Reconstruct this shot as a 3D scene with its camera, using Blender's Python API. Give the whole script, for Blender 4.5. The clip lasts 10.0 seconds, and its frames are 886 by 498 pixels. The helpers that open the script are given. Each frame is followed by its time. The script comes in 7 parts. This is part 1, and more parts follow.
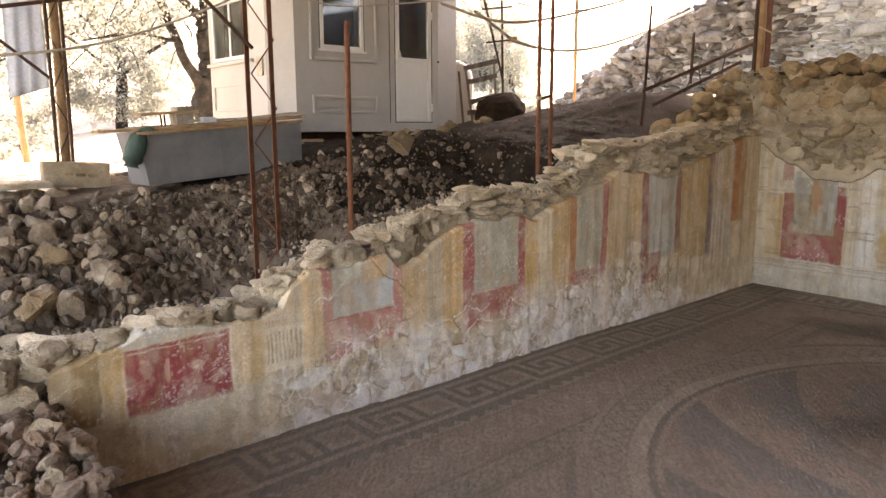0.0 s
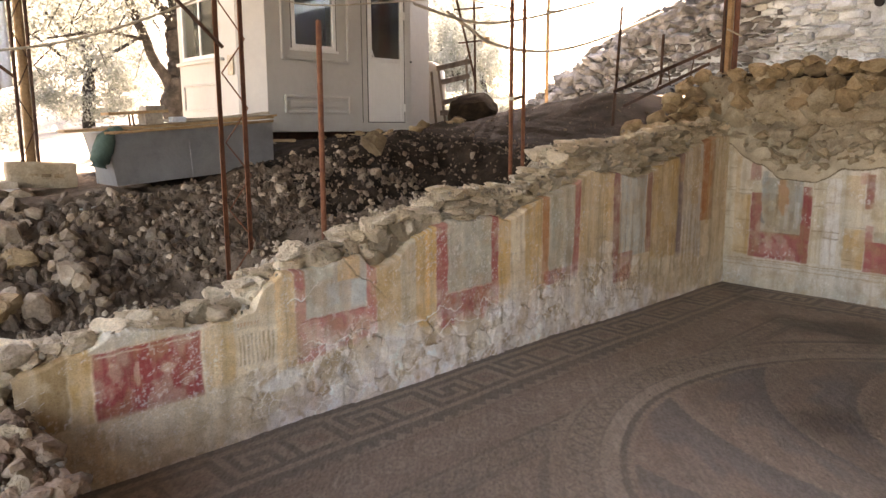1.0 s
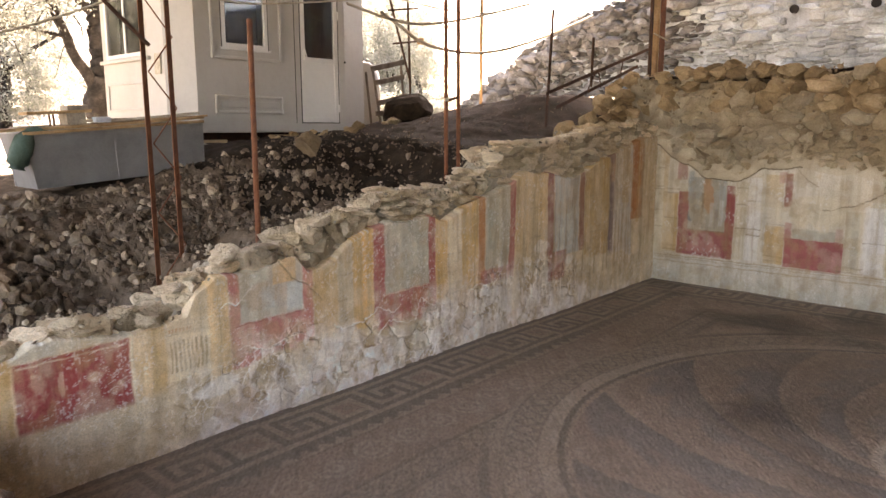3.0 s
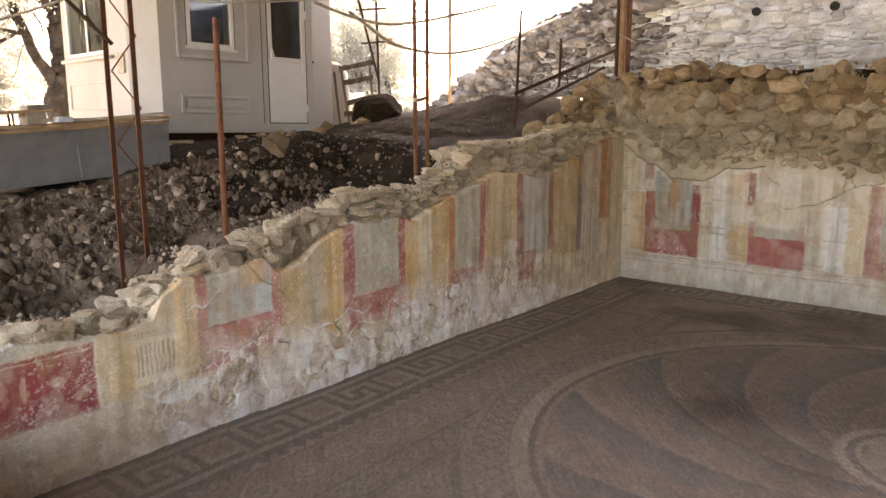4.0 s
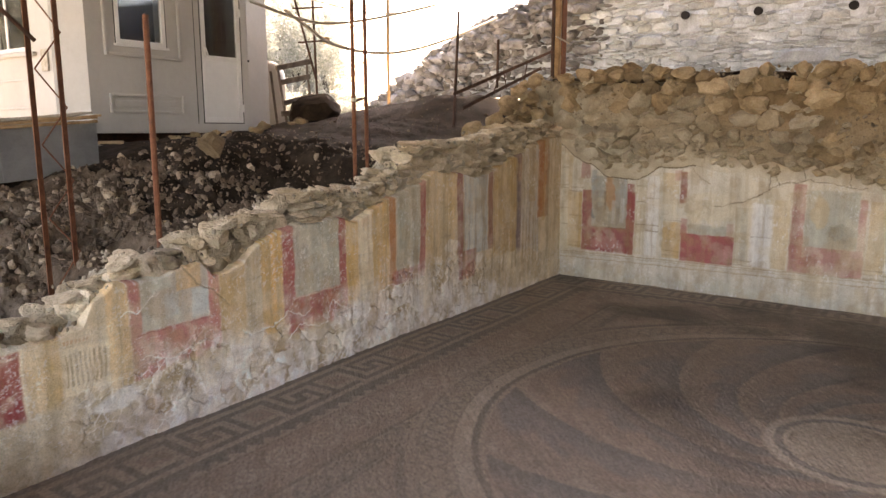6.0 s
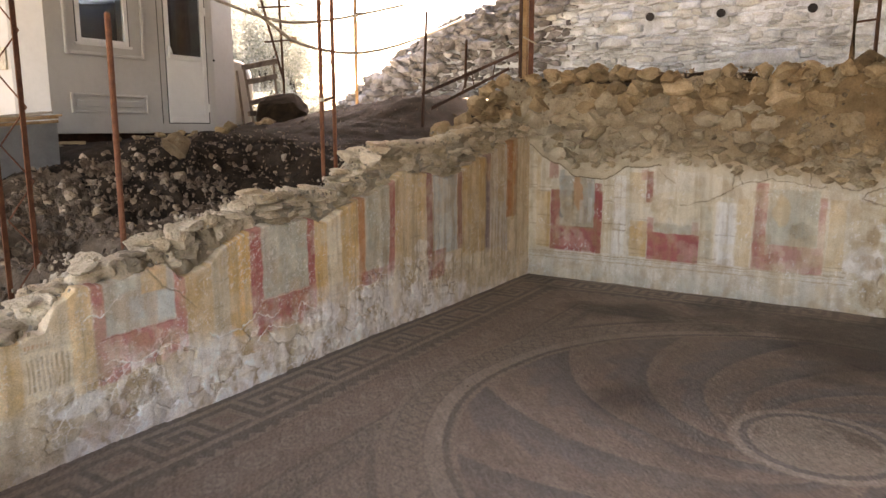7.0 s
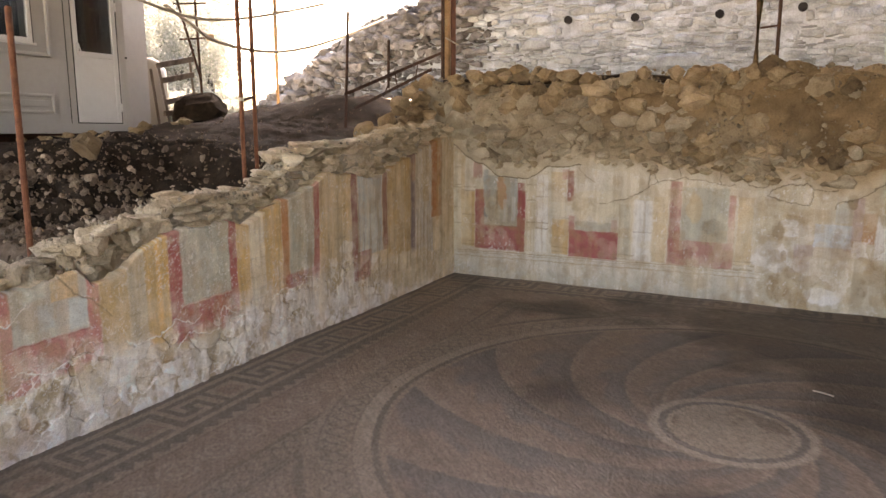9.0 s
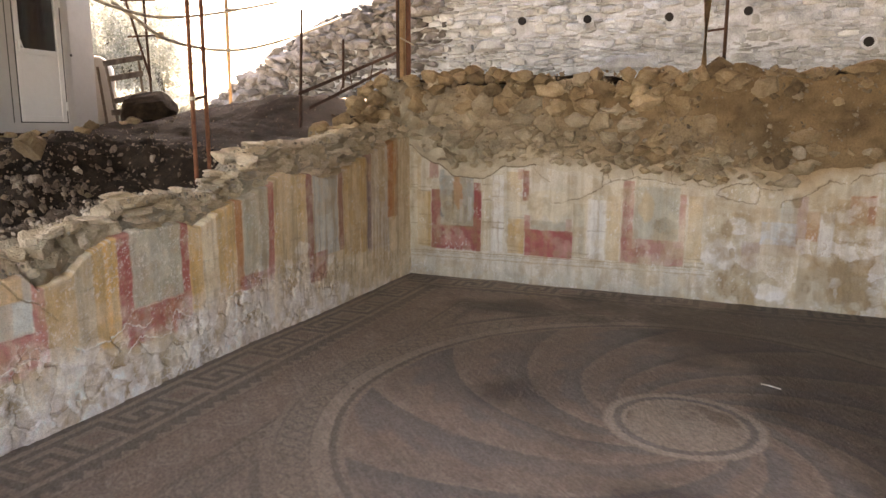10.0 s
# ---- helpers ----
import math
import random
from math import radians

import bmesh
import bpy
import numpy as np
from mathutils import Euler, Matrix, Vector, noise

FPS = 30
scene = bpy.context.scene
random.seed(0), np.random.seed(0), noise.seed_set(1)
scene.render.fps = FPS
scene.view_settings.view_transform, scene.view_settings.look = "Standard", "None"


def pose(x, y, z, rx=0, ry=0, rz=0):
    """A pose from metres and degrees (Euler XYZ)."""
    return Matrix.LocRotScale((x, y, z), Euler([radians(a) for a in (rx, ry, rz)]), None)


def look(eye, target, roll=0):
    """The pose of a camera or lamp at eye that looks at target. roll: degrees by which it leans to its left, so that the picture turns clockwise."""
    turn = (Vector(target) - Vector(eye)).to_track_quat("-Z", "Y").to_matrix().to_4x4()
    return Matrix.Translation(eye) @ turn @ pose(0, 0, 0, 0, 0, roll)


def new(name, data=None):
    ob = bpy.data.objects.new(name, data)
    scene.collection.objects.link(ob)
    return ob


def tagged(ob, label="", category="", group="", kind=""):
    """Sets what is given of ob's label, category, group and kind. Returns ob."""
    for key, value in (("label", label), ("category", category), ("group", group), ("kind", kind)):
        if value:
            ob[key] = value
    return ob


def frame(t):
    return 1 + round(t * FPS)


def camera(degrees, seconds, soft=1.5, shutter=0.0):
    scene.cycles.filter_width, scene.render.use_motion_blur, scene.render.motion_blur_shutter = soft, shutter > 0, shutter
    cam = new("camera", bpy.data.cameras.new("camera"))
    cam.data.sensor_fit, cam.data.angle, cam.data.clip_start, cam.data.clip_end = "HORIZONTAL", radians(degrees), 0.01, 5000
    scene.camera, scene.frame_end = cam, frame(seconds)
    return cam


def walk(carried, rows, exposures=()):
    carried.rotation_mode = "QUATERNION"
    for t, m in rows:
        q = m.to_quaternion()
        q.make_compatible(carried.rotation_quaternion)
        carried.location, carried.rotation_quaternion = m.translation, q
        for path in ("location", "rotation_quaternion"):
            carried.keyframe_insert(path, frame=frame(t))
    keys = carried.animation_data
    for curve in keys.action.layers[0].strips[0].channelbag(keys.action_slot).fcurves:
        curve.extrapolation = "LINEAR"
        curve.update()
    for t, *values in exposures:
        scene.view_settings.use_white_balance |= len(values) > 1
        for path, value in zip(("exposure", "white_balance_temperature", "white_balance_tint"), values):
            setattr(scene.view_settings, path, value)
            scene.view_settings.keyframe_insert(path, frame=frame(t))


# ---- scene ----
# ------------------------------------------------------------ camera and walk
EYE = (-9.875, -4.602, 2.30)
PATH = [
    (0.0, -41.43, -10.20, 0.45), (0.5, -42.29, -10.20, 0.38), (1.0, -43.56, -10.20, 0.33), (1.5, -44.82, -10.19, 0.29),
    (2.0, -46.10, -10.18, 0.25), (2.5, -47.38, -10.17, 0.22), (4.0, -51.05, -10.15, 0.17), (4.5, -52.23, -10.15, 0.15),
    (5.0, -53.40, -10.15, 0.15), (5.5, -54.60, -10.15, 0.14), (7.0, -58.28, -10.15, 0.11), (7.5, -59.53, -10.14, 0.10),
    (8.0, -60.84, -10.13, 0.06), (8.5, -62.47, -10.13, 0.03), (9.0, -64.26, -10.13, 0.01), (9.5, -66.04, -10.13, -0.05),
    (10.0, -67.74, -10.12, -0.12)]
cam = camera(63.3, 10.0)
walk(cam, [(t, pose(*EYE, 90 + p, r, y)) for t, y, p, r in PATH], exposures=[(0.0, 4.42, 9100, 25), (10.0, 4.45, 9100, 25)])

# ------------------------------------------------------------ sky and sun
SUN_AZ, SUN_EL = 52.0, 48.0     # degrees: direction to the sun from +y towards +x, height
world = bpy.data.worlds.new("sky")
scene.world = world
world.use_nodes = True
wn = world.node_tree.nodes
sky = wn.new("ShaderNodeTexSky")
sky.sky_type, sky.sun_disc = "NISHITA", False
sky.sun_elevation, sky.sun_rotation = radians(SUN_EL), radians(SUN_AZ)
sky.dust_density = 2.5
wn["Background"].inputs["Strength"].default_value = 0.10
world.node_tree.links.new(sky.outputs[0], wn["Background"].inputs[0])
sun = new("sun", bpy.data.lights.new("sun", "SUN"))
sun.data.energy, sun.data.angle, sun.data.color = 3.4, radians(0.55), (1.0, 0.95, 0.86)
_a, _e = radians(SUN_AZ), radians(SUN_EL)
sun.matrix_world = look((20 * math.sin(_a) * math.cos(_e), 20 * math.cos(_a) * math.cos(_e), 20 * math.sin(_e)), (0, 0, 0))


# ------------------------------------------------------------ materials
def mat_nodes(name):
    m = bpy.data.materials.new(name)
    m.use_nodes = True
    n, l = m.node_tree.nodes, m.node_tree.links
    return m, n, l, n["Principled BSDF"]


def tex_noise(n, l, coord, scale, detail=6.0, rough=0.6, distort=0.0):
    t = n.new("ShaderNodeTexNoise")
    t.inputs["Scale"].default_value, t.inputs["Detail"].default_value = scale, detail
    t.inputs["Roughness"].default_value, t.inputs["Distortion"].default_value = rough, distort
    l.new(coord, t.inputs["Vector"])
    return t.outputs["Fac"]


def ramp(n, l, fac, stops):
    r = n.new("ShaderNodeValToRGB")
    els = r.color_ramp.elements
    while len(els) < len(stops):
        els.new(0.5)
    for e, (p, c) in zip(els, stops):
        e.position, e.color = p, (*c, 1)
    l.new(fac, r.inputs["Fac"])
    return r.outputs["Color"]


def mixc(n, l, fac, a, b, mode="MIX"):
    m = n.new("ShaderNodeMix")
    m.data_type, m.blend_type = "RGBA", mode
    for sock, v in ((m.inputs["Factor"], fac), (m.inputs["A"], a), (m.inputs["B"], b)):
        if isinstance(v, bpy.types.NodeSocket):
            l.new(v, sock)
        elif isinstance(v, (int, float)):
            sock.default_value = v
        else:
            sock.default_value = (*v, 1)
    return m.outputs["Result"]


def bump(n, l, bsdf, height, strength, dist=0.01):
    b = n.new("ShaderNodeBump")
    b.inputs["Strength"].default_value, b.inputs["Distance"].default_value = strength, dist
    l.new(height, b.inputs["Height"])
    l.new(b.outputs["Normal"], bsdf.inputs["Normal"])


def surface(name, cols, scale=8.0, fine=60.0, rough=0.85, metal=0.0, relief=0.5, dist=0.01, rand="", vary=0.5, spec=0.3, grain_k=0.7):
    """Mottled surface: three colours over a coarse noise, a finer grain over it, relief, and a tone for each piece."""
    m, n, l, b = mat_nodes(name)
    co = n.new("ShaderNodeTexCoord").outputs["Object"]
    geo = n.new("ShaderNodeNewGeometry")
    if rand:
        co = geo.outputs["Position"]
    big = tex_noise(n, l, co, scale, 8, 0.65, 0.3)
    small = tex_noise(n, l, co, fine, 5, 0.7)
    col = ramp(n, l, big, [(0.3, cols[0]), (0.5, cols[1]), (0.72, cols[2])])
    grain = ramp(n, l, small, [(0.25, (0.55, 0.54, 0.52)), (0.55, (1, 1, 1)), (0.8, (1.25, 1.24, 1.2))])
    col = mixc(n, l, grain_k, col, grain, "MULTIPLY")
    if rand:
        r = n.new("ShaderNodeObjectInfo").outputs["Random"] if rand == "object" else geo.outputs["Random Per Island"]
        lo, hi = 1 - vary, 1 + 0.6 * vary
        tone = ramp(n, l, r, [(0.0, (lo, lo * 0.97, lo * 0.93)), (0.35, (0.95, 0.9, 0.82)), (0.7, (1, 1, 1)), (1.0, (hi, hi * 0.99, hi * 0.97))])
        col = mixc(n, l, 1.0, col, tone, "MULTIPLY")
    l.new(col, b.inputs["Base Color"])
    b.inputs["Roughness"].default_value, b.inputs["Metallic"].default_value = rough, metal
    b.inputs["Specular IOR Level"].default_value = spec
    mid = tex_noise(n, l, co, scale * 3.5, 6, 0.75, 0.8)
    h = mixc(n, l, 0.36, mixc(n, l, 0.6, big, mid), small)
    bump(n, l, b, h, relief, dist)
    return m


def painted(name, fine=90.0, rough=0.9, relief=0.35, dist=0.006, stain=0.35):
    """Surface whose colours lie in the mesh's own paint layer, with scratches, dust and grain over it."""
    m, n, l, b = mat_nodes(name)
    at = n.new("ShaderNodeAttribute")
    at.attribute_name = "paint"
    co = n.new("ShaderNodeNewGeometry").outputs["Position"]
    mid = tex_noise(n, l, co, 7.0, 8, 0.7, 0.6)
    small = tex_noise(n, l, co, fine, 5, 0.7)
    grain = ramp(n, l, small, [(0.28, (0.66, 0.63, 0.60)), (0.5, (1, 1, 1)), (0.78, (1.26, 1.26, 1.24))])
    cloud = ramp(n, l, mid, [(0.3, (0.80, 0.77, 0.73)), (0.48, (1, 1, 1)), (0.7, (1.14, 1.14, 1.12))])
    col = mixc(n, l, 0.75, at.outputs["Color"], grain, "MULTIPLY")
    col = mixc(n, l, stain * 2, col, cloud, "MULTIPLY")
    l.new(col, b.inputs["Base Color"])
    b.inputs["Roughness"].default_value = rough
    b.inputs["Specular IOR Level"].default_value = 0.25
    bump(n, l, b, mixc(n, l, 0.5, mid, small), relief, dist)
    return m


M_FRESCO = painted("fresco_plaster", relief=0.8, dist=0.022)
M_MOSAIC = painted("mosaic_tesserae", fine=60.0, rough=0.62, relief=1.0, dist=0.014, stain=0.32)
M_STONE = surface("pale_limestone", ((0.44, 0.335, 0.215), (0.65, 0.53, 0.38), (0.78, 0.67, 0.515)), 5, 45, 0.9, relief=1.0, dist=0.09, rand="object")
M_STONE_EARTHY = surface("earthy_stone", ((0.19, 0.128, 0.072), (0.36, 0.258, 0.152), (0.51, 0.395, 0.26)), 3.0, 45, 0.95, relief=1.0, dist=0.08, rand="object")
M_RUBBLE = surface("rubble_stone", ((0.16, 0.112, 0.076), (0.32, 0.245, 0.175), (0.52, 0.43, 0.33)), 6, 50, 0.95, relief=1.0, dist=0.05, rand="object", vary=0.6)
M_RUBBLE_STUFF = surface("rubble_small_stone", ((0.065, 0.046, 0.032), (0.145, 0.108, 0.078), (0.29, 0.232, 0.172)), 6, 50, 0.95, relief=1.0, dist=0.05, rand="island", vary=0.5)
M_EARTH = surface("brown_earth", ((0.055, 0.038, 0.026), (0.12, 0.088, 0.062), (0.20, 0.152, 0.112)), 5, 30, 1.0, relief=1.0, dist=0.05, spec=0.1)
M_EARTH_DARK = surface("dark_earth", ((0.013, 0.009, 0.006), (0.028, 0.019, 0.013), (0.056, 0.041, 0.029)), 3, 30, 1.0, relief=1.0, dist=0.03, spec=0.1)
M_MORTAR = surface("earth_mortar", ((0.17, 0.115, 0.068), (0.27, 0.20, 0.13), (0.42, 0.35, 0.26)), 1.1, 40, 0.95, relief=1.0, dist=0.05)
M_GROUND = surface("dry_ground", ((0.13, 0.125, 0.105), (0.28, 0.255, 0.215), (0.41, 0.38, 0.33)), 0.8, 12, 1.0, relief=0.6, dist=0.03)
M_PALE_CORE = surface("pale_rubble_core", ((0.32, 0.255, 0.18), (0.48, 0.405, 0.31), (0.62, 0.545, 0.435)), 3, 40, 0.95, relief=1.0, dist=0.08)
M_WALL_EARTH = painted("earth_and_mortar", fine=45.0, rough=0.95, relief=1.0, dist=0.10, stain=0.45)
M_STUMP = surface("reddish_mortar_stone", ((0.20, 0.125, 0.085), (0.34, 0.235, 0.165), (0.52, 0.42, 0.32)), 4, 45, 0.95, relief=1.0, dist=0.06, rand="object", vary=0.45)
M_STONE_PALE = surface("dusty_wall_stone", ((0.26, 0.195, 0.125), (0.42, 0.335, 0.23), (0.58, 0.49, 0.365)), 3.4, 45, 0.95, relief=1.0, dist=0.09, rand="object", vary=0.28)
M_MASON = surface("grey_masonry_stone", ((0.23, 0.26, 0.28), (0.43, 0.48, 0.515), (0.64, 0.715, 0.765)), 2.2, 30, 0.92, relief=1.0, dist=0.06, rand="object", vary=0.30)
M_MASON_STUFF = surface("grey_masonry_stone_far", ((0.23, 0.26, 0.28), (0.43, 0.48, 0.515), (0.64, 0.715, 0.765)), 2.2, 30, 0.92, relief=1.0, dist=0.06, rand="island", vary=0.30)
M_RUIN = surface("grey_ruin_stone", ((0.10, 0.10, 0.105), (0.20, 0.203, 0.21), (0.35, 0.355, 0.365)), 3, 30, 0.95, relief=1.0, dist=0.07, rand="island", vary=0.5)
M_LIME = surface("lime_mortar", ((0.25, 0.275, 0.295), (0.46, 0.51, 0.55), (0.65, 0.72, 0.77)), 2.0, 30, 0.95, relief=1.0, dist=0.06)
M_RUST = surface("rusty_steel", ((0.085, 0.032, 0.018), (0.16, 0.06, 0.03), (0.22, 0.095, 0.05)), 9, 70, 0.8, 0.15, 0.4, 0.003)
M_RUST_DARK = surface("dark_rusty_steel", ((0.03, 0.018, 0.013), (0.065, 0.032, 0.02), (0.11, 0.05, 0.03)), 9, 70, 0.8, 0.2, 0.4, 0.003)
M_WOOD = surface("weathered_plank", ((0.20, 0.12, 0.06), (0.33, 0.21, 0.11), (0.45, 0.31, 0.18)), 4, 40, 0.85, relief=0.4, dist=0.004)
M_WOOD_GREY = surface("grey_driftwood", ((0.16, 0.13, 0.10), (0.27, 0.23, 0.185), (0.38, 0.33, 0.27)), 5, 50, 0.9, relief=0.5, dist=0.005)
M_BENCH = surface("dark_old_wood", ((0.06, 0.045, 0.035), (0.12, 0.095, 0.075), (0.19, 0.155, 0.125)), 5, 50, 0.9, relief=0.5, dist=0.005)
M_CABIN = surface("cabin_white_shell", ((0.345, 0.325, 0.29), (0.40, 0.38, 0.345), (0.44, 0.42, 0.385)), 0.7, 14, 0.45, relief=0.05, dist=0.003, spec=0.4, grain_k=0.12)
M_PVC = surface("white_window_plastic", ((0.56, 0.55, 0.52), (0.62, 0.61, 0.58), (0.66, 0.65, 0.62)), 1, 14, 0.35, relief=0.03, dist=0.002, spec=0.5, grain_k=0.1)
M_GREYBOX = surface("grey_painted_sheet", ((0.24, 0.24, 0.235), (0.31, 0.31, 0.30), (0.36, 0.36, 0.35)), 3, 45, 0.5, 0.1, 0.12, 0.003, spec=0.4, grain_k=0.2)
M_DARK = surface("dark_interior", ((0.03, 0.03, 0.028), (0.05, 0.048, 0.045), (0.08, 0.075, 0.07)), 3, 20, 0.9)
M_CHIPS = surface("wall_chips", ((0.17, 0.125, 0.08), (0.27, 0.21, 0.145), (0.42, 0.35, 0.26)), 4, 50, 0.95, relief=0.6, dist=0.01, rand="island", vary=0.4)
M_STONE_CHIPS = surface("stone_chips", ((0.26, 0.21, 0.16), (0.36, 0.30, 0.23), (0.5, 0.45, 0.36)), 6, 50, 0.95, relief=0.6, dist=0.01, rand="island", vary=0.5)
M_GREEN = surface("green_bag", ((0.03, 0.06, 0.045), (0.05, 0.085, 0.065), (0.08, 0.12, 0.10)), 7, 60, 0.7, relief=0.3)
M_BARK = surface("olive_bark", ((0.012, 0.010, 0.009), (0.034, 0.029, 0.027), (0.085, 0.073, 0.066)), 6, 45, 0.95, relief=1.0, dist=0.03)
M_CABLE = surface("rope_cable", ((0.30, 0.26, 0.20), (0.42, 0.37, 0.29), (0.52, 0.47, 0.38)), 20, 90, 0.8, relief=0.2)
M_CLOTH = surface("pale_blue_sheet", ((0.50, 0.56, 0.62), (0.60, 0.66, 0.72), (0.68, 0.73, 0.78)), 2, 30, 0.8, relief=0.2)
M_CLOTH.node_tree.nodes["Principled BSDF"].inputs["Transmission Weight"].default_value = 0.35
M_ROOF = surface("shelter_roof_sheet", ((0.12, 0.10, 0.085), (0.16, 0.14, 0.12), (0.21, 0.185, 0.16)), 1, 10, 0.7)
M_BLACK = surface("hole_black", ((0.01, 0.01, 0.01), (0.015, 0.014, 0.013), (0.02, 0.02, 0.018)), 5, 30, 0.95)


def leaf_material():
    m, n, l, b = mat_nodes("olive_leaves")
    r = n.new("ShaderNodeNewGeometry").outputs["Random Per Island"]
    l.new(ramp(n, l, r, [(0, (0.06, 0.068, 0.055)), (0.5, (0.14, 0.15, 0.125)), (1, (0.30, 0.31, 0.28))]), b.inputs["Base Color"])
    b.inputs["Roughness"].default_value = 0.6
    t = n.new("ShaderNodeBsdfTranslucent")
    t.inputs["Color"].default_value = (0.27, 0.285, 0.25, 1)
    mx = n.new("ShaderNodeMixShader")
    mx.inputs[0].default_value = 0.35
    l.new(b.outputs[0], mx.inputs[1]); l.new(t.outputs[0], mx.inputs[2])
    l.new(mx.outputs[0], n["Material Output"].inputs["Surface"])
    return m


def glass_material():
    m, n, l, b = mat_nodes("window_glass")
    b.inputs["Base Color"].default_value = (0.75, 0.78, 0.76, 1)
    b.inputs["Roughness"].default_value = 0.03
    b.inputs["Transmission Weight"].default_value = 1.0
    b.inputs["IOR"].default_value = 1.45
    return m


M_LEAF, M_GLASS = leaf_material(), glass_material()


# ------------------------------------------------------------ building helpers
def mesh_from(name, verts, faces, material, smooth=False, paint=None):
    me = bpy.data.meshes.new(name)
    me.from_pydata(verts, [], faces)
    me.materials.append(material)
    if smooth:
        me.polygons.foreach_set("use_smooth", [True] * len(me.polygons))
    if paint is not None:
        a = me.attributes.new("paint", "FLOAT_COLOR", "POINT")
        a.data.foreach_set("color", np.c_[paint, np.ones(len(paint))].astype(np.float32).ravel())
    me.update()
    return me


def ob_of(name, me, parent=None, m=None):
    ob = new(name, me)
    if parent is not None:
        ob.parent = parent
    if m is not None:
        ob.matrix_basis = m
    return ob


def part(name, bm, material, parent, label="", smooth=False, m=None):
    """Links a bmesh as one mesh object under a thing or a part."""
    me = bpy.data.meshes.new(name)
    bm.normal_update()
    bm.to_mesh(me)
    bm.free()
    me.materials.append(material)
    if smooth:
        me.polygons.foreach_set("use_smooth", [True] * len(me.polygons))
    ob = ob_of(name, me, parent, m)
    if label:
        tagged(ob, label)
    return ob


def thing(name, m, label, category, group="", kind=""):
    ob = new(name)
    ob.matrix_basis = m
    return tagged(ob, label, category, group, kind)


def add_box(bm, lo, hi, bev=0.0, m=None):
    r = bmesh.ops.create_cube(bm, size=1.0)
    c = [(a + b) / 2 for a, b in zip(lo, hi)]
    s = [b - a for a, b in zip(lo, hi)]
    for v in r["verts"]:
        v.co = Vector([c[i] + v.co[i] * s[i] for i in range(3)])
    vs = r["verts"]
    if bev:
        es = list({e for v in vs for e in v.link_edges})
        r = bmesh.ops.bevel(bm, geom=es, offset=bev, segments=2, affect="EDGES", profile=0.6)
        vs = list({v for f in r["faces"] for v in f.verts} | {v for v in vs if v.is_valid})
    if m is not None:
        bmesh.ops.transform(bm, matrix=m, verts=vs)
    return bm


def box(lo, hi, bev=0.004, m=None):
    return add_box(bmesh.new(), lo, hi, bev, m)


def add_tube(bm, a, b, r0, r1=None, seg=8, cap=True):
    a, b = Vector(a), Vector(b)
    d = b - a
    q = d.to_track_quat("Z", "Y").to_matrix().to_4x4()
    bmesh.ops.create_cone(bm, cap_ends=cap, segments=seg, radius1=r0, radius2=r0 if r1 is None else r1, depth=d.length,
                          matrix=Matrix.Translation((a + b) / 2) @ q)
    return bm


def add_path(bm, pts, radii, seg=7):
    """A tapered, bent round limb through the points."""
    rings = []
    for i, p in enumerate(pts):
        p = Vector(p)
        d = (Vector(pts[min(i + 1, len(pts) - 1)]) - Vector(pts[max(i - 1, 0)])).normalized()
        q = d.to_track_quat("Z", "Y")
        rings.append([bm.verts.new(p + q @ Vector((math.cos(k / seg * math.tau) * radii[i], math.sin(k / seg * math.tau) * radii[i], 0)))
                      for k in range(seg)])
    for r0, r1 in zip(rings, rings[1:]):
        for k in range(seg):
            bm.faces.new((r0[k], r0[(k + 1) % seg], r1[(k + 1) % seg], r1[k]))
    bm.faces.new(rings[0][::-1])
    bm.faces.new(rings[-1])
    return bm


def fbm(x, y, z=0.0, octaves=4):
    return noise.fractal(Vector((x, y, z)), 0.6, 2.1, octaves)


def vnoise(x, y, seed=0):
    """Smooth value noise over numpy arrays, about 0 to 1."""
    xi, yi = np.floor(x).astype(int), np.floor(y).astype(int)
    fx, fy = x - xi, y - yi
    fx, fy = fx * fx * (3 - 2 * fx), fy * fy * (3 - 2 * fy)

    def h(a, b):
        n = (a * 374761393 + b * 668265263 + seed * 974711) & 0x7FFFFFFF
        n = ((n ^ (n >> 13)) * 1274126177) & 0x7FFFFFFF
        return ((n ^ (n >> 16)) & 0xFFFF) / 65535.0
    return (h(xi, yi) * (1 - fx) + h(xi + 1, yi) * fx) * (1 - fy) + (h(xi, yi + 1) * (1 - fx) + h(xi + 1, yi + 1) * fx) * fy


def fnoise(x, y, seed=0, oct_=4):
    s, a, t = 0.0, 1.0, 0.0
    for k in range(oct_):
        s = s + a * vnoise(x * 2 ** k, y * 2 ** k, seed + 17 * k)
        t += a
        a *= 0.55
    return s / t


def sstep(a, b, x):
    t = np.clip((x - a) / (b - a), 0, 1)
    return t * t * (3 - 2 * t)


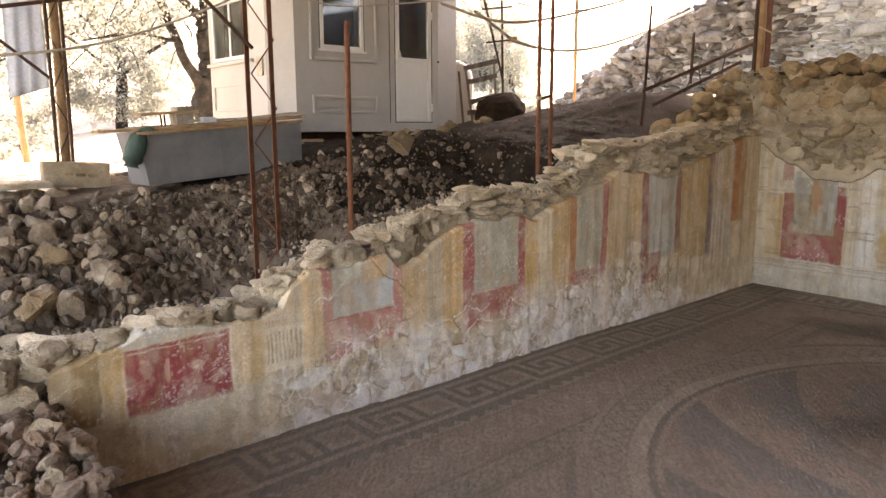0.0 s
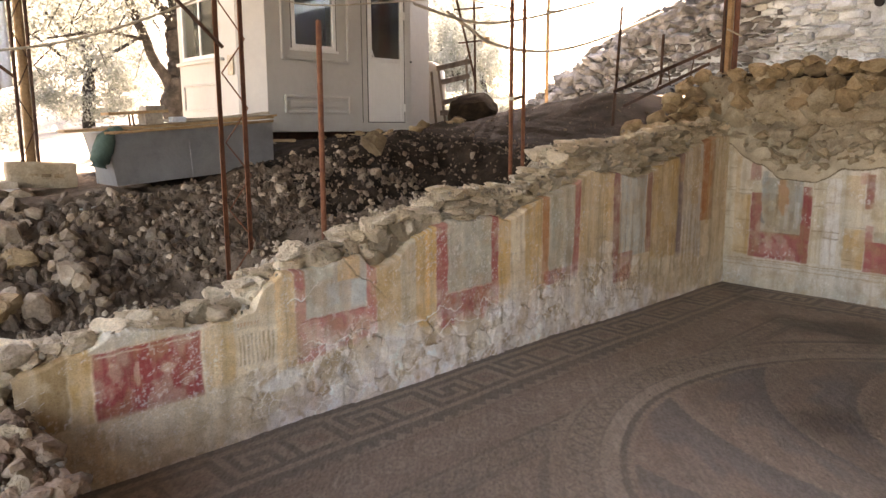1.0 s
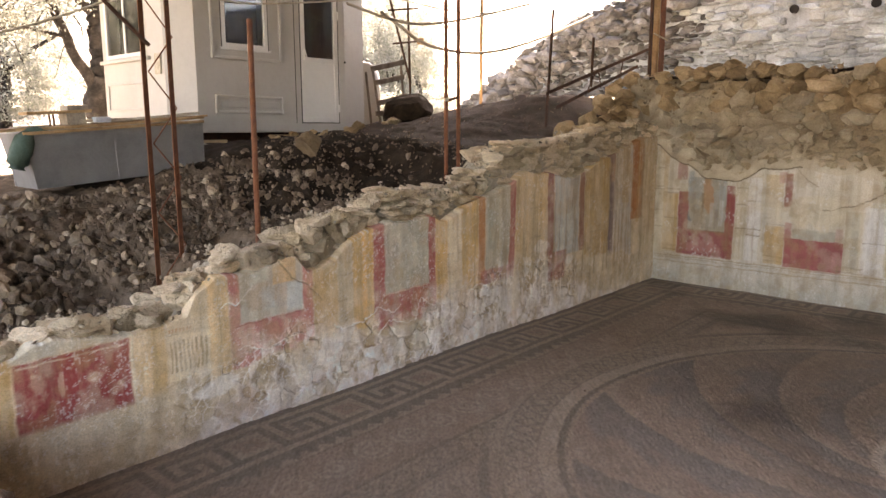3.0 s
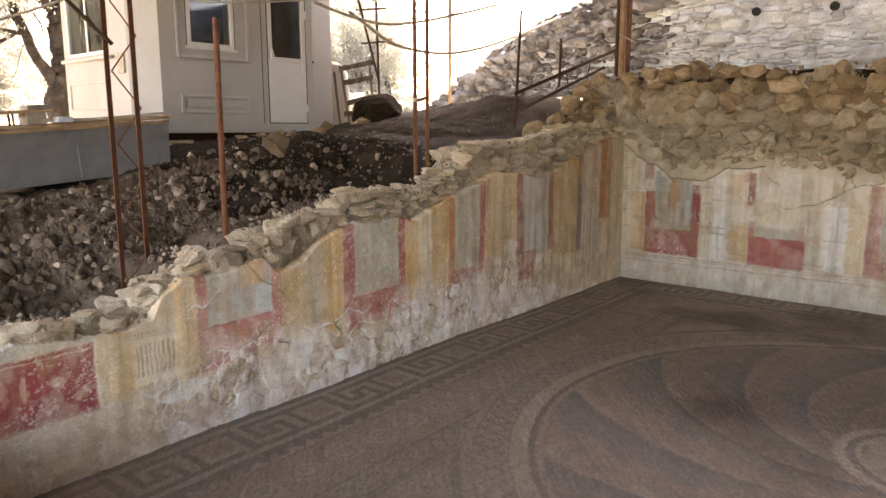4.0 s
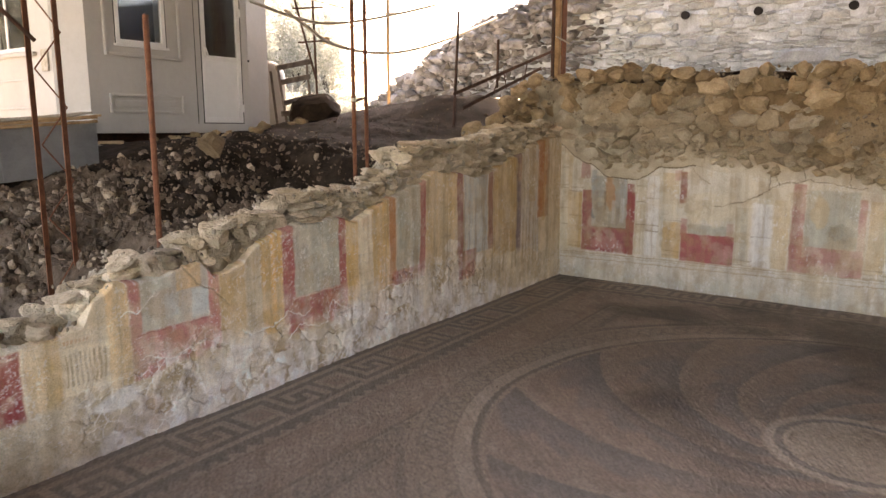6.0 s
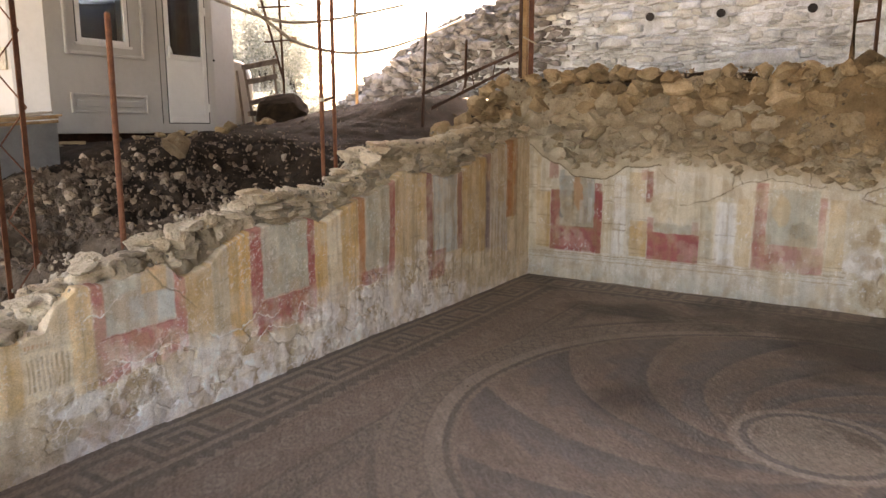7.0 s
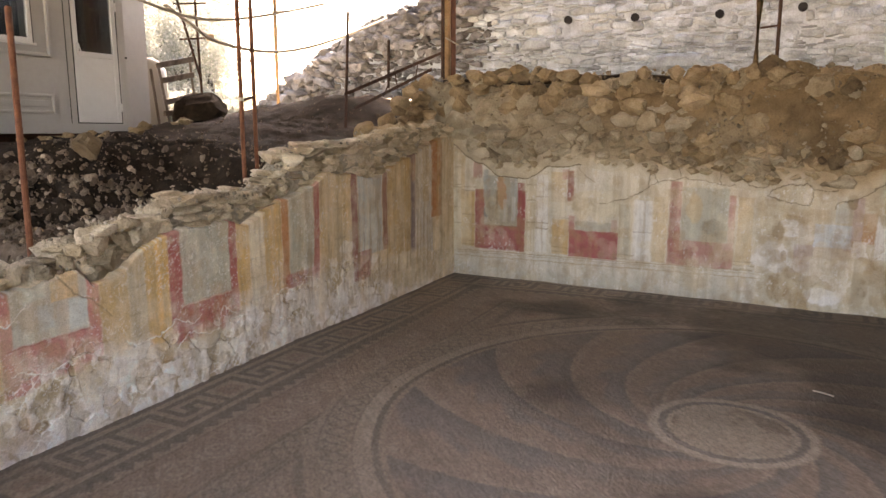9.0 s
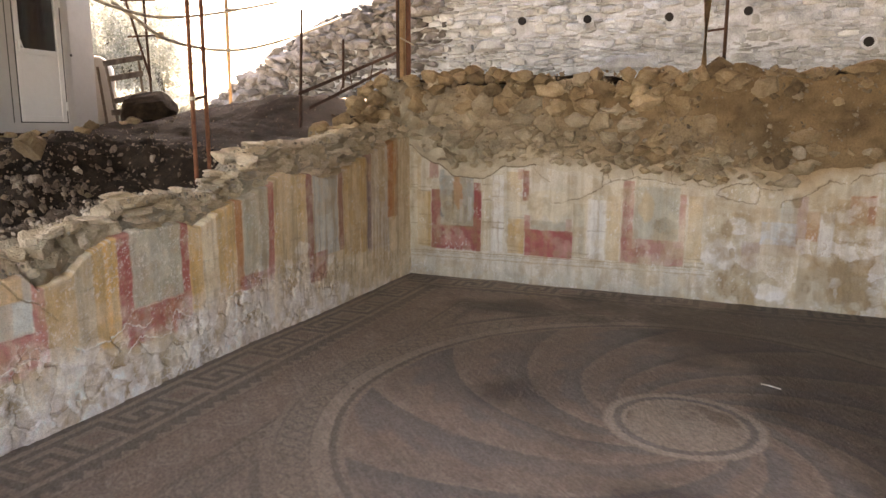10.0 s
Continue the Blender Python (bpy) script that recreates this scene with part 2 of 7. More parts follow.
def rock_mesh(name, material, seed, sub=2, angular=0.5, flat=1.0, smooth=False):
    """A worn stone about one metre across: a ball cut by random planes, then roughened."""
    rng = random.Random(seed)
    bm = bmesh.new()
    bmesh.ops.create_icosphere(bm, subdivisions=sub, radius=0.5)
    planes = [(Vector((rng.uniform(-1, 1), rng.uniform(-1, 1), rng.uniform(-1, 1))).normalized(), rng.uniform(0.24, 0.42)) for _ in range(9)]
    for v in bm.verts:
        for nrm, d in planes:
            k = v.co.dot(nrm) - d
            if k > 0:
                v.co -= nrm * k * angular
        v.co *= 1 + 0.22 * noise.noise(v.co * 3 + Vector((seed, 0, 0))) + 0.08 * noise.noise(v.co * 9 + Vector((0, seed, 0)))
        v.co.z *= flat
    me = bpy.data.meshes.new(name)
    bm.to_mesh(me)
    bm.free()
    me.materials.append(material)
    if smooth:
        me.polygons.foreach_set("use_smooth", [True] * len(me.polygons))
    return me


def slab_mesh(name, material, seed, sub=3, power=3.2, rough=0.2):
    """A split, weathered building stone one metre across: blocky, chipped and furrowed."""
    r = random.Random(seed)
    bm = bmesh.new()
    bmesh.ops.create_icosphere(bm, subdivisions=sub, radius=1.0)
    planes = [(Vector((r.uniform(-1, 1), r.uniform(-1, 1), r.uniform(-1, 1))).normalized(), r.uniform(0.30, 0.46)) for _ in range(11)]
    o = Vector((seed * 7.3, seed * 1.9, 0))
    for v in bm.verts:
        n = (abs(v.co.x) ** power + abs(v.co.y) ** power + abs(v.co.z) ** power) ** (1 / power)
        v.co = v.co / n * 0.5
        v.co *= 1 + rough * noise.noise(v.co * 2.0 + o)
        for nrm, d in planes:
            k = v.co.dot(nrm) - d - 0.05 * noise.noise(v.co * 4 + o)
            if k > 0:
                v.co -= nrm * k
        d = v.co.normalized()
        k = 0.05 * noise.noise(v.co * 6 + o) + 0.03 * noise.noise(v.co * 13 + o)
        k -= 0.05 * max(0.0, 1 - abs(noise.noise(v.co * 3.2 + o * 2)) * 9)
        v.co += d * k
    me = bpy.data.meshes.new(name)
    bm.to_mesh(me)
    bm.free()
    me.materials.append(material)
    me.polygons.foreach_set("use_smooth", [True] * len(me.polygons))
    me.set_sharp_from_angle(angle=radians(27))
    return me


def rot_any(rng, tilt=180):
    return Euler((radians(rng.uniform(-tilt, tilt)), radians(rng.uniform(-tilt, tilt)), rng.uniform(0, math.tau)))


def joined(name, pieces, material, smooth=False):
    """Many small pieces (mesh, matrix) as one mesh."""
    vs, fs, o = [], [], 0
    cache = {}
    for me, m in pieces:
        if me not in cache:
            c = np.empty(len(me.vertices) * 3)
            me.vertices.foreach_get("co", c)
            cache[me] = (c.reshape(-1, 3), [tuple(p.vertices) for p in me.polygons])
        c, f = cache[me]
        mm = np.array(m)
        vs.append(c @ mm[:3, :3].T + mm[:3, 3])
        fs.extend(tuple(i + o for i in p) for p in f)
        o += len(c)
    return mesh_from(name, np.concatenate(vs).tolist(), fs, material, smooth)


# ------------------------------------------------------------ plan
ROOM = 8.70                      # square room; the corner seen is the origin, the room lies at x < 0, y < 0
MID = -ROOM / 2
BACK_TURN = -2.2                 # the back wall is a little out of square
TOP_X = [-9.4, -8.89, -8.54, -8.26, -8.09, -7.89, -7.46, -7.36, -7.08, -7.01, -6.7, -6.40, -6.30, -6.0, -5.68, -5.4, -5.03, -4.56, -4.04, -3.86, -3.62, -3.07, -2.16, -1.92, -0.53, 0.3]
TOP_Z = [0.90, 0.97, 0.95, 1.01, 1.05, 1.01, 0.98, 1.17, 1.21, 1.37, 1.31, 1.28, 1.46, 1.52, 1.51, 1.64, 1.67, 1.63, 1.71, 1.83, 2.02, 2.05, 2.08, 2.15, 2.25, 2.30]
PLAS_X = [-9.0, -8.94, -8.52, -8.29, -8.12, -7.8, -7.40, -7.34, -7.17, -6.89, -6.45, -6.34, -6.06, -5.86, -5.6, -4.85, -4.63, -4.19, -3.84, -3.55, -3.34, -2.73, -2.42, -2.11, -1.79, -1.1, -0.46, 0.0]
PLAS_Z = [0.80, 0.82, 0.93, 1.00, 0.96, 0.90, 0.95, 1.08, 1.21, 1.18, 1.23, 1.10, 1.14, 1.30, 1.39, 1.38, 1.34, 1.48, 1.57, 1.64, 1.73, 1.67, 1.60, 1.65, 1.74, 1.90, 2.05, 2.05]
BACK_X = [-0.1, 0.07, 0.25, 0.52, 0.74, 1.06, 1.32, 1.52, 1.96, 2.2, 2.6, 3.0, 3.4, 3.8, 4.0, 4.4, 4.6, 4.85, 5.1, 5.15, 5.36, 5.64, 5.83, 6.17, 7.0, 9.0]
BACK_Z = [2.00, 1.93, 1.77, 1.67, 1.53, 1.48, 1.53, 1.68, 1.71, 1.66, 1.62, 1.56, 1.57, 1.53, 1.49, 1.45, 1.53, 1.52, 1.40, 1.34, 1.42, 1.60, 1.59, 1.73, 1.75, 1.75]


def ground_z(x, y):
    """Height of the terrain round the sunken room."""
    zt = np.interp(x, [-30, -14, -8, -6.2, -4.6, -2, -0.9, 0.4, 3, 12], [1.2, 1.35, 1.5, 1.64, 1.98, 2.12, 2.38, 2.95, 3.0, 3.0])
    zt = zt - np.interp(x, [-1.5, 0.4], [0, 1]) * np.clip(0.13 * (y - 0.6), 0, 0.7)
    zn = np.interp(x, TOP_X, TOP_Z) - 0.16
    zn = np.where(x < -8.9, 0.72, zn)
    s = sstep(0.9, np.interp(x, [-9, -5], [3.3, 2.7]), y) ** 0.8
    north = zn + (zt - zn) * s
    west = np.interp(y, [-12, -4, -1, 0.4], [1.1, 0.45, 0.42, 0.62])
    z = np.where(y > 0.30, north, np.where(x < -8.0, west, 2.9))
    z = np.where((y < -8.6) & (x < 0.2), 1.2, z)
    hill = 0.34 * np.clip(y - 21 + 0.12 * np.abs(x - 6), 0, 45) * sstep(45, -6, x) * sstep(9, 18, y)
    far = sstep(18, 90, np.hypot(x + 4, y))
    z = z * (1 - far) + 1.4 * far + hill
    near = (np.abs(x + 4) < 14) & (np.abs(y) < 14)
    z = z + np.where(near, 0.10, 0.3) * (fnoise(x * 1.3 + 50, y * 1.3 + 50, 3) - 0.5) + 0.10 * (fnoise(x * 5 + 90, y * 5 + 90, 5) - 0.5)
    rough = sstep(0.8, 1.4, y) * (1 - sstep(2.8, 3.4, y)) * (1 - sstep(-3.6, -2.4, x)) * sstep(-11, -9, x)
    z = z + rough * (0.26 * (fnoise(x * 3.1 + 20, y * 3.1 + 20, 6, 5) - 0.5) + 0.10 * (fnoise(x * 12 + 20, y * 12 + 20, 7, 2) - 0.5))
    return z


def grid_mesh(name, P, material, keep=None, smooth=True, paint=None, flip=False):
    """Sheet from an array of points rows x columns x 3; keep tells which cells stay."""
    r, c = P.shape[:2]
    idx = np.arange(r * c).reshape(r, c)
    q = np.stack([idx[:-1, :-1], idx[:-1, 1:], idx[1:, 1:], idx[1:, :-1]], -1)
    q = q[keep] if keep is not None else q.reshape(-1, 4)
    if flip:
        q = q[:, ::-1]
    used = np.zeros(r * c, bool)
    used[q.ravel()] = True
    remap = np.cumsum(used) - 1
    pts = P.reshape(-1, 3)[used]
    me = bpy.data.meshes.new(name)
    me.vertices.add(len(pts))
    me.vertices.foreach_set("co", pts.astype(np.float32).ravel())
    me.loops.add(q.size)
    me.loops.foreach_set("vertex_index", remap[q].astype(np.int32).ravel())
    me.polygons.add(len(q))
    me.polygons.foreach_set("loop_start", np.arange(0, q.size, 4, dtype=np.int32))
    me.update(calc_edges=True)
    me.materials.append(material)
    me.polygons.foreach_set("use_smooth", np.full(len(q), smooth))
    if paint is not None:
        a = me.attributes.new("paint", "FLOAT_COLOR", "POINT")
        col = paint.reshape(-1, 3)[used]
        a.data.foreach_set("color", np.c_[col, np.ones(len(col))].astype(np.float32).ravel())
    me.update()
    return me


# ------------------------------------------------------------ ground, one sheet to the horizon
def spaced(lo, hi, step, reach):
    inner = np.arange(lo, hi + 1e-6, step)
    out = [step]
    while sum(out) < reach:
        out.append(out[-1] * 1.28)
    o = np.cumsum(out)
    return np.concatenate([(lo - o)[::-1], inner, hi + o])


fine_x = np.unique(np.round(np.concatenate([spaced(-14, 8, 0.13, 900), np.arange(-10.5, -0.5, 0.05)]), 3))
fine_y = np.unique(np.round(np.concatenate([spaced(-11, 11, 0.13, 900), np.arange(0.3, 3.6, 0.05)]), 3))
gx, gy = np.meshgrid(fine_x, fine_y)
gz = ground_z(gx, gy)
cx, cy = (gx[:-1, :-1] + gx[1:, 1:]) / 2, (gy[:-1, :-1] + gy[1:, 1:]) / 2
hole = (cx > -8.95) & (cx < 0.35) & (cy < 0.35) & (cy > -8.95)
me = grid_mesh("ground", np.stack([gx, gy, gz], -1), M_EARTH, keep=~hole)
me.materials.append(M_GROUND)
me.materials.append(M_EARTH_DARK)
pc = np.empty(len(me.polygons) * 3)
me.polygons.foreach_get("center", pc)
pc = pc.reshape(-1, 3)
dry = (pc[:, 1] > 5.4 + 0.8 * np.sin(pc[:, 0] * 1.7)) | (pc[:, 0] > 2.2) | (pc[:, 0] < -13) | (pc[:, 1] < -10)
# the east part of the bank gets the darker earth colour
darkened = ~dry & (pc[:, 0] + 0.35 * pc[:, 1] > -4.9 + 0.5 * np.sin(pc[:, 1] * 3.1) + 0.3 * np.sin(pc[:, 0] * 7)) & (pc[:, 1] > 0.3)
me.polygons.foreach_set("material_index", np.where(dry, 1, np.where(darkened, 2, 0)).astype(np.int32))
tagged(new("ground", me), "bare dark earth bank, dry pale soil beyond the shelter", "ground", kind="structure")

# ------------------------------------------------------------ mosaic floor
C_BROWN, C_TAN, C_DARK = np.array((0.150, 0.113, 0.086)), np.array((0.238, 0.193, 0.148)), np.array((0.078, 0.070, 0.063))
C_RED, C_GREY, C_PALE = np.array((0.185, 0.125, 0.098)), np.array((0.110, 0.105, 0.105)), np.array((0.32, 0.27, 0.215))
KEY = ("11111111111111",
       "00000000000000",
       "11111110111111",
       "10000010100000",
       "10222010101110",
       "10232010101010",
       "10222010111010",
       "10000010000010",
       "11111011111111",
       "00000000000000",
       "11111111111111")
KEY_CELLS = np.array([[int(c) for c in r] for r in KEY])


def mosaic(x, y):
    """Colour of each tessera: key border, saw-tooth, scroll band, guilloche ring, swirl of blades, round centre."""
    dx, dy = x - MID, y - MID
    ax, ay = np.abs(dx), np.abs(dy)
    q = np.maximum(ax, ay)
    w = ROOM / 2 - q
    along = np.where(ay > ax, dx, dy)
    r, th = np.hypot(dx, dy), np.arctan2(dy, dx)
    col = np.empty(x.shape + (3,))
    col[:] = C_BROWN

    def put(mask, c, k=1.0):
        mk = mask[..., None] * k if np.ndim(k) == 0 else (mask * k)[..., None]
        col[:] = col * (1 - mk) + np.asarray(c) * mk
    f = lambda m: m.astype(float)
    # key border
    put(f((w > 0.04) & (w < 0.71)), C_TAN)
    cell = 0.67 / 11
    rowi = np.clip(((w - 0.04) / cell).astype(int), 0, 10)
    coli = np.floor((along + 0.30) / (0.92 / 14)).astype(int) % 14
    code = KEY_CELLS[rowi, coli]
    inb = (w > 0.04) & (w < 0.71)
    put(f(inb & (code == 1)), C_DARK, 0.8)
    put(f(inb & (code == 2)), C_RED, 0.75)
    put(f(inb & (code == 3)), C_DARK * 0.6 + C_TAN * 0.4, 0.7)
    # saw-tooth
    saw = np.abs((along / 0.16) % 1 - 0.5) * 2
    put(f((w > 0.71) & (w < 0.82)), C_TAN, 0.8)
    put(f((w > 0.71) & (w < 0.72 + 0.09 * saw)), C_DARK, 0.8)
    # scroll band
    sb = (w > 0.84) & (w < 1.37)
    put(f(sb), C_RED * 0.6 + C_TAN * 0.4, 0.85)
    u = (along / 0.35) % 1 - 0.5
    rr = np.hypot(u * 0.35, w - 1.08)
    ang = np.arctan2(w - 1.08, u * 0.35)
    put(f(sb & (np.abs((rr - 0.0105 * ang) % 0.066 - 0.033) < 0.013) & (rr < 0.145)), C_PALE, 0.45)
    put(f(np.abs(w - 1.08 - 0.14 * np.sin(along / 0.70 * math.tau)) < 0.014) * f(sb), C_PALE, 0.3)
    # braid along the square
    bb = (w > 1.40) & (w < 1.62)
    put(f(bb), C_TAN * 0.85)
    for sgn in (0, math.pi):
        put(f(bb & (np.abs(w - 1.51 - 0.07 * np.sin(along / 0.26 * math.tau + sgn)) < 0.016)), C_DARK, 0.65)
    put(f(np.abs(w - 1.39) < 0.016), C_DARK, 0.6)
    put(f(np.abs(w - 1.62) < 0.014), C_DARK, 0.5)
    # square field with corner spandrels
    sq = w > 1.63
    put(f(sq), C_BROWN * 0.75 + C_TAN * 0.35)
    sp = sq & (r > 3.17)
    put(f(sp & ((q > 2.66) | (r < 3.24))), C_DARK, 0.75)
    put(f(sp & ((q > 2.685) & (q < 2.70))), C_TAN, 0.5)
    ins = sp & (q < 2.62) & (r > 3.29)
    put(f(ins), C_TAN * 0.8 + C_RED * 0.2)
    fl_ = fnoise(x * 7, y * 7, 21)
    put(f(ins) * f(np.abs((fl_ * 7) % 1 - 0.5) < 0.10), C_DARK, 0.45)
    put(f(ins & (np.hypot(ax - 2.42, ay - 2.42) < 0.10)), C_RED, 0.6)
    # braided ring
    gr = (r > 2.84) & (r < 3.09)
    put(f(gr), C_TAN * 0.9)
    for sgn in (0, math.pi):
        put(f(gr & (np.abs(r - 2.965 - 0.085 * np.sin(th * 66 + sgn)) < 0.017)), C_DARK, 0.65)
    put(f((np.abs(r - 3.09) < 0.012) | (np.abs(r - 2.84) < 0.010)), C_DARK, 0.45)
    put(f((r > 3.10) & (r < 3.16)), C_TAN, 0.7)
    put(f((r > 2.70) & (r < 2.83)), C_TAN * 0.6 + C_PALE * 0.4, 0.9)
    saw2 = np.abs((th * 2.7 / 0.10) % 1 - 0.5) * 2
    put(f((r > 2.655 - 0.03 * saw2) & (r < 2.70)), C_DARK, 0.85)
    put(f((r > 2.60) & (r < 2.65)) * (1 - saw2 * 0.5), C_TAN, 0.7)
    # swirl of twelve blades
    edge_a = radians(38) + radians(61) * np.log(2.45 / np.clip(r, 0.3, 9))
    k = ((edge_a - th) / radians(30)) % 1
    k2 = k + 0.05 * (vnoise(r * 14 + 60, th * 8 + 40, 9) - 0.5)
    inn = (r > 0.60) & (r < 2.60)
    put(f(inn), C_RED * 0.45 + C_TAN * 0.38)
    wedge = np.abs((r / 0.34 + np.floor((edge_a - th) / radians(30)) * 0.37) % 1 - 0.5) * 2
    put(f(inn) * sstep(0.42, 0.60, k2 + 0.22 * (wedge - 0.5)), C_GREY, 0.85)
    put(f(inn) * sstep(0.78, 0.92, k2), C_GREY * 0.78, 0.8)
    jag = np.abs((r / 0.17) % 1 - 0.5) * 2
    put(f(inn & (k2 < 0.05 + 0.14 * jag)), C_TAN * 0.5 + C_PALE * 0.35, 0.55)
    patch = vnoise(r * 5.5 + 30, k * 5 + np.floor((edge_a - th) / radians(30)) * 7 + 90, 14)
    put(f(inn) * sstep(0.55, 0.8, patch), C_RED * 0.8, 0.45)
    # round centre
    put(f(r < 0.62), C_TAN * 0.9)
    put(f((r > 0.53) & (r < 0.60)), C_PALE, 0.8)
    put(f((r > 0.47) & (r < 0.53)), C_GREY, 0.9)
    put(f((r > 0.43) & (r < 0.47)), C_PALE, 0.6)
    blot = fnoise(dx * 4 + 9, dy * 4 + 3, 31)
    put(f(r < 0.43) * sstep(0.5, 0.62, blot), C_BROWN * 0.8, 0.8)
    put(f(r < 0.43) * sstep(0.6, 0.45, blot) * 0.6, C_PALE, 0.7)
    # worn, dusty places, painted shade to the south-east and the tone of each tessera
    grey = col.mean(-1, keepdims=True)
    col = col * 0.78 + grey * np.array((1.06, 1.0, 0.94)) * 0.22
    worn = fnoise(x * 1.1 + 7, y * 1.1 + 3, 41)
    fine = fnoise(x * 6 + 7, y * 6 + 3, 43)
    dust = np.clip(0.06 + 0.36 * sstep(0.45, 0.68, worn) + 0.2 * (fine - 0.5), 0, 0.6)[..., None]
    col = col * (1 - dust) + np.array((0.165, 0.128, 0.100)) * dust
    mean = np.array((0.135, 0.110, 0.090))
    col = (mean + (col - mean) * 0.70) * np.array((1.45, 1.41, 1.34))
    rows_ = fnoise(x * 3 + y * 2, (y - x) * 40, 45, 2)
    col = col * (0.86 + 0.28 * rows_)[..., None]
    # weaker light on the south-east floor, put into the colour as uneven dark patches
    darkened = sstep(0.40, 0.62, fnoise(x * 0.7 + 11, y * 0.7 + 5, 47, 5) + 0.10 * np.clip(-y - 4.6, -2, 3) + 0.03 * (x + 4))[..., None]
    col = col * (1 - 0.50 * darkened)
    rng = np.random.default_rng(4)
    return col * (0.84 + 0.36 * rng.random(x.shape))[..., None]


step = 0.02
fx, fy = np.meshgrid(np.arange(-8.95, 0.31, step), np.arange(-8.95, 0.06, step))
fz = 0.05 * (fnoise(fx * 0.5 + 30, fy * 0.5 + 30, 2, 3) - 0.5) + 0.006 * (fnoise(fx * 4, fy * 4, 8, 2) - 0.5)
fz += 0.004 * np.random.default_rng(6).random(fx.shape)
me = grid_mesh("floor", np.stack([fx, fy, fz], -1), M_MOSAIC, smooth=False, paint=mosaic(fx, fy))
tagged(new("floor", me), "worn brown Roman mosaic floor with key border and swirling round centre", "floor", kind="structure")

# ------------------------------------------------------------ frescoes
F_CREAM, F_WHITE, F_OCHRE = np.array((0.64, 0.545, 0.405)), np.array((0.82, 0.79, 0.75)), np.array((0.60, 0.37, 0.145))
F_RED, F_DKRED, F_ORANGE = np.array((0.37, 0.095, 0.09)), np.array((0.27, 0.05, 0.045)), np.array((0.46, 0.17, 0.06))
F_GREEN, F_BLUE, F_PURPLE = np.array((0.40, 0.385, 0.305)), np.array((0.47, 0.495, 0.475)), np.array((0.34, 0.24, 0.24))
F_GREY, F_EARTH, F_PINK = np.array((0.50, 0.47, 0.385)), np.array((0.27, 0.19, 0.11)), np.array((0.50, 0.25, 0.22))


def worley(x, y, seed=0):
    """Distances to the nearest and second nearest of scattered points, and a number for the nearest one's cell."""
    xi, yi = np.floor(x).astype(int), np.floor(y).astype(int)
    f1, f2, cell = np.full(x.shape, 9.0), np.full(x.shape, 9.0), np.zeros(x.shape)

    def h(a, b, k):
        n = (a * 374761393 + b * 668265263 + (seed * 31 + k) * 974711) & 0x7FFFFFFF
        n = ((n ^ (n >> 13)) * 1274126177) & 0x7FFFFFFF
        return ((n ^ (n >> 16)) & 0xFFFF) / 65535.0
    for i in (-1, 0, 1):
        for j in (-1, 0, 1):
            a, b = xi + i, yi + j
            d = np.hypot(a + h(a, b, 1) - x, b + h(a, b, 2) - y)
            near = d < f1
            f2 = np.where(near, f1, np.minimum(f2, d))
            cell = np.where(near, h(a, b, 3), cell)
            f1 = np.where(near, d, f1)
    return f1, f2, cell


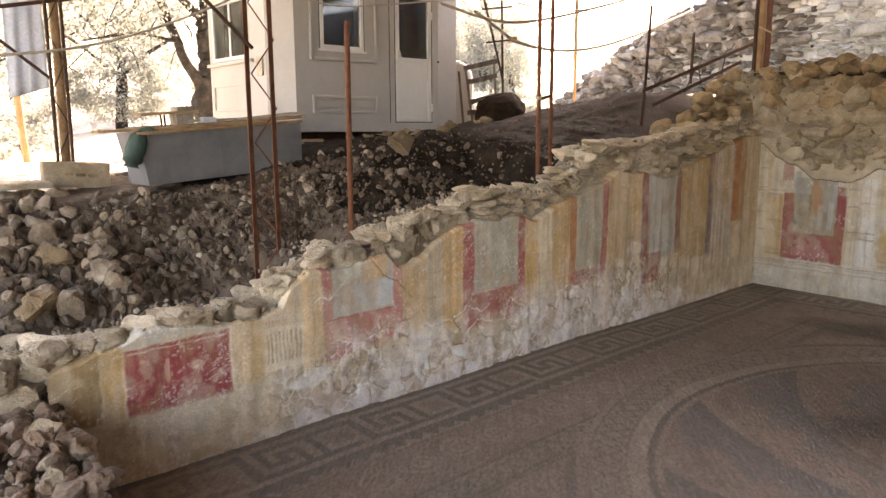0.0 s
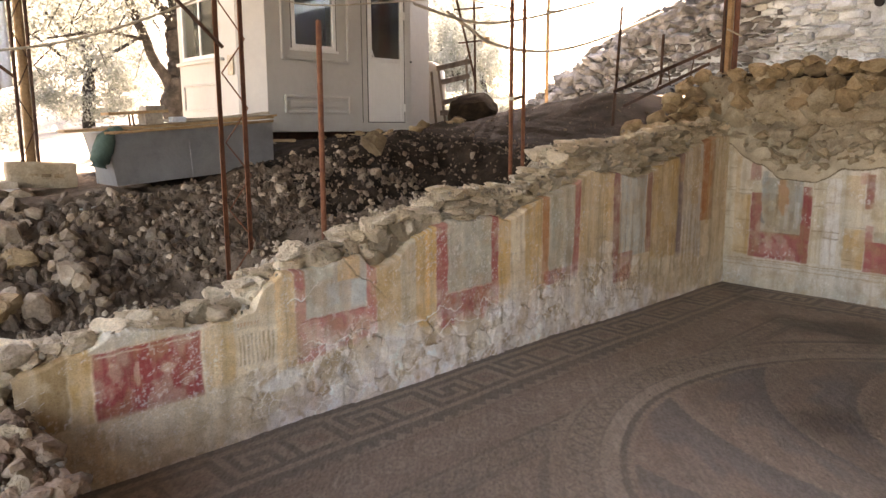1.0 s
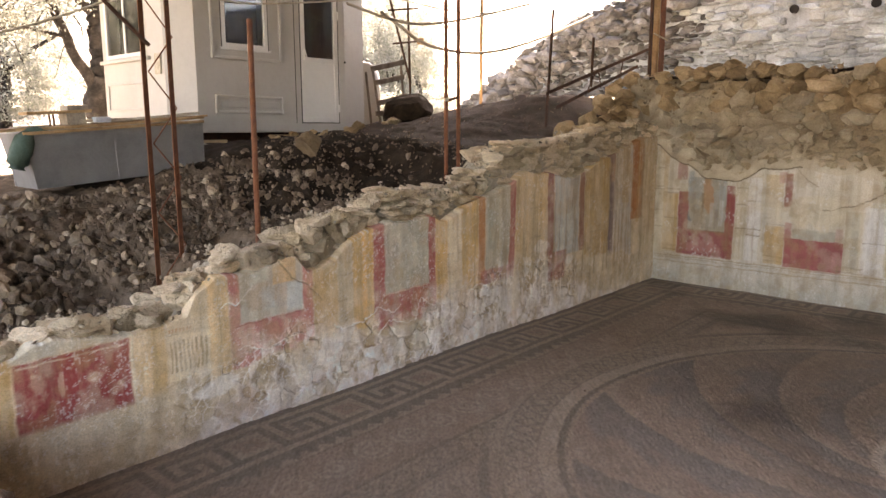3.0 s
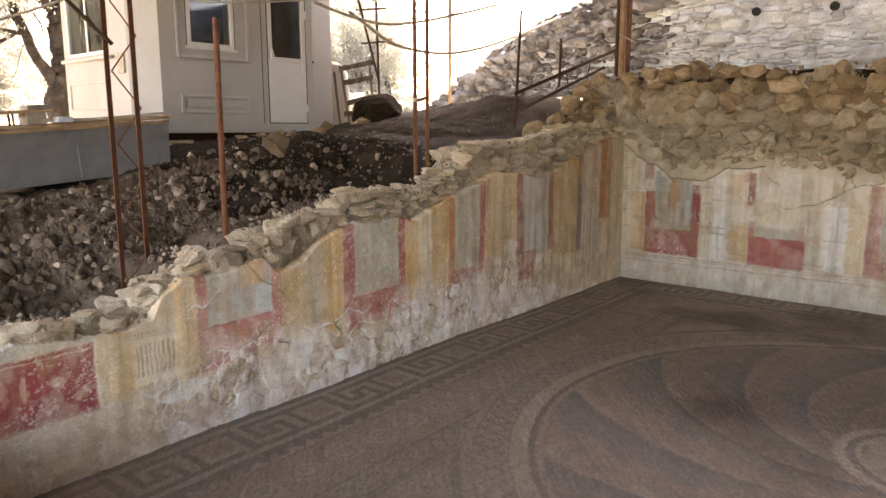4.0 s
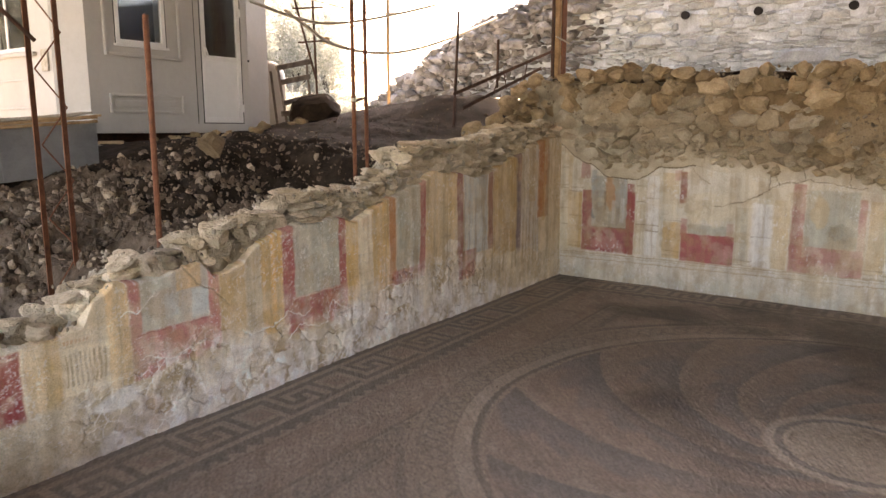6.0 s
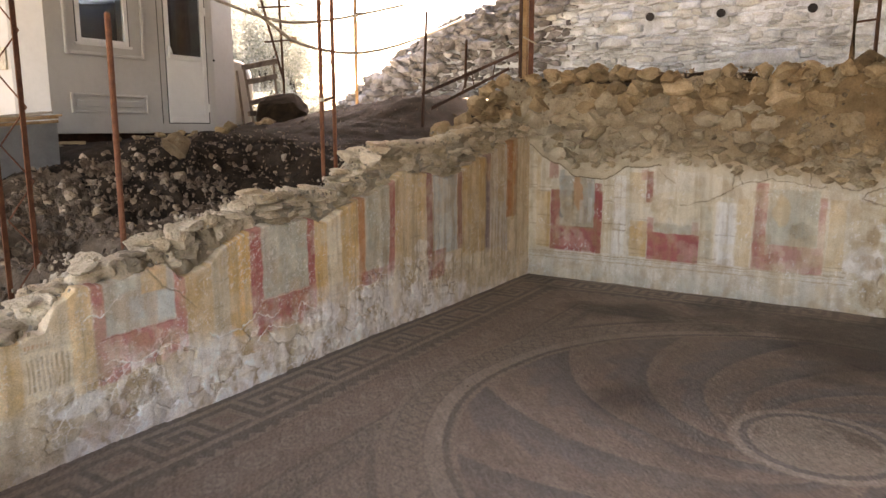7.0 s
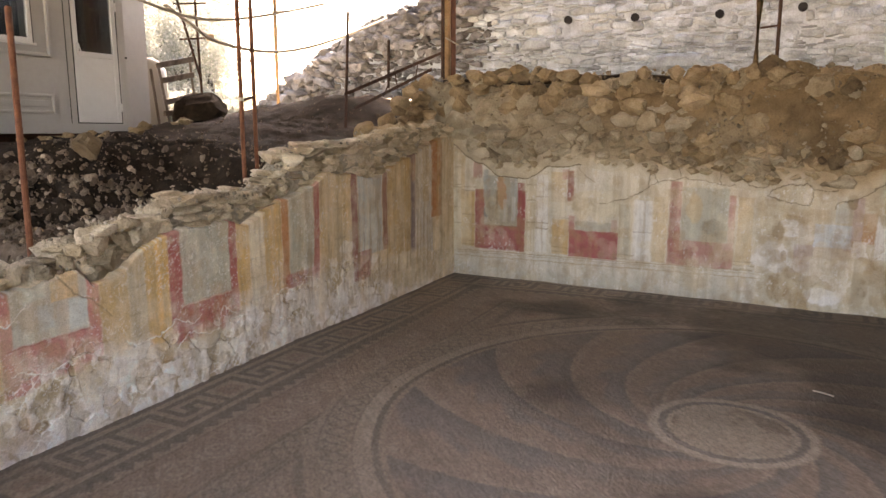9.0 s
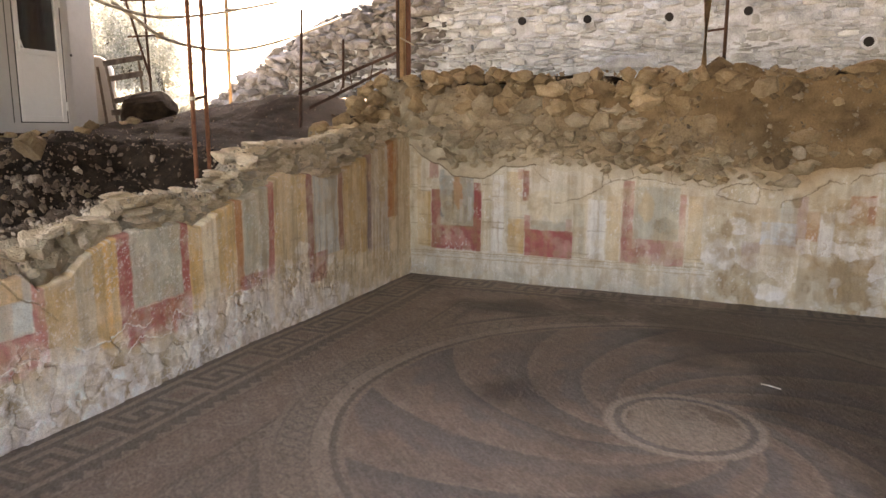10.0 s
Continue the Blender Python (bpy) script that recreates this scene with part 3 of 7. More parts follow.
class Fresco:
    """Paint on a wall in metres along (u) and up (v), with soft worn edges; dep holds cracks and flakes in metres."""

    def __init__(self, u, v, seed):
        self.u, self.v, self.seed, self.k = u, v, seed, 0
        self.wu = u + 0.026 * (fnoise(u * 11, v * 11, seed) - 0.5)
        self.wv = v + 0.026 * (fnoise(u * 11 + 40, v * 11, seed + 1) - 0.5)
        self.col = np.empty(u.shape + (3,))
        self.dep = np.zeros(u.shape)

    def mix(self, mask, c):
        self.col = self.col * (1 - mask[..., None]) + np.asarray(c) * mask[..., None]

    def rect(self, u0, u1, v0, v1, c, a=1.0, wear=0.35, soft=0.010):
        self.k += 1
        m = sstep(u0 - soft, u0 + soft, self.wu) * (1 - sstep(u1 - soft, u1 + soft, self.wu))
        m = m * sstep(v0 - soft, v0 + soft, self.wv) * (1 - sstep(v1 - soft, v1 + soft, self.wv))
        n = fnoise(self.u * 6 + self.k * 13, self.v * 6, self.seed + self.k, 5)
        self.mix(m * a * (1 - wear * sstep(0.45, 0.66, n)), c)

    def column(self, u0, u1, v0, v1, light=None, stripes=4, a=0.85):
        light = F_CREAM if light is None else light
        self.rect(u0, u1, v0, v1, light, a, 0.3)
        d = (u1 - u0) / stripes
        for i in range(stripes):
            self.rect(u0 + d * i, u0 + d * (i + 0.3), v0, v1, F_EARTH * 1.5, 0.34, 0.7, 0.008)

    def ticks(self, u0, u1, zs, a=0.6):
        for z in zs:
            self.rect(u0, u1, z, z + 0.013, F_EARTH * 0.6, a, 0.5, 0.005)

    def blot(self, cu, cv, ru, rv, c, a=0.8, seed=0):
        d = np.hypot((self.u - cu) / ru, (self.v - cv) / rv) + 0.9 * (fnoise(self.u * 7, self.v * 7, 500 + seed, 5) - 0.5)
        self.mix((1 - sstep(0.75, 1.05, d)) * a, c)

    def line(self, pts, w, c, a=0.8, deep=0.006, wiggle=0.05):
        """A wandering crack along a few points."""
        x = self.u + wiggle * (fnoise(self.u * 8, self.v * 8, 601, 4) - 0.5)
        y = self.v + wiggle * (fnoise(self.u * 8 + 33, self.v * 8, 602, 4) - 0.5)
        d = np.full(x.shape, 9.0)
        for (ax, ay), (bx, by) in zip(pts, pts[1:]):
            ex, ey = bx - ax, by - ay
            t = np.clip(((x - ax) * ex + (y - ay) * ey) / (ex * ex + ey * ey), 0, 1)
            d = np.minimum(d, np.hypot(x - ax - t * ex, y - ay - t * ey))
        w = w * (0.5 + fnoise(self.u * 5, self.v * 5, 603, 3))
        m = 1 - sstep(w * 0.5, w, d)
        self.mix(m * a, c)
        self.dep -= deep * m

    def flakes(self, zone, scale, seed, c_edge, a=0.7, step=0.010):
        """Curled scales of plaster: rims between scattered cells, some cells fallen away."""
        x = self.u * scale + 0.9 * (fnoise(self.u * 6, self.v * 6, seed, 4) - 0.5)
        y = self.v * scale + 0.9 * (fnoise(self.u * 6 + 50, self.v * 6, seed + 1, 4) - 0.5)
        f1, f2, cell = worley(x, y, seed)
        rim = 1 - sstep(0.02, 0.10, f2 - f1)
        here = zone * (fnoise(self.u * 2.5, self.v * 2.5, seed + 3, 3) > 0.46)
        self.mix(rim * here * a, c_edge)
        gone = (cell > 0.72) * here * sstep(0.03, 0.10, f2 - f1)
        self.mix(gone * 0.55, F_EARTH * 1.35)
        self.mix((cell < 0.25) * here * 0.5, F_WHITE)
        self.dep += here * (step * (0.5 - f1) * 0.8) - gone * step


def left_fresco(u, v):
    """u runs from -8.97 to 0 towards the corner."""
    p = Fresco(u, v, 100)
    T = 2.4
    p.col[:] = F_CREAM * 0.9
    p.mix(fnoise(u * 1.5, v * 1.5, 5) * 0.6, F_OCHRE * 0.9 + 0.06)
    p.rect(-9.1, -8.85, 0.44, T, F_EARTH * 0.9, 0.8)
    p.column(-8.85, -8.68, 0.46, T, F_OCHRE * 0.40, 4)
    p.rect(-8.67, -8.545, 0.46, T, F_OCHRE * 0.78, 0.9)
    p.rect(-8.53, -7.82, 0.44, 0.90, F_DKRED * 0.75 + F_RED * 0.3, 1.0, 0.10)
    p.rect(-8.52, -7.84, 0.862, 0.874, F_CREAM, 0.7, 0.5, 0.005)
    p.rect(-8.56, -7.80, 0.905, T, F_GREY * 0.95, 0.8)
    for du, dv, ru, rv in ((-8.26, 0.72, 0.03, 0.14), (-8.05, 0.70, 0.08, 0.05), (-7.9, 0.62, 0.04, 0.03), (-8.42, 0.80, 0.03, 0.02)):
        p.blot(du, dv, ru * 0.7, rv * 0.7, F_CREAM, 0.4, int(-du * 100))
    p.rect(-7.82, -7.795, 0.44, 0.92, F_CREAM, 0.6)
    p.rect(-7.79, -7.68, 0.40, T, F_OCHRE * 0.55 + F_CREAM * 0.5, 0.9)
    p.rect(-7.68, -7.58, 0.40, T, F_OCHRE * 0.85 + F_CREAM * 0.15, 0.9)
    p.rect(-7.56, -7.24, 0.52, 0.84, F_CREAM * 1.08, 0.9)
    for i in range(9):
        p.rect(-7.55 + i * 0.034, -7.535 + i * 0.034, 0.58, 0.80, F_EARTH * 1.2, 0.75, 0.4, 0.004)
    for i in range(7):
        p.rect(-7.55 + i * 0.026, -7.538 + i * 0.026, 0.862, 0.895, F_ORANGE, 0.6, 0.4, 0.003)
    p.rect(-7.57, -7.2, 0.845, 0.857, F_EARTH, 0.45)
    p.rect(-7.24, -7.08, 0.46, T, F_OCHRE * 0.72 + F_CREAM * 0.35, 0.9)
    p.rect(-7.16, -7.15, 0.5, T, F_EARTH, 0.4, 0.5, 0.004)
    # second red panel with its pale blue picture
    p.rect(-7.07, -6.30, 0.47, T, F_PINK * 0.45 + F_RED * 0.65, 0.92)
    p.rect(-6.975, -6.40, 0.81, T, F_GREEN * 0.9 + F_BLUE * 0.25, 0.97, 0.2)
    p.rect(-6.55, -6.40, 0.83, 1.05, F_BLUE * 1.12, 0.8)
    p.rect(-6.78, -6.66, 0.88, 1.06, F_BLUE * 1.0, 0.7)
    p.rect(-6.68, -6.46, 1.06, T, F_OCHRE * 0.9 + 0.05, 0.75)
    p.rect(-7.02, -6.36, 0.795, 0.806, F_DKRED, 0.6, 0.3, 0.004)
    p.rect(-6.29, -6.04, 0.42, T, F_OCHRE * 0.55 + F_EARTH * 0.35 + F_CREAM * 0.12, 0.9)
    p.column(-6.03, -5.86, 0.45, T, F_CREAM * 0.85, 4)
    p.ticks(-6.04, -5.84, (0.62, 0.80, 1.02), 0.4)
    p.column(-5.86, -5.61, 0.5, T, F_OCHRE * 1.05, 3, 0.95)
    # third red panel
    p.rect(-5.61, -4.79, 0.42, T, F_RED, 0.95, 0.3)
    p.rect(-5.475, -4.885, 0.765, T, F_GREEN, 0.98, 0.15)
    p.rect(-5.50, -4.87, 0.752, 0.764, F_CREAM, 0.6, 0.5, 0.004)
    p.blot(-5.18, 1.08, 0.16, 0.2, F_GREY * 1.1, 0.6, 4)
    p.rect(-4.79, -4.62, 0.46, T, F_OCHRE * 0.95, 0.9)
    p.column(-4.62, -4.40, 0.48, T, F_CREAM * 1.02, 3)
    p.ticks(-4.63, -4.40, (0.60, 0.70, 0.82, 1.0), 0.3)
    p.rect(-4.40, -4.14, 0.5, T, F_OCHRE * 0.9, 0.9)
    p.rect(-4.28, -4.25, 0.5, T, F_EARTH * 1.3, 0.45)
    p.rect(-4.13, -4.02, 0.56, T, F_ORANGE * 0.85, 0.92)
    p.rect(-4.02, -3.50, 0.60, 0.76, F_RED * 0.9, 0.85, 0.5)
    p.rect(-4.01, -3.59, 0.74, T, F_GREEN * 0.95, 0.96, 0.2)
    p.rect(-3.59, -3.49, 0.66, T, F_RED * 0.75 + F_ORANGE * 0.3, 0.92)
    p.rect(-3.48, -2.84, 0.58, T, F_OCHRE * 0.72 + F_CREAM * 0.15, 0.92)
    p.column(-3.32, -3.02, 0.6, T, F_OCHRE * 0.45 + F_CREAM * 0.45, 3)
    p.ticks(-3.2, -2.98, (1.32, 0.98), 0.5)
    p.rect(-2.85, -2.72, 0.72, T, F_RED * 0.5 + F_EARTH * 0.5, 0.9)
    p.rect(-2.71, -2.16, 0.70, T, F_BLUE * 0.80, 0.96, 0.2)
    p.rect(-2.62, -2.30, 0.75, 1.20, F_BLUE * 1.02, 0.7)
    p.rect(-2.15, -2.03, 0.70, T, F_RED * 0.4 + F_EARTH * 0.6, 0.9)
    p.rect(-2.02, -1.40, 0.58, T, F_OCHRE * 0.78, 0.92)
    p.column(-1.86, -1.58, 0.6, T, F_OCHRE * 0.55 + F_CREAM * 0.2, 3)
    p.ticks(-1.9, -1.6, (1.36, 0.9), 0.5)
    p.rect(-1.39, -1.26, 0.52, 1.5, F_PURPLE * 0.7, 0.9)
    p.rect(-1.39, -1.26, 1.5, T, F_ORANGE * 0.8, 0.9)
    p.rect(-1.26, -0.74, 0.46, T, F_GREY * 0.62 + F_PURPLE * 0.3, 0.95)
    p.rect(-1.05, -0.86, 1.2, T, F_OCHRE * 0.6, 0.6)
    p.rect(-0.78, -0.44, 0.95, T, F_ORANGE * 0.8, 0.92)
    p.rect(-0.62, -0.55, 0.9, T, F_OCHRE * 0.7, 0.7)
    p.rect(-0.44, 0.1, 0.30, T, F_OCHRE * 0.4 + F_GREY * 0.45, 0.8)
    # lost paint below: yellowed plaster, lime bloom, stains, scales
    low = np.interp(u, [-9, -7.8, -7.4, -7.0, -6.4, -6.0, -5.5, -4.8, -4.1, -3.5, -2.9, -2.6, -2.3, -2.0, -1.2, 0],
                    [0.44, 0.43, 0.46, 0.48, 0.53, 0.52, 0.44, 0.44, 0.60, 0.63, 0.72, 0.50, 0.48, 0.62, 0.52, 0.34])
    rag = 0.22 * (fnoise(u * 4, v * 4, 12, 5) - 0.5) * sstep(-8.0, -7.2, u)
    m = 1 - sstep(low - 0.03, low + 0.05, v + rag)
    p.mix(m * 0.95, F_CREAM * 0.72 + F_OCHRE * 0.14)
    p.rect(-2.80, -2.42, 0.40, 0.76, F_RED * 0.85, 0.85, 0.5)
    p.mix(m * sstep(0.48, 0.64, fnoise(u * 2.6, v * 2.6, 15, 5)) * 0.6, F_EARTH * 1.35)
    p.mix(m * sstep(0.52, 0.60, fnoise(u * 9, v * 8, 14, 5)) * 0.4, F_CREAM * 1.05)
    wz = np.interp(u, [-7.5, -7.0, -6.2, -5.3, -4.5, -3.9, -3.0, -2.3, -1.4], [0.0, 0.20, 0.36, 0.42, 0.50, 0.55, 0.50, 0.34, 0.05])
    white = 1 - sstep(wz - 0.06, wz + 0.05, v + 0.34 * (fnoise(u * 5, v * 4, 16, 5) - 0.5))
    p.mix(white * (0.30 + 0.5 * sstep(0.36, 0.56, fnoise(u * 6, v * 3, 17, 4))), 0.88 * F_WHITE * np.array((1.0, 0.965, 0.985)))
    p.mix(white * sstep(0.54, 0.64, fnoise(u * 7 + 3, v * 6, 18, 5)) * 0.75, F_EARTH * 1.35)
    zone = sstep(-7.7, -7.2, u) * (1 - sstep(-2.6, -1.8, u)) * (1 - sstep(low + 0.02, low + 0.20, v + rag))
    p.flakes(zone, 6.5, 21, F_EARTH * 1.2, 0.7, 0.020)
    p.flakes(zone, 13.0, 23, F_WHITE, 0.7, 0.010)
    p.rect(-4.08, -3.50, 0.60, 0.75, F_RED * 0.9, 0.75, 0.4)
    p.rect(-2.80, -2.42, 0.42, 0.76, F_RED * 0.8, 0.8, 0.45)
    p.blot(-6.75, 0.36, 0.22, 0.13, F_EARTH * 1.05, 0.7, 7)
    p.blot(-7.05, 0.20, 0.20, 0.15, F_PINK * 0.3 + F_CREAM * 0.45, 0.5, 8)
    p.blot(-7.55, 0.25, 0.16, 0.16, F_EARTH * 1.5, 0.6, 9)
    p.blot(-7.2, 0.38, 0.2, 0.08, F_WHITE * 0.9, 0.7, 10)
    p.blot(-2.95, 0.86, 0.16, 0.08, F_WHITE, 0.8, 11)
    p.blot(-2.35, 0.64, 0.10, 0.06, F_WHITE, 0.7, 12)
    wash = sstep(0.47, 0.66, fnoise(u * 3.5, v * 4.5, 24, 5)) * sstep(-7.2, -6.6, u) * (1 - sstep(-2.6, -1.9, u)) * (1 - sstep(0.5, 0.95, v))
    p.mix(wash * 0.5, F_WHITE * 0.8 + F_PINK * 0.12)
    for pts in (((-5.60, 0.64), (-5.45, 0.60), (-5.25, 0.60)), ((-5.55, 0.41), (-5.42, 0.50), (-5.2, 0.44), (-5.1, 0.45), (-4.98, 0.62), (-4.85, 0.52)),
                ((-7.12, 0.94), (-7.0, 0.98), (-6.86, 1.06)), ((-7.0, 0.62), (-6.78, 0.57), (-6.55, 0.58)), ((-6.1, 0.60), (-6.0, 0.52), (-5.8, 0.55), (-5.6, 0.62)),
                ((-4.3, 0.55), (-4.1, 0.62), (-3.9, 0.56), (-3.7, 0.66), (-3.5, 0.60))):
        p.line(pts, 0.007, F_WHITE, 0.85, 0.004, 0.13)
    # dark cracks, scratches, flecks of lost paint, runs of dirt
    p.line(((-6.62, 1.25), (-6.5, 1.08), (-6.35, 1.02), (-6.2, 0.85)), 0.008, F_EARTH * 0.7, 0.6)
    p.line(((-3.5, 1.66), (-3.42, 1.3), (-3.5, 1.0)), 0.006, F_EARTH * 0.7, 0.5)
    scratch = np.abs(fnoise(u * 9 + v * 6, v * 30 - u * 12, 38, 3) - 0.5)
    p.mix((scratch < 0.013) * 0.5 * (fnoise(u * 3, v * 3, 39) > 0.5), F_WHITE * 0.9)
    p.mix(sstep(0.60, 0.70, fnoise(u * 60, v * 45, 28)) * 0.5 * sstep(0.46, 0.62, fnoise(u * 4, v * 4, 29, 4)), F_WHITE * 0.9)
    p.mix(sstep(0.57, 0.70, fnoise(u * 3.2 + 5, v * 3.2, 27, 5)) * 0.35, F_CREAM * 0.8)
    mott = fnoise(u * 7.5 + 3, v * 6 + 1, 35, 5)
    far_in = sstep(-5.2, -3.6, u)
    p.mix(sstep(0.54, 0.70, mott) * (0.34 - 0.14 * far_in), F_CREAM)
    p.mix(sstep(0.50, 0.30, mott) * 0.32, F_OCHRE * 0.4 + F_EARTH * 0.6)
    drip = fnoise(u * 20, v * 1.2 + 5, 36, 4)
    p.mix(sstep(0.54, 0.70, drip) * (0.20 + 0.34 * far_in) * (v > 0.35), F_EARTH * 1.15)
    p.mix(sstep(0.46, 0.30, drip) * (0.10 + 0.16 * far_in) * (v > 0.35), F_CREAM * 0.95)
    p.mix(far_in * (0.08 + 0.16 * sstep(0.42, 0.6, fnoise(u * 3 + 8, v * 2.4, 34, 5))), np.array((0.40, 0.32, 0.23)))
    for a, b, v0, c in ((-4.13, -4.03, 0.60, F_ORANGE), (-3.59, -3.49, 0.68, F_RED), (-2.85, -2.73, 0.74, F_RED * 0.7), (-2.14, -2.03, 0.75, F_RED * 0.5 + F_EARTH * 0.4),
                        (-1.39, -1.27, 0.6, F_PURPLE * 0.55), (-0.74, -0.58, 0.95, F_ORANGE * 0.8)):
        p.rect(a, b, v0, T, c * 0.9, 0.6, 0.5)
    streak = fnoise(u * 14, v * 0.8, 33)
    return np.clip(p.col * (1.0 + 0.5 * streak)[..., None], 0, 0.88), p.dep


def back_fresco(u, v):
    """u runs from 0 at the corner along the wall."""
    p = Fresco(u, v, 200)
    p.col[:] = F_CREAM * 1.02
    p.mix(fnoise(u * 1.5, v * 1.5, 55) * 0.5, F_WHITE * 0.92)
    p.rect(0.0, 0.16, 0.40, 1.8, F_CREAM * 1.08, 0.7)
    p.ticks(0.03, 0.17, (0.78, 1.02, 1.32, 1.36, 1.62), 0.5)
    p.rect(0.16, 0.22, 0.45, 1.8, F_OCHRE * 0.4 + F_CREAM * 0.6, 0.8)
    p.rect(0.22, 0.38, 0.44, 1.28, F_OCHRE * 0.6 + F_CREAM * 0.45, 0.85)
    p.rect(0.33, 0.38, 0.44, 1.28, F_OCHRE * 0.8, 0.6)
    p.ticks(0.18, 0.40, (0.46, 0.52, 0.92, 1.28, 1.33), 0.5)
    p.rect(0.36, 0.50, 1.48, 1.8, F_PINK * 0.9, 0.75)
    # first red panel with a picture
    p.rect(0.39, 1.19, 0.42, 1.31, F_RED * 1.0, 0.92, 0.3)
    p.rect(1.07, 1.18, 0.42, 1.43, F_RED * 1.0, 0.9)
    p.rect(0.54, 1.07, 0.785, 1.52, F_GREY * 0.62 + F_BLUE * 0.22, 0.98, 0.2)
    p.blot(0.66, 0.98, 0.13, 0.16, F_BLUE * 0.42, 0.85, 31)
    p.rect(0.52, 0.60, 1.2, 1.6, F_BLUE * 0.75, 0.7)
    p.blot(0.82, 1.30, 0.09, 0.24, F_ORANGE * 0.7 + F_CREAM * 0.3, 0.9, 32)
    p.rect(0.72, 0.76, 0.95, 1.30, F_EARTH * 0.7, 0.7)
    p.rect(0.85, 0.90, 0.84, 1.18, F_WHITE * 0.75, 0.7)
    p.rect(0.98, 1.04, 0.86, 1.22, F_WHITE * 0.72, 0.7)
    p.rect(0.92, 0.97, 0.84, 1.1, F_BLUE * 0.5, 0.6)
    p.rect(0.97, 1.05, 1.22, 1.5, F_BLUE * 0.85, 0.7)
    p.rect(0.55, 1.06, 0.775, 0.79, F_EARTH * 0.7, 0.6, 0.3, 0.004)
    p.blot(0.78, 0.55, 0.28, 0.10, F_PINK * 1.15, 0.5, 33)
    p.column(1.20, 1.34, 0.44, 1.5, F_CREAM * 0.95, 2)
    p.column(1.36, 1.53, 0.44, 1.55, F_WHITE * 0.92, 2)
    p.ticks(1.20, 1.36, (0.86, 1.18, 1.40), 0.6)
    p.ticks(1.36, 1.54, (0.78, 0.86, 1.24), 0.7)
    p.rect(1.60, 1.84, 0.44, 0.94, F_OCHRE * 0.95 + 0.03, 0.85)
    p.ticks(1.60, 1.86, (0.47, 0.53, 0.95), 0.5)
    p.rect(1.58, 1.80, 1.18, 1.6, F_OCHRE * 0.5 + F_CREAM * 0.5, 0.75)
    p.rect(1.82, 1.91, 1.20, 1.62, F_RED * 0.9, 0.85)
    p.rect(1.74, 1.84, 1.50, 1.64, F_PINK, 0.6)
    # second panel, its upper part washed away
    p.rect(1.85, 2.55, 0.42, 0.80, F_RED * 1.12, 0.95, 0.25)
    p.rect(1.84, 1.93, 0.75, 1.0, F_RED * 0.8 + F_PINK * 0.3, 0.8)
    p.rect(1.94, 2.45, 0.80, 0.93, F_GREY * 0.85, 0.7)
    p.rect(2.45, 2.53, 0.78, 0.98, F_PINK, 0.7)
    p.blot(2.48, 0.58, 0.06, 0.10, F_PINK * 1.2, 0.6, 34)
    p.blot(2.2, 1.16, 0.45, 0.22, F_CREAM * 1.12, 0.8, 35)
    p.column(2.55, 2.73, 0.46, 1.2, F_CREAM * 0.9, 2)
    p.rect(2.62, 2.70, 0.5, 1.2, F_GREY * 0.75, 0.5)
    p.column(2.75, 2.99, 0.44, 1.26, F_WHITE * 0.96, 2)
    p.ticks(2.75, 3.0, (0.83,), 0.6)
    p.rect(3.01, 3.19, 0.45, 1.32, F_OCHRE * 0.5 + F_CREAM * 0.5, 0.75)
    p.ticks(2.5, 2.78, (0.44, 0.50), 0.5)
    # third panel
    p.rect(3.21, 4.02, 0.43, 0.77, F_PINK * 0.75 + F_RED * 0.3, 0.85, 0.4)
    p.rect(3.21, 3.36, 0.60, 1.53, F_RED * 0.65 + F_PINK * 0.4, 0.85)
    p.rect(3.94, 4.02, 0.77, 1.38, F_PINK * 1.0, 0.8)
    p.rect(3.36, 3.94, 0.77, 1.46, F_GREY * 0.85 + F_GREEN * 0.15, 0.95, 0.3)
    p.blot(3.52, 1.2, 0.10, 0.22, F_OCHRE * 0.4 + F_CREAM * 0.55, 0.7, 36)
    p.blot(3.78, 0.95, 0.16, 0.12, F_GREEN * 0.75, 0.6, 37)
    p.blot(3.45, 0.58, 0.14, 0.08, F_DKRED * 0.7 + F_PINK * 0.4, 0.6, 38)
    p.rect(4.05, 4.23, 0.5, 1.36, F_OCHRE * 0.45 + F_CREAM * 0.55, 0.8)
    p.ticks(4.03, 4.28, (0.44, 0.49, 0.54), 0.55)
    # the worn farther part
    right = sstep(4.24, 4.4, u + 0.2 * (fnoise(u * 4, v * 4, 60) - 0.5))
    p.mix(right * 0.75, F_CREAM * 0.85)
    p.blot(4.48, 0.64, 0.24, 0.20, F_WHITE * 0.95, 0.85, 40)
    p.blot(4.52, 0.98, 0.09, 0.13, F_EARTH * 1.1, 0.7, 41)
    p.blot(4.65, 1.08, 0.10, 0.05, F_WHITE * 0.9, 0.8, 42)
    p.blot(4.68, 0.94, 0.09, 0.05, F_WHITE * 0.9, 0.8, 43)
    p.rect(4.71, 5.34, 0.47, 0.82, F_PURPLE * 0.75 + F_CREAM * 0.28, 0.85, 0.5)
    p.rect(4.92, 5.33, 0.80, 1.08, F_BLUE * 1.15 + np.array((-0.01, 0.0, 0.06)), 0.9, 0.35)
    p.rect(5.31, 5.42, 0.70, 1.42, F_PURPLE * 1.25 + 0.05, 0.85)
    p.rect(5.13, 5.31, 1.1, 1.42, F_BLUE * 1.0 + 0.03, 0.6)
    p.rect(5.42, 5.56, 0.88, 1.24, F_ORANGE * 0.8 + F_CREAM * 0.15, 0.75, 0.5)
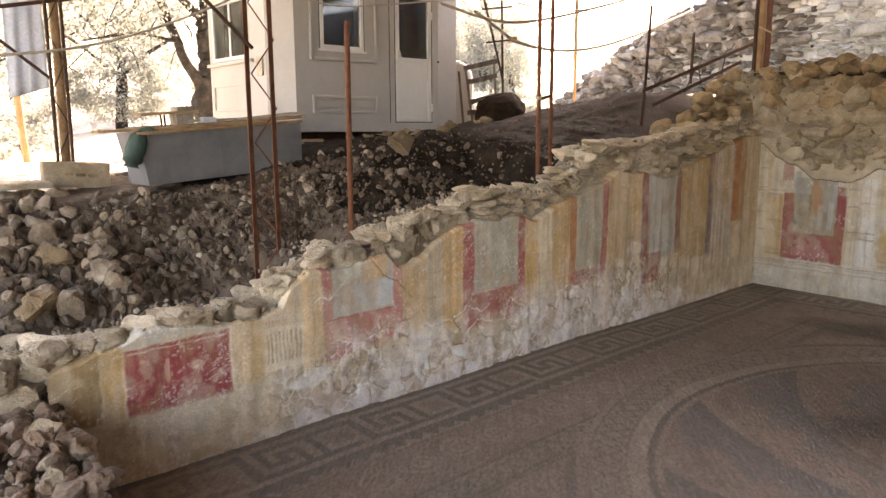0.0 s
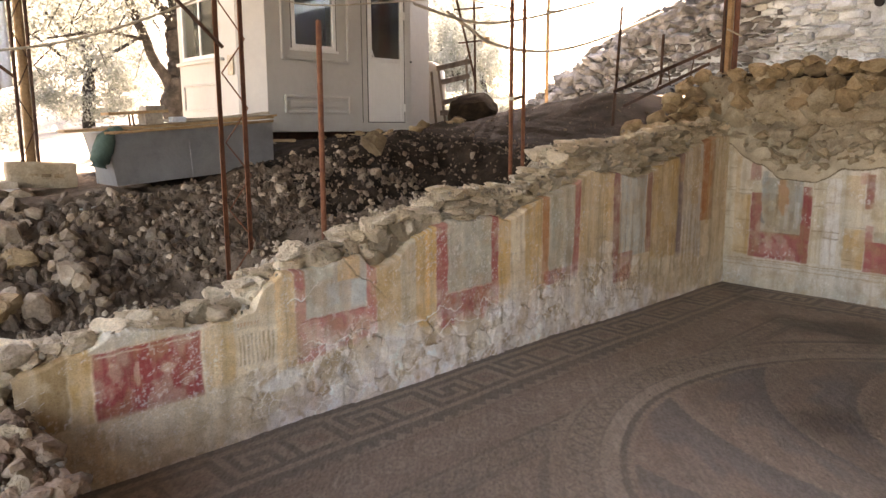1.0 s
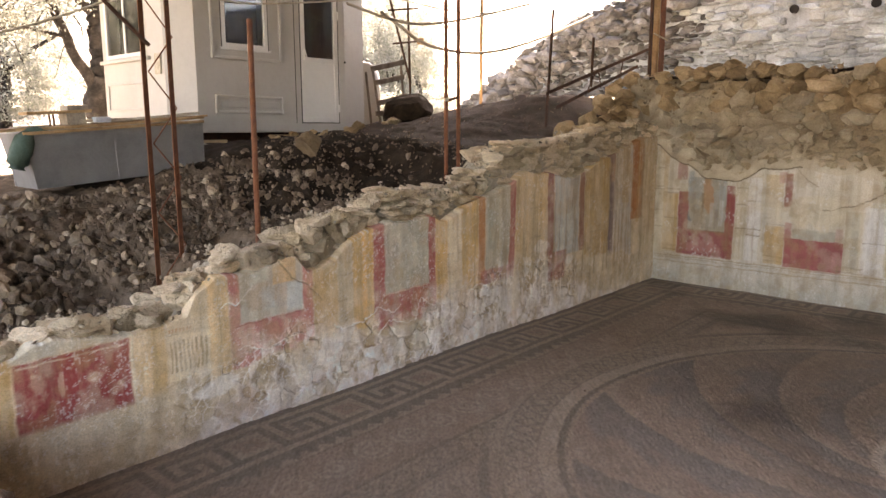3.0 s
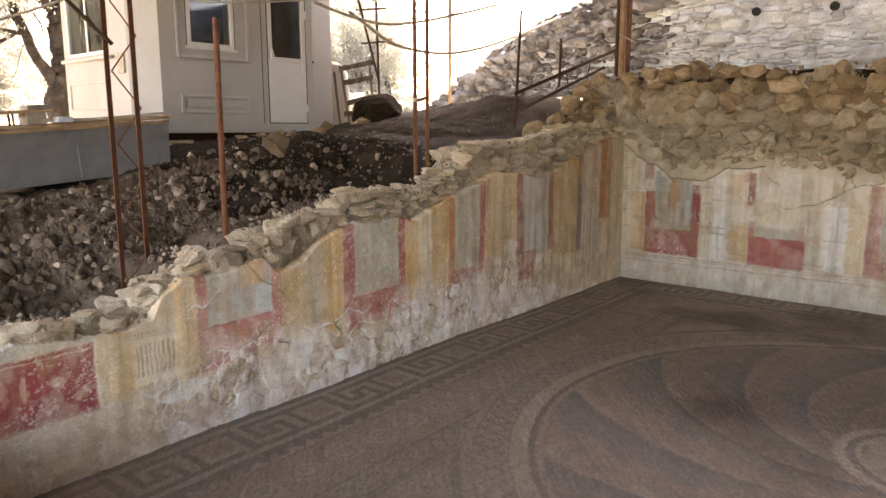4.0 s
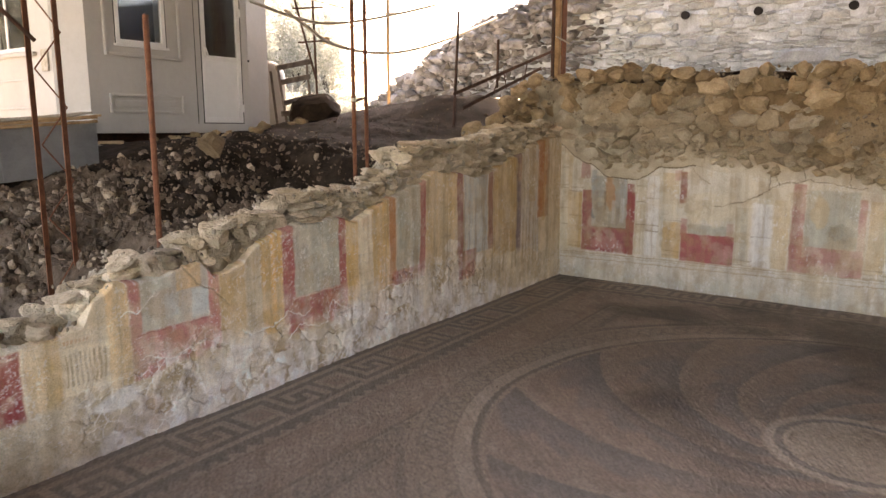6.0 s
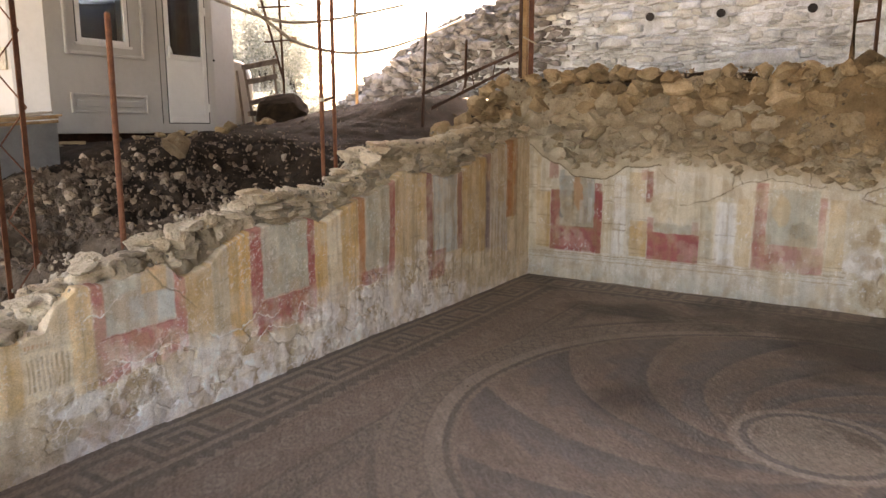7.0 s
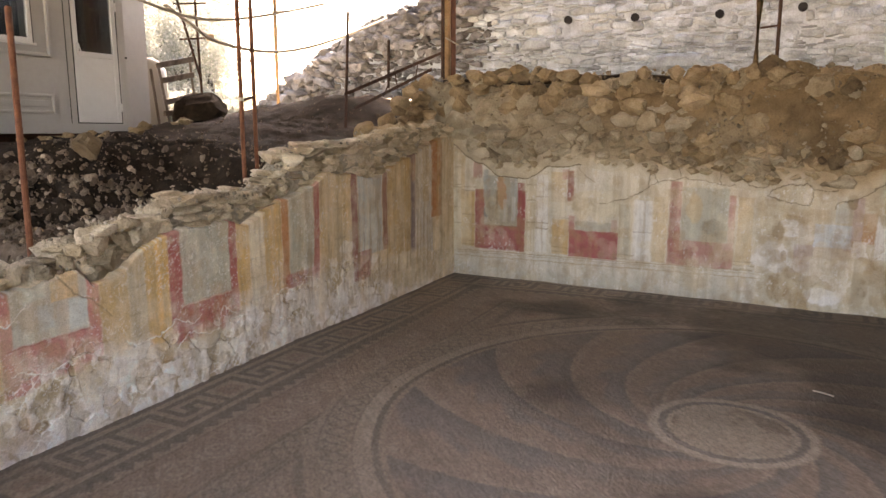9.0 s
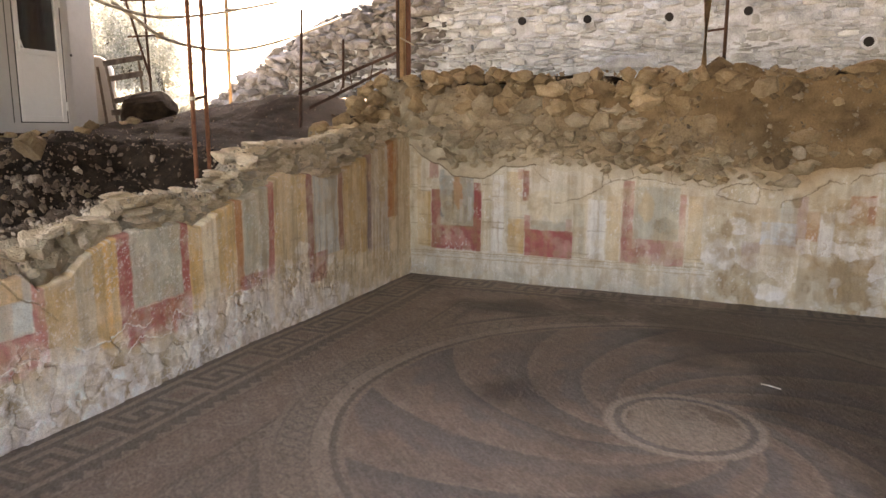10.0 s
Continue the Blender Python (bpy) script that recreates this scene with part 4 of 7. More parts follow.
    p.rect(5.56, 5.71, 0.70, 1.22, F_WHITE * 0.86, 0.75)
    p.rect(5.72, 5.86, 0.80, 1.4, F_OCHRE * 0.4 + F_CREAM * 0.4, 0.7)
    p.rect(5.86, 6.13, 1.10, 1.45, F_ORANGE * 0.65 + F_CREAM * 0.3, 0.85)
    p.rect(6.05, 6.13, 1.10, 1.45, F_DKRED * 0.8 + F_EARTH * 0.4, 0.7)
    p.rect(6.06, 6.5, 0.86, 1.10, F_WHITE * 0.8, 0.7)
    p.blot(5.05, 0.20, 0.26, 0.12, F_WHITE, 0.9, 44)
    p.blot(4.55, 0.28, 0.16, 0.18, F_EARTH * 1.4, 0.6, 45)
    p.blot(5.42, 0.30, 0.10, 0.22, F_EARTH * 1.1, 0.6, 46)
    p.blot(5.95, 0.42, 0.32, 0.36, F_EARTH * 1.2, 0.75, 47)
    p.blot(5.3, 1.36, 0.06, 0.10, F_EARTH * 0.8, 0.7, 48)
    p.mix(right * sstep(0.54, 0.66, fnoise(u * 4, v * 4, 61, 5)) * 0.5, F_EARTH * 1.35)
    p.mix(right * sstep(0.55, 0.66, fnoise(u * 5 + 9, v * 5, 62, 5)) * 0.4, F_WHITE * 0.95)
    p.flakes(right * (v < 0.9), 6.0, 64, F_EARTH * 1.3, 0.45, 0.012)
    # moulded line and dado
    d = np.interp(u, [0, 9], [0.365, 0.49])
    left_ = 1 - right
    p.mix((1 - sstep(d, d + 0.02, v)) * left_ * 0.9, F_CREAM * 0.55 + F_WHITE * 0.36)
    for o, k in ((0.01, 0.6), (-0.02, 0.35), (-0.075, 0.5)):
        p.mix((np.abs(p.wv - d - o) < 0.007) * left_ * k, F_EARTH * 1.3)
    p.mix((1 - sstep(0.0, 0.25, v + 0.2 * (fnoise(u * 3, v * 3, 66) - 0.5))) * left_ * 0.45, F_GREEN * 0.9 + 0.05)
    # wear all over
    p.mix(sstep(0.56, 0.70, fnoise(u * 3 + 5, v * 3, 67, 5)) * 0.5, F_CREAM * 1.05)
    p.mix(sstep(0.62, 0.72, fnoise(u * 40, v * 30, 68)) * 0.5 * sstep(0.46, 0.62, fnoise(u * 4, v * 4, 72, 4)), F_WHITE)
    p.mix(sstep(0.52, 0.32, fnoise(u * 6, v * 5, 69, 5)) * 0.34, F_OCHRE * 0.4 + F_EARTH * 0.7)
    p.mix(sstep(0.56, 0.70, fnoise(u * 18, v * 1.3, 70, 4)) * 0.22, F_EARTH * 1.3)
    p.line(((1.96, 1.68), (2.08, 1.55), (2.2, 1.48)), 0.006, F_EARTH * 0.8, 0.6)
    col = p.col * (0.60 + 0.34 * fnoise(u * 12, v * 0.9, 71))[..., None]
    # bare bedding above the broken edge of the paint
    e = np.interp(u, BACK_X, BACK_Z) + 0.07 * (fnoise(u * 5, v * 0 + 4, 73, 5) - 0.5)
    up = sstep(-0.004, 0.004, v - e)
    n1 = fnoise(u * 5, v * 5, 74, 5)[..., None]
    k2 = sstep(0.0, 0.20, v - e + 0.25 * (fnoise(u * 3, v * 3, 76, 4) - 0.5))[..., None]
    bed = np.array((0.40, 0.325, 0.23)) * (0.6 + 0.8 * n1)
    bed = bed * (1 - k2) + earth_paint(u, v) * k2
    blend = up * np.where(u < 2.1, 1.0, 0.45 + 0.55 * sstep(0.0, 0.2, v - e))
    p.col = col * (1 - blend[..., None]) + bed * blend[..., None]
    hard = F_EARTH * 0.45
    wid = 0.012 * (0.6 + 0.8 * fnoise(u * 4, v * 0 + 9, 75))
    p.mix((1 - sstep(wid * 0.4, wid, np.abs(v - e))) * (u < 2.0) * 0.9, hard)
    p.dep += 0.012 * up * (u < 2.1)
    for pts in (((2.3, 1.19), (2.5, 1.25), (2.72, 1.31), (2.97, 1.48), (3.08, 1.53), (3.38, 1.57), (3.6, 1.56), (3.82, 1.53), (4.02, 1.49)),
                ((3.82, 1.53), (3.80, 1.70), (3.95, 1.76), (4.3, 1.78)), ((4.06, 1.60), (4.12, 1.68), (4.28, 1.68), (4.42, 1.58), (4.36, 1.50), (4.15, 1.50), (4.06, 1.60)),
                ((4.38, 1.36), (4.42, 1.48), (4.6, 1.54), (4.8, 1.55), (4.87, 1.49), (5.10, 1.50), (5.16, 1.66), (5.0, 1.80), (4.85, 1.74)),
                ((5.12, 1.26), (5.14, 1.36), (5.36, 1.42), (5.52, 1.53), (5.64, 1.60), (5.83, 1.59), (5.95, 1.68), (6.3, 1.74)),
                ((2.94, 1.46), (2.93, 1.60), (3.02, 1.60), (3.04, 1.50)), ((4.86, 1.46), (4.84, 1.30), (4.7, 1.32), (4.4, 1.36)),
                ((3.35, 1.60), (3.3, 1.7), (3.5, 1.82), (3.75, 1.8))):
        p.line(pts, 0.008, hard, 0.7, 0.010, 0.10)
    # farther up the coat thins out and lets the stones through
    p.dep -= 0.03 * sstep(0.02, 0.14, v - e) + 0.08 * sstep(0.12, 0.4, v - e)
    return p.col, p.dep


def plaster_sheet(name, u0, u1, tops, colour, place, seed, edge=0.03, fine=0.009, n=200):
    """Plaster coat with an uneven top edge, a lip back to the stone, dents and shallow losses."""
    us = np.arange(u0, u1 + 1e-6, fine)
    top = np.interp(us, tops[0], tops[1]) + 0.07 * (fnoise(us * 5.0, us * 0 + seed, seed, 5) - 0.5)
    t = np.linspace(0, 1, n)
    U = np.repeat(us[None], n, 0)
    V = t[:, None] * top[None]
    d = 0.040 * (fnoise(U * 1.6 + 3, V * 1.6, seed + 3, 4) - 0.5) + 0.016 * (fnoise(U * 7, V * 7, seed + 4, 3) - 0.5)
    col, dep = colour(U, V)
    d = d + dep
    # lip: two more rows turn back into the wall
    D = np.concatenate([d + edge, d[-1:] + edge * 0.6, d[-1:] * 0 - 0.06])
    U2 = np.concatenate([U, U[-1:], U[-1:]])
    V2 = np.concatenate([V, V[-1:] + 0.012, V[-1:] + 0.02])
    col = np.concatenate([col, col[-1:], col[-1:]])
    return grid_mesh(name, place(U2, D, V2 - 0.01), M_FRESCO, paint=col)


def wall_core(name, us, z_of, thick, material, place, seed, paint=None, relief=0.09, sink=0.035, calm=0.0):
    """Rough wall body behind the plaster: front, top and back as one sheet, with the ends closed."""
    rows = [(0.0, 0.0), (0.0, 0.5), (0.0, 0.97), (0.05, 1.0), (0.5, 1.0), (0.95, 1.0), (1.0, 0.9), (1.0, 0.5), (1.0, 0.0)]
    rows = [((a0 + (a1 - a0) * k / 20), (b0 + (b1 - b0) * k / 20)) for (a0, b0), (a1, b1) in zip(rows, rows[1:]) for k in range(20)]
    A, B = np.array([r[0] for r in rows])[:, None], np.array([r[1] for r in rows])[:, None]
    U = np.repeat(us[None], len(rows), 0)
    Z = B * z_of(us)[None]
    n = fnoise(U * 3.2 + A * 3, Z * 3.2 + A * 5, seed, 5) - 0.5 + 0.5 * (fnoise(U * 11 + A * 9, Z * 11 + A * 9, seed + 1, 3) - 0.5)
    return grid_mesh(name, place(U, -(A * thick) + relief * n * (sstep(calm - 0.1, calm + 0.15, Z) if calm else 1.0) - (sink + (0.06 * (1 - sstep(calm - 0.1, calm + 0.15, Z)) if calm else 0.0)), Z + 0.12 * n * (B > 0.9) - 0.02), material, paint=None if paint is None else paint(U, Z))


bt = radians(-90 + BACK_TURN)
BD = np.array((math.cos(bt), math.sin(bt)))      # along the back wall from the corner
BN = np.array((BD[1], -BD[0]))                   # into the room
left_place = lambda U, D, V: np.stack([U, -D, V], -1)
back_place = lambda U, D, V: np.stack([U * BD[0] + D * BN[0], U * BD[1] + D * BN[1], V], -1)

wall_left = new("wall_north", wall_core("wall_north", np.arange(-9.3, 0.01, 0.04), lambda u: np.interp(u, TOP_X, TOP_Z) - 0.13, 0.48, M_PALE_CORE, left_place, 301, None, 0.10, 0.075))
tagged(wall_left, "ruined rubble wall with stepped broken top and faded fresco plaster", "wall", kind="structure")
ob_of("fresco_plaster", plaster_sheet("fresco_plaster_north", -8.97, 0.0, (PLAS_X, PLAS_Z), left_fresco, left_place, 311), wall_left)
BED_X = np.arange(-0.1, 9.01, 0.05)      # bare bedding mortar reaches a little above the paint
BED_Z = np.interp(BED_X, BACK_X, BACK_Z) + 0.30 + 0.30 * fnoise(BED_X * 1.7, BED_X * 0 + 2, 410, 4)


def earth_paint(u, z):
    """Pale bedding mortar near the corner and low down, brown earth farther along and higher up."""
    n1, n2 = fnoise(u * 0.9 + 20, z * 0.9, 401, 4), fnoise(u * 4 + 20, z * 4, 402, 4)
    k = np.clip(1.15 - 0.21 * u - 0.62 * (z - 1.85) + 1.3 * (n1 - 0.5), 0, 1)[..., None]
    col = np.array((0.33, 0.22, 0.118)) * (1 - k) + np.array((0.56, 0.465, 0.335)) * k
    strata = fnoise(u * 1.5 + 4, z * 11, 403, 4)
    stain = sstep(0.5, 0.68, fnoise(u * 2.4 + 9, z * 5, 404, 5))
    return col * ((0.52 + 0.62 * n2 + 0.36 * (strata - 0.4)) * (1 - 0.35 * stain))[..., None]


wall_back = new("wall_east", wall_core("wall_east", np.arange(-0.45, 9.3, 0.04), lambda u: np.interp(u, [-0.5, 0.3, 2.2, 3.2, 4.0, 4.3, 4.7, 5.2, 9.3], [2.9, 2.82, 2.74, 2.66, 2.76, 2.95, 2.9, 2.85, 2.9]), 0.62, M_WALL_EARTH, back_place, 302, earth_paint, 0.15, 0.02, 1.72))
tagged(wall_back, "tall rubble wall, earth and stones above faded fresco plaster", "wall", kind="structure")
ob_of("fresco_plaster", plaster_sheet("fresco_plaster_east", 0.0, 9.0, (BED_X, BED_Z), back_fresco, back_place, 321, 0.016), wall_back)
front_place = lambda U, D, V: np.stack([-8.86 + D, U, V], -1)
front_z = lambda u: np.interp(u, [-9, -4, -1.5, -1, 0, 0.6], [0.55, 0.45, 0.42, 0.46, 0.66, 0.72])
wall_front = new("wall_west", wall_core("wall_west", np.arange(-9.2, 0.5, 0.08), front_z, 0.8, M_STUMP, front_place, 303))
tagged(wall_front, "low ruined wall stump of loose stones and mortar", "wall", kind="structure")
south_place = lambda U, D, V: np.stack([U, -8.9 + D, V], -1)
wall_south = new("wall_south", wall_core("wall_south", np.arange(-9.6, 0.6, 0.1), lambda u: 1.25 + 0 * u, 0.5, M_MORTAR, south_place, 304))
tagged(wall_south, "plain low rubble wall closing the room", "wall", kind="structure")

# ------------------------------------------------------------ shelter roof, above the view
bm = bmesh.new()
add_box(bm, (-15, -13, 6.5), (4.65, 8.4, 6.62))
roof = part("shelter_roof", bm, M_ROOF, None)
tagged(roof, "plain sheet roof of the excavation shelter", "roof", kind="structure")
# added out of view to block the south light, no known part of the shelter
side_s = tagged(part("shelter_side_south", box((-15.0, -12.2, 0), (9.4, -12.0, 6.5), 0), M_ROOF, None), "unseen plain sheet added to keep out light from the south", "wall", kind="structure")


# ------------------------------------------------------------ guard cabin
def strips(x0, x1, z0, z1, holes, y0, y1):
    """A wall slab in the x-z plane with rectangular openings, as one mesh."""
    bm = bmesh.new()
    xs = sorted({x0, x1, *[h[0] for h in holes], *[h[1] for h in holes]})
    zs = sorted({z0, z1, *[h[2] for h in holes], *[h[3] for h in holes]})
    for a, b in zip(xs, xs[1:]):
        for c, d in zip(zs, zs[1:]):
            if not any(h[0] <= a and b <= h[1] and h[2] <= c and d <= h[3] for h in holes):
                add_box(bm, (a, y0, c), (b, y1, d))
    bmesh.ops.remove_doubles(bm, verts=bm.verts, dist=1e-4)
    inner = [f for f in bm.faces if any(g is not f and (g.calc_center_median() - f.calc_center_median()).length < 1e-4 for e in f.edges for g in e.link_faces)]
    bmesh.ops.delete(bm, geom=inner, context="FACES_ONLY")
    return bm


def frame_bars(x0, x1, z0, z1, w, y0, y1, bev=0.008):
    bm = bmesh.new()
    add_box(bm, (x0, y0, z0), (x0 + w, y1, z1), bev)
    add_box(bm, (x1 - w, y0, z0), (x1, y1, z1), bev)
    add_box(bm, (x0 + w, y0, z0), (x1 - w, y1, z0 + w), bev)
    add_box(bm, (x0 + w, y0, z1 - w), (x1 - w, y1, z1), bev)
    return bm


def sloped_wall(a, b, z0, z1, t=0.05):
    """Upright slab from plan point a to plan point b."""
    d = Vector((b[0] - a[0], b[1] - a[1], 0))
    m = Matrix.Translation((a[0], a[1], 0)) @ Matrix.Rotation(math.atan2(d.y, d.x), 4, "Z")
    return box((0, 0, z0), (d.length, t, z1), 0.006, m)


cabin = thing("guard_cabin", pose(-4.55, 4.57, 2.16, -0.4, 0.6, 0), "white moulded guard cabin with dark windows and half-glazed door", "cabin")
HT = 2.55
body = part("front_wall", strips(0, 2.66, 0.0, HT, [(0.42, 1.18, 1.17, 2.05), (1.78, 2.52, 0.13, 2.12)], 0.0, 0.05), M_CABIN, cabin)
turn90 = pose(-0.28, 2.17, 0, 0, 0, -90)
side = part("side_wall", strips(0, 1.85, 0.0, HT, [(0.14, 1.36, 1.06, 1.95)], 0.0, 0.05), M_CABIN, cabin, m=turn90)
for a, b in (((-0.28, 0.32), (0, 0)), ((2.66, 0), (3.22, 0.16)), ((3.22, 0.16), (3.22, 2.2)), ((3.22, 2.2), (2.7, 2.5)), ((2.7, 2.5), (0.1, 2.5)), ((0.1, 2.5), (-0.28, 2.17))):
    part("wall_panel", sloped_wall(a, b, 0, HT), M_CABIN, cabin)
outline = [(-0.30, 0.31), (-0.01, -0.03), (2.68, -0.03), (3.25, 0.14), (3.25, 2.22), (2.72, 2.53), (0.08, 2.53), (-0.31, 2.19)]


def slab(z0, z1, grow):
    bm = bmesh.new()
    c = Vector((1.4, 1.25))
    low = [bm.verts.new((c.x + (x - c.x) * grow, c.y + (y - c.y) * grow, z0)) for x, y in outline]
    up = [bm.verts.new((c.x + (x - c.x) * grow, c.y + (y - c.y) * grow, z1)) for x, y in outline]
    n = len(outline)
    for i in range(n):
        bm.faces.new((low[i], low[(i + 1) % n], up[(i + 1) % n], up[i]))
    bm.faces.new(low[::-1])
    bm.faces.new(up)
    bmesh.ops.bevel(bm, geom=[e for e in bm.edges if abs(e.verts[0].co.z - e.verts[1].co.z) < 1e-5], offset=0.012, segments=2, affect="EDGES")
    return bm


part("skirt", slab(-0.02, 0.12, 1.003), M_CABIN, cabin, "rounded lower rim of the shell")
part("roof", slab(HT, HT + 0.16, 1.04), M_CABIN, cabin)
part("cabin_floor", slab(0.125, 0.15, 0.96), M_DARK, cabin)
part("chassis", box((0.15, 0.25, -0.14), (2.7, 2.2, -0.02), 0.01), M_RUST_DARK, cabin, "dark steel base frame")
# groove shade round door and window, drawn as thin dark strips
part("door_seal", frame_bars(1.765, 2.535, 0.115, 2.13, 0.016, -0.004, 0.03, 0.001), M_DARK, cabin, "dark strip standing in for the shaded groove round the door")
part("window_seal", frame_bars(0.405, 1.195, 1.155, 2.065, 0.013, -0.004, 0.03, 0.001), M_DARK, cabin, "dark strip standing in for the shaded groove round the window")
part("shell_seam", box((1.66, -0.004, 0.12), (1.672, -0.001, HT), 0.001), M_DARK, cabin)
# dark sheets added inside the shell to imitate the shade behind the panes
part("lining", box((0.1, 2.38, 0.16), (2.65, 2.42, HT - 0.05), 0), M_DARK, cabin, "dark panels standing in for the unlit cabin interior")
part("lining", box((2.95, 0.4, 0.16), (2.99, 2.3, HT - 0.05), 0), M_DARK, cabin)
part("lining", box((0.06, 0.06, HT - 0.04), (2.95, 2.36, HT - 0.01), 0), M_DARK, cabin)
# window in the front
win = part("window", frame_bars(0.42, 1.18, 1.17, 2.05, 0.06, -0.012, 0.045), M_PVC, cabin, "white plastic window")
part("pane", box((0.48, 0.015, 1.23), (1.12, 0.021, 1.99), 0), M_GLASS, win).visible_shadow = False
part("sill", box((0.38, -0.03, 1.135), (1.22, 0.0, 1.168), 0.008), M_PVC, win)
part("panel_moulding", frame_bars(0.23, 1.42, 1.00, 2.3, 0.05, -0.045, -0.001, 0.018), M_CABIN, cabin)
part("panel_moulding", frame_bars(0.26, 1.42, 0.25, 0.51, 0.042, -0.04, -0.001, 0.016), M_CABIN, cabin)
part("raised_panel", box((0.345, -0.022, 0.335), (1.335, -0.001, 0.425), 0.01), M_CABIN, cabin)
# door
door = part("door", frame_bars(1.785, 2.515, 0.135, 2.11, 0.075, -0.01, 0.04), M_PVC, cabin, "half-glazed white plastic door")
part("door_panel", box((1.86, 0.0, 0.21), (2.44, 0.03, 1.05), 0.006), M_PVC, door)
part("rail", box((1.86, -0.008, 1.05), (2.44, 0.035, 1.13), 0.006), M_PVC, door)
part("pane", box((1.86, 0.012, 1.13), (2.44, 0.018, 2.04), 0), M_GLASS, door).visible_shadow = False
hb = box((1.815, -0.05, 1.08), (1.835, -0.012, 1.24), 0.006)
add_box(hb, (1.815, -0.055, 1.2), (1.845, -0.04, 1.22), 0.004)
add_tube(hb, (1.83, -0.05, 1.21), (1.87, -0.055, 1.09), 0.009)
part("handle", hb, M_PVC, door)
jb = box((2.53, -0.02, 0.12), (2.6, -0.001, 2.2), 0.008)
part("door_jamb", jb, M_CABIN, cabin)
part("hinge", box((2.5, -0.024, 0.3), (2.53, -0.004, 0.42), 0.004), M_PVC, door)
part("hinge", box((2.5, -0.024, 1.75), (2.53, -0.004, 1.87), 0.004), M_PVC, door)
# the hole's inner shade is a flat black disc
kb = bmesh.new()
add_tube(kb, (2.665, -0.012, 1.10), (2.665, 0.02, 1.10), 0.017, seg=12)
part("plug_hole", kb, M_BLACK, cabin)
# side window and mouldings
sw = part("side_window", frame_bars(0.14, 1.36, 1.06, 1.95, 0.055, -0.012, 0.045), M_PVC, cabin, "large white-framed side window", m=turn90)
part("pane", box((0.195, 0.015, 1.115), (1.305, 0.021, 1.895), 0), M_GLASS, sw).visible_shadow = False
part("mullion", box((0.72, -0.005, 1.115), (0.765, 0.014, 1.895), 0.004), M_PVC, sw)
part("side_sill", box((0.02, -0.07, 0.99), (1.5, -0.001, 1.04), 0.015), M_CABIN, cabin, m=turn90)
part("panel_moulding", frame_bars(0.12, 1.3, 0.30, 0.70, 0.03, -0.022, -0.001, 0.009), M_CABIN, cabin, m=turn90)
part("meter_box", box((1.62, -0.03, 0.78), (1.78, -0.001, 1.06), 0.008), M_CABLE, cabin, "small yellowed plastic box", m=turn90)
# what is seen through the panes
desk = thing("desk", pose(-4.1, 5.2, 2.32), "dark desk inside the cabin", "desk")
part("desktop", box((0, 0, 0.72), (1.3, 0.6, 0.76), 0.006), M_WOOD_GREY, desk)
for x in (0.03, 1.23):
    for y in (0.03, 0.53):
        part("leg", box((x, y, 0), (x + 0.04, y + 0.04, 0.72), 0.004), M_WOOD_GREY, desk)
part("monitor", box((0.4, 0.3, 0.80), (0.9, 0.34, 1.12), 0.008), M_DARK, desk)
# stones and a block that prop the cabin
for x, y, s in ((-4.2, 4.75, 0.2), (-3.1, 4.72, 0.22), (-1.95, 4.75, 0.2), (-4.3, 6.6, 0.24), (-1.9, 6.6, 0.24)):
    z = float(ground_z(np.array([x]), np.array([y]))[0])
    b = part("prop_stone", box((-0.16, -0.1, 0), (0.16, 0.1, max(0.05, 2.03 - z)), 0.012), M_STONE_EARTHY, None, m=pose(x, y, z - 0.02, 0, 0, 8 * x))
    tagged(b, "squared stone block propping up the white cabin", "stone block", "cabin props")


# ------------------------------------------------------------ grey steel trough with boards
def gz_at(x, y):
    return float(ground_z(np.array([x]), np.array([y]))[0])


trough = thing("steel_trough", pose(-7.16, 3.2, 1.63, 0, -3.4, 1.5), "grey painted sheet-steel trough covered with boards", "trough")
L, TW, TH_ = 1.89, 0.62, 0.56
bm = bmesh.new()
v = [bm.verts.new(p) for p in ((0, 0, 0), (L, 0, 0), (L + 0.02, -0.03, TH_), (-0.06, -0.03, TH_))]
bm.faces.new(v)
bmesh.ops.solidify(bm, geom=bm.faces[:], thickness=0.012)
part("front_panel", bm, M_GREYBOX, trough)
for x, o in ((0.0, -0.06), (L - 0.012, 0.02)):
    bm = bmesh.new()
    bm.faces.new([bm.verts.new(p) for p in ((x, 0, 0), (x + o, -0.03, TH_), (x + o, TW, TH_), (x, TW - 0.1, 0.0))])
    bmesh.ops.solidify(bm, geom=bm.faces[:], thickness=0.012)
    part("end_panel", bm, M_GREYBOX, trough, "pale bent end sheet")
part("base_panel", box((0, 0.004, 0.0), (L, TW - 0.1, 0.014), 0.002), M_GREYBOX, trough)
part("rim", box((-0.07, -0.045, TH_ - 0.02), (L + 0.03, -0.025, TH_ + 0.012), 0.004), M_WOOD, trough, "thin wooden edge strip")
part("back_panel", box((0, TW - 0.05, 0.0), (L, TW - 0.035, TH_), 0.002), M_GREYBOX, trough)
part("seam", box((0.83, -0.022, 0.01), (0.845, -0.016, TH_ - 0.03), 0.001), M_GREYBOX, trough)


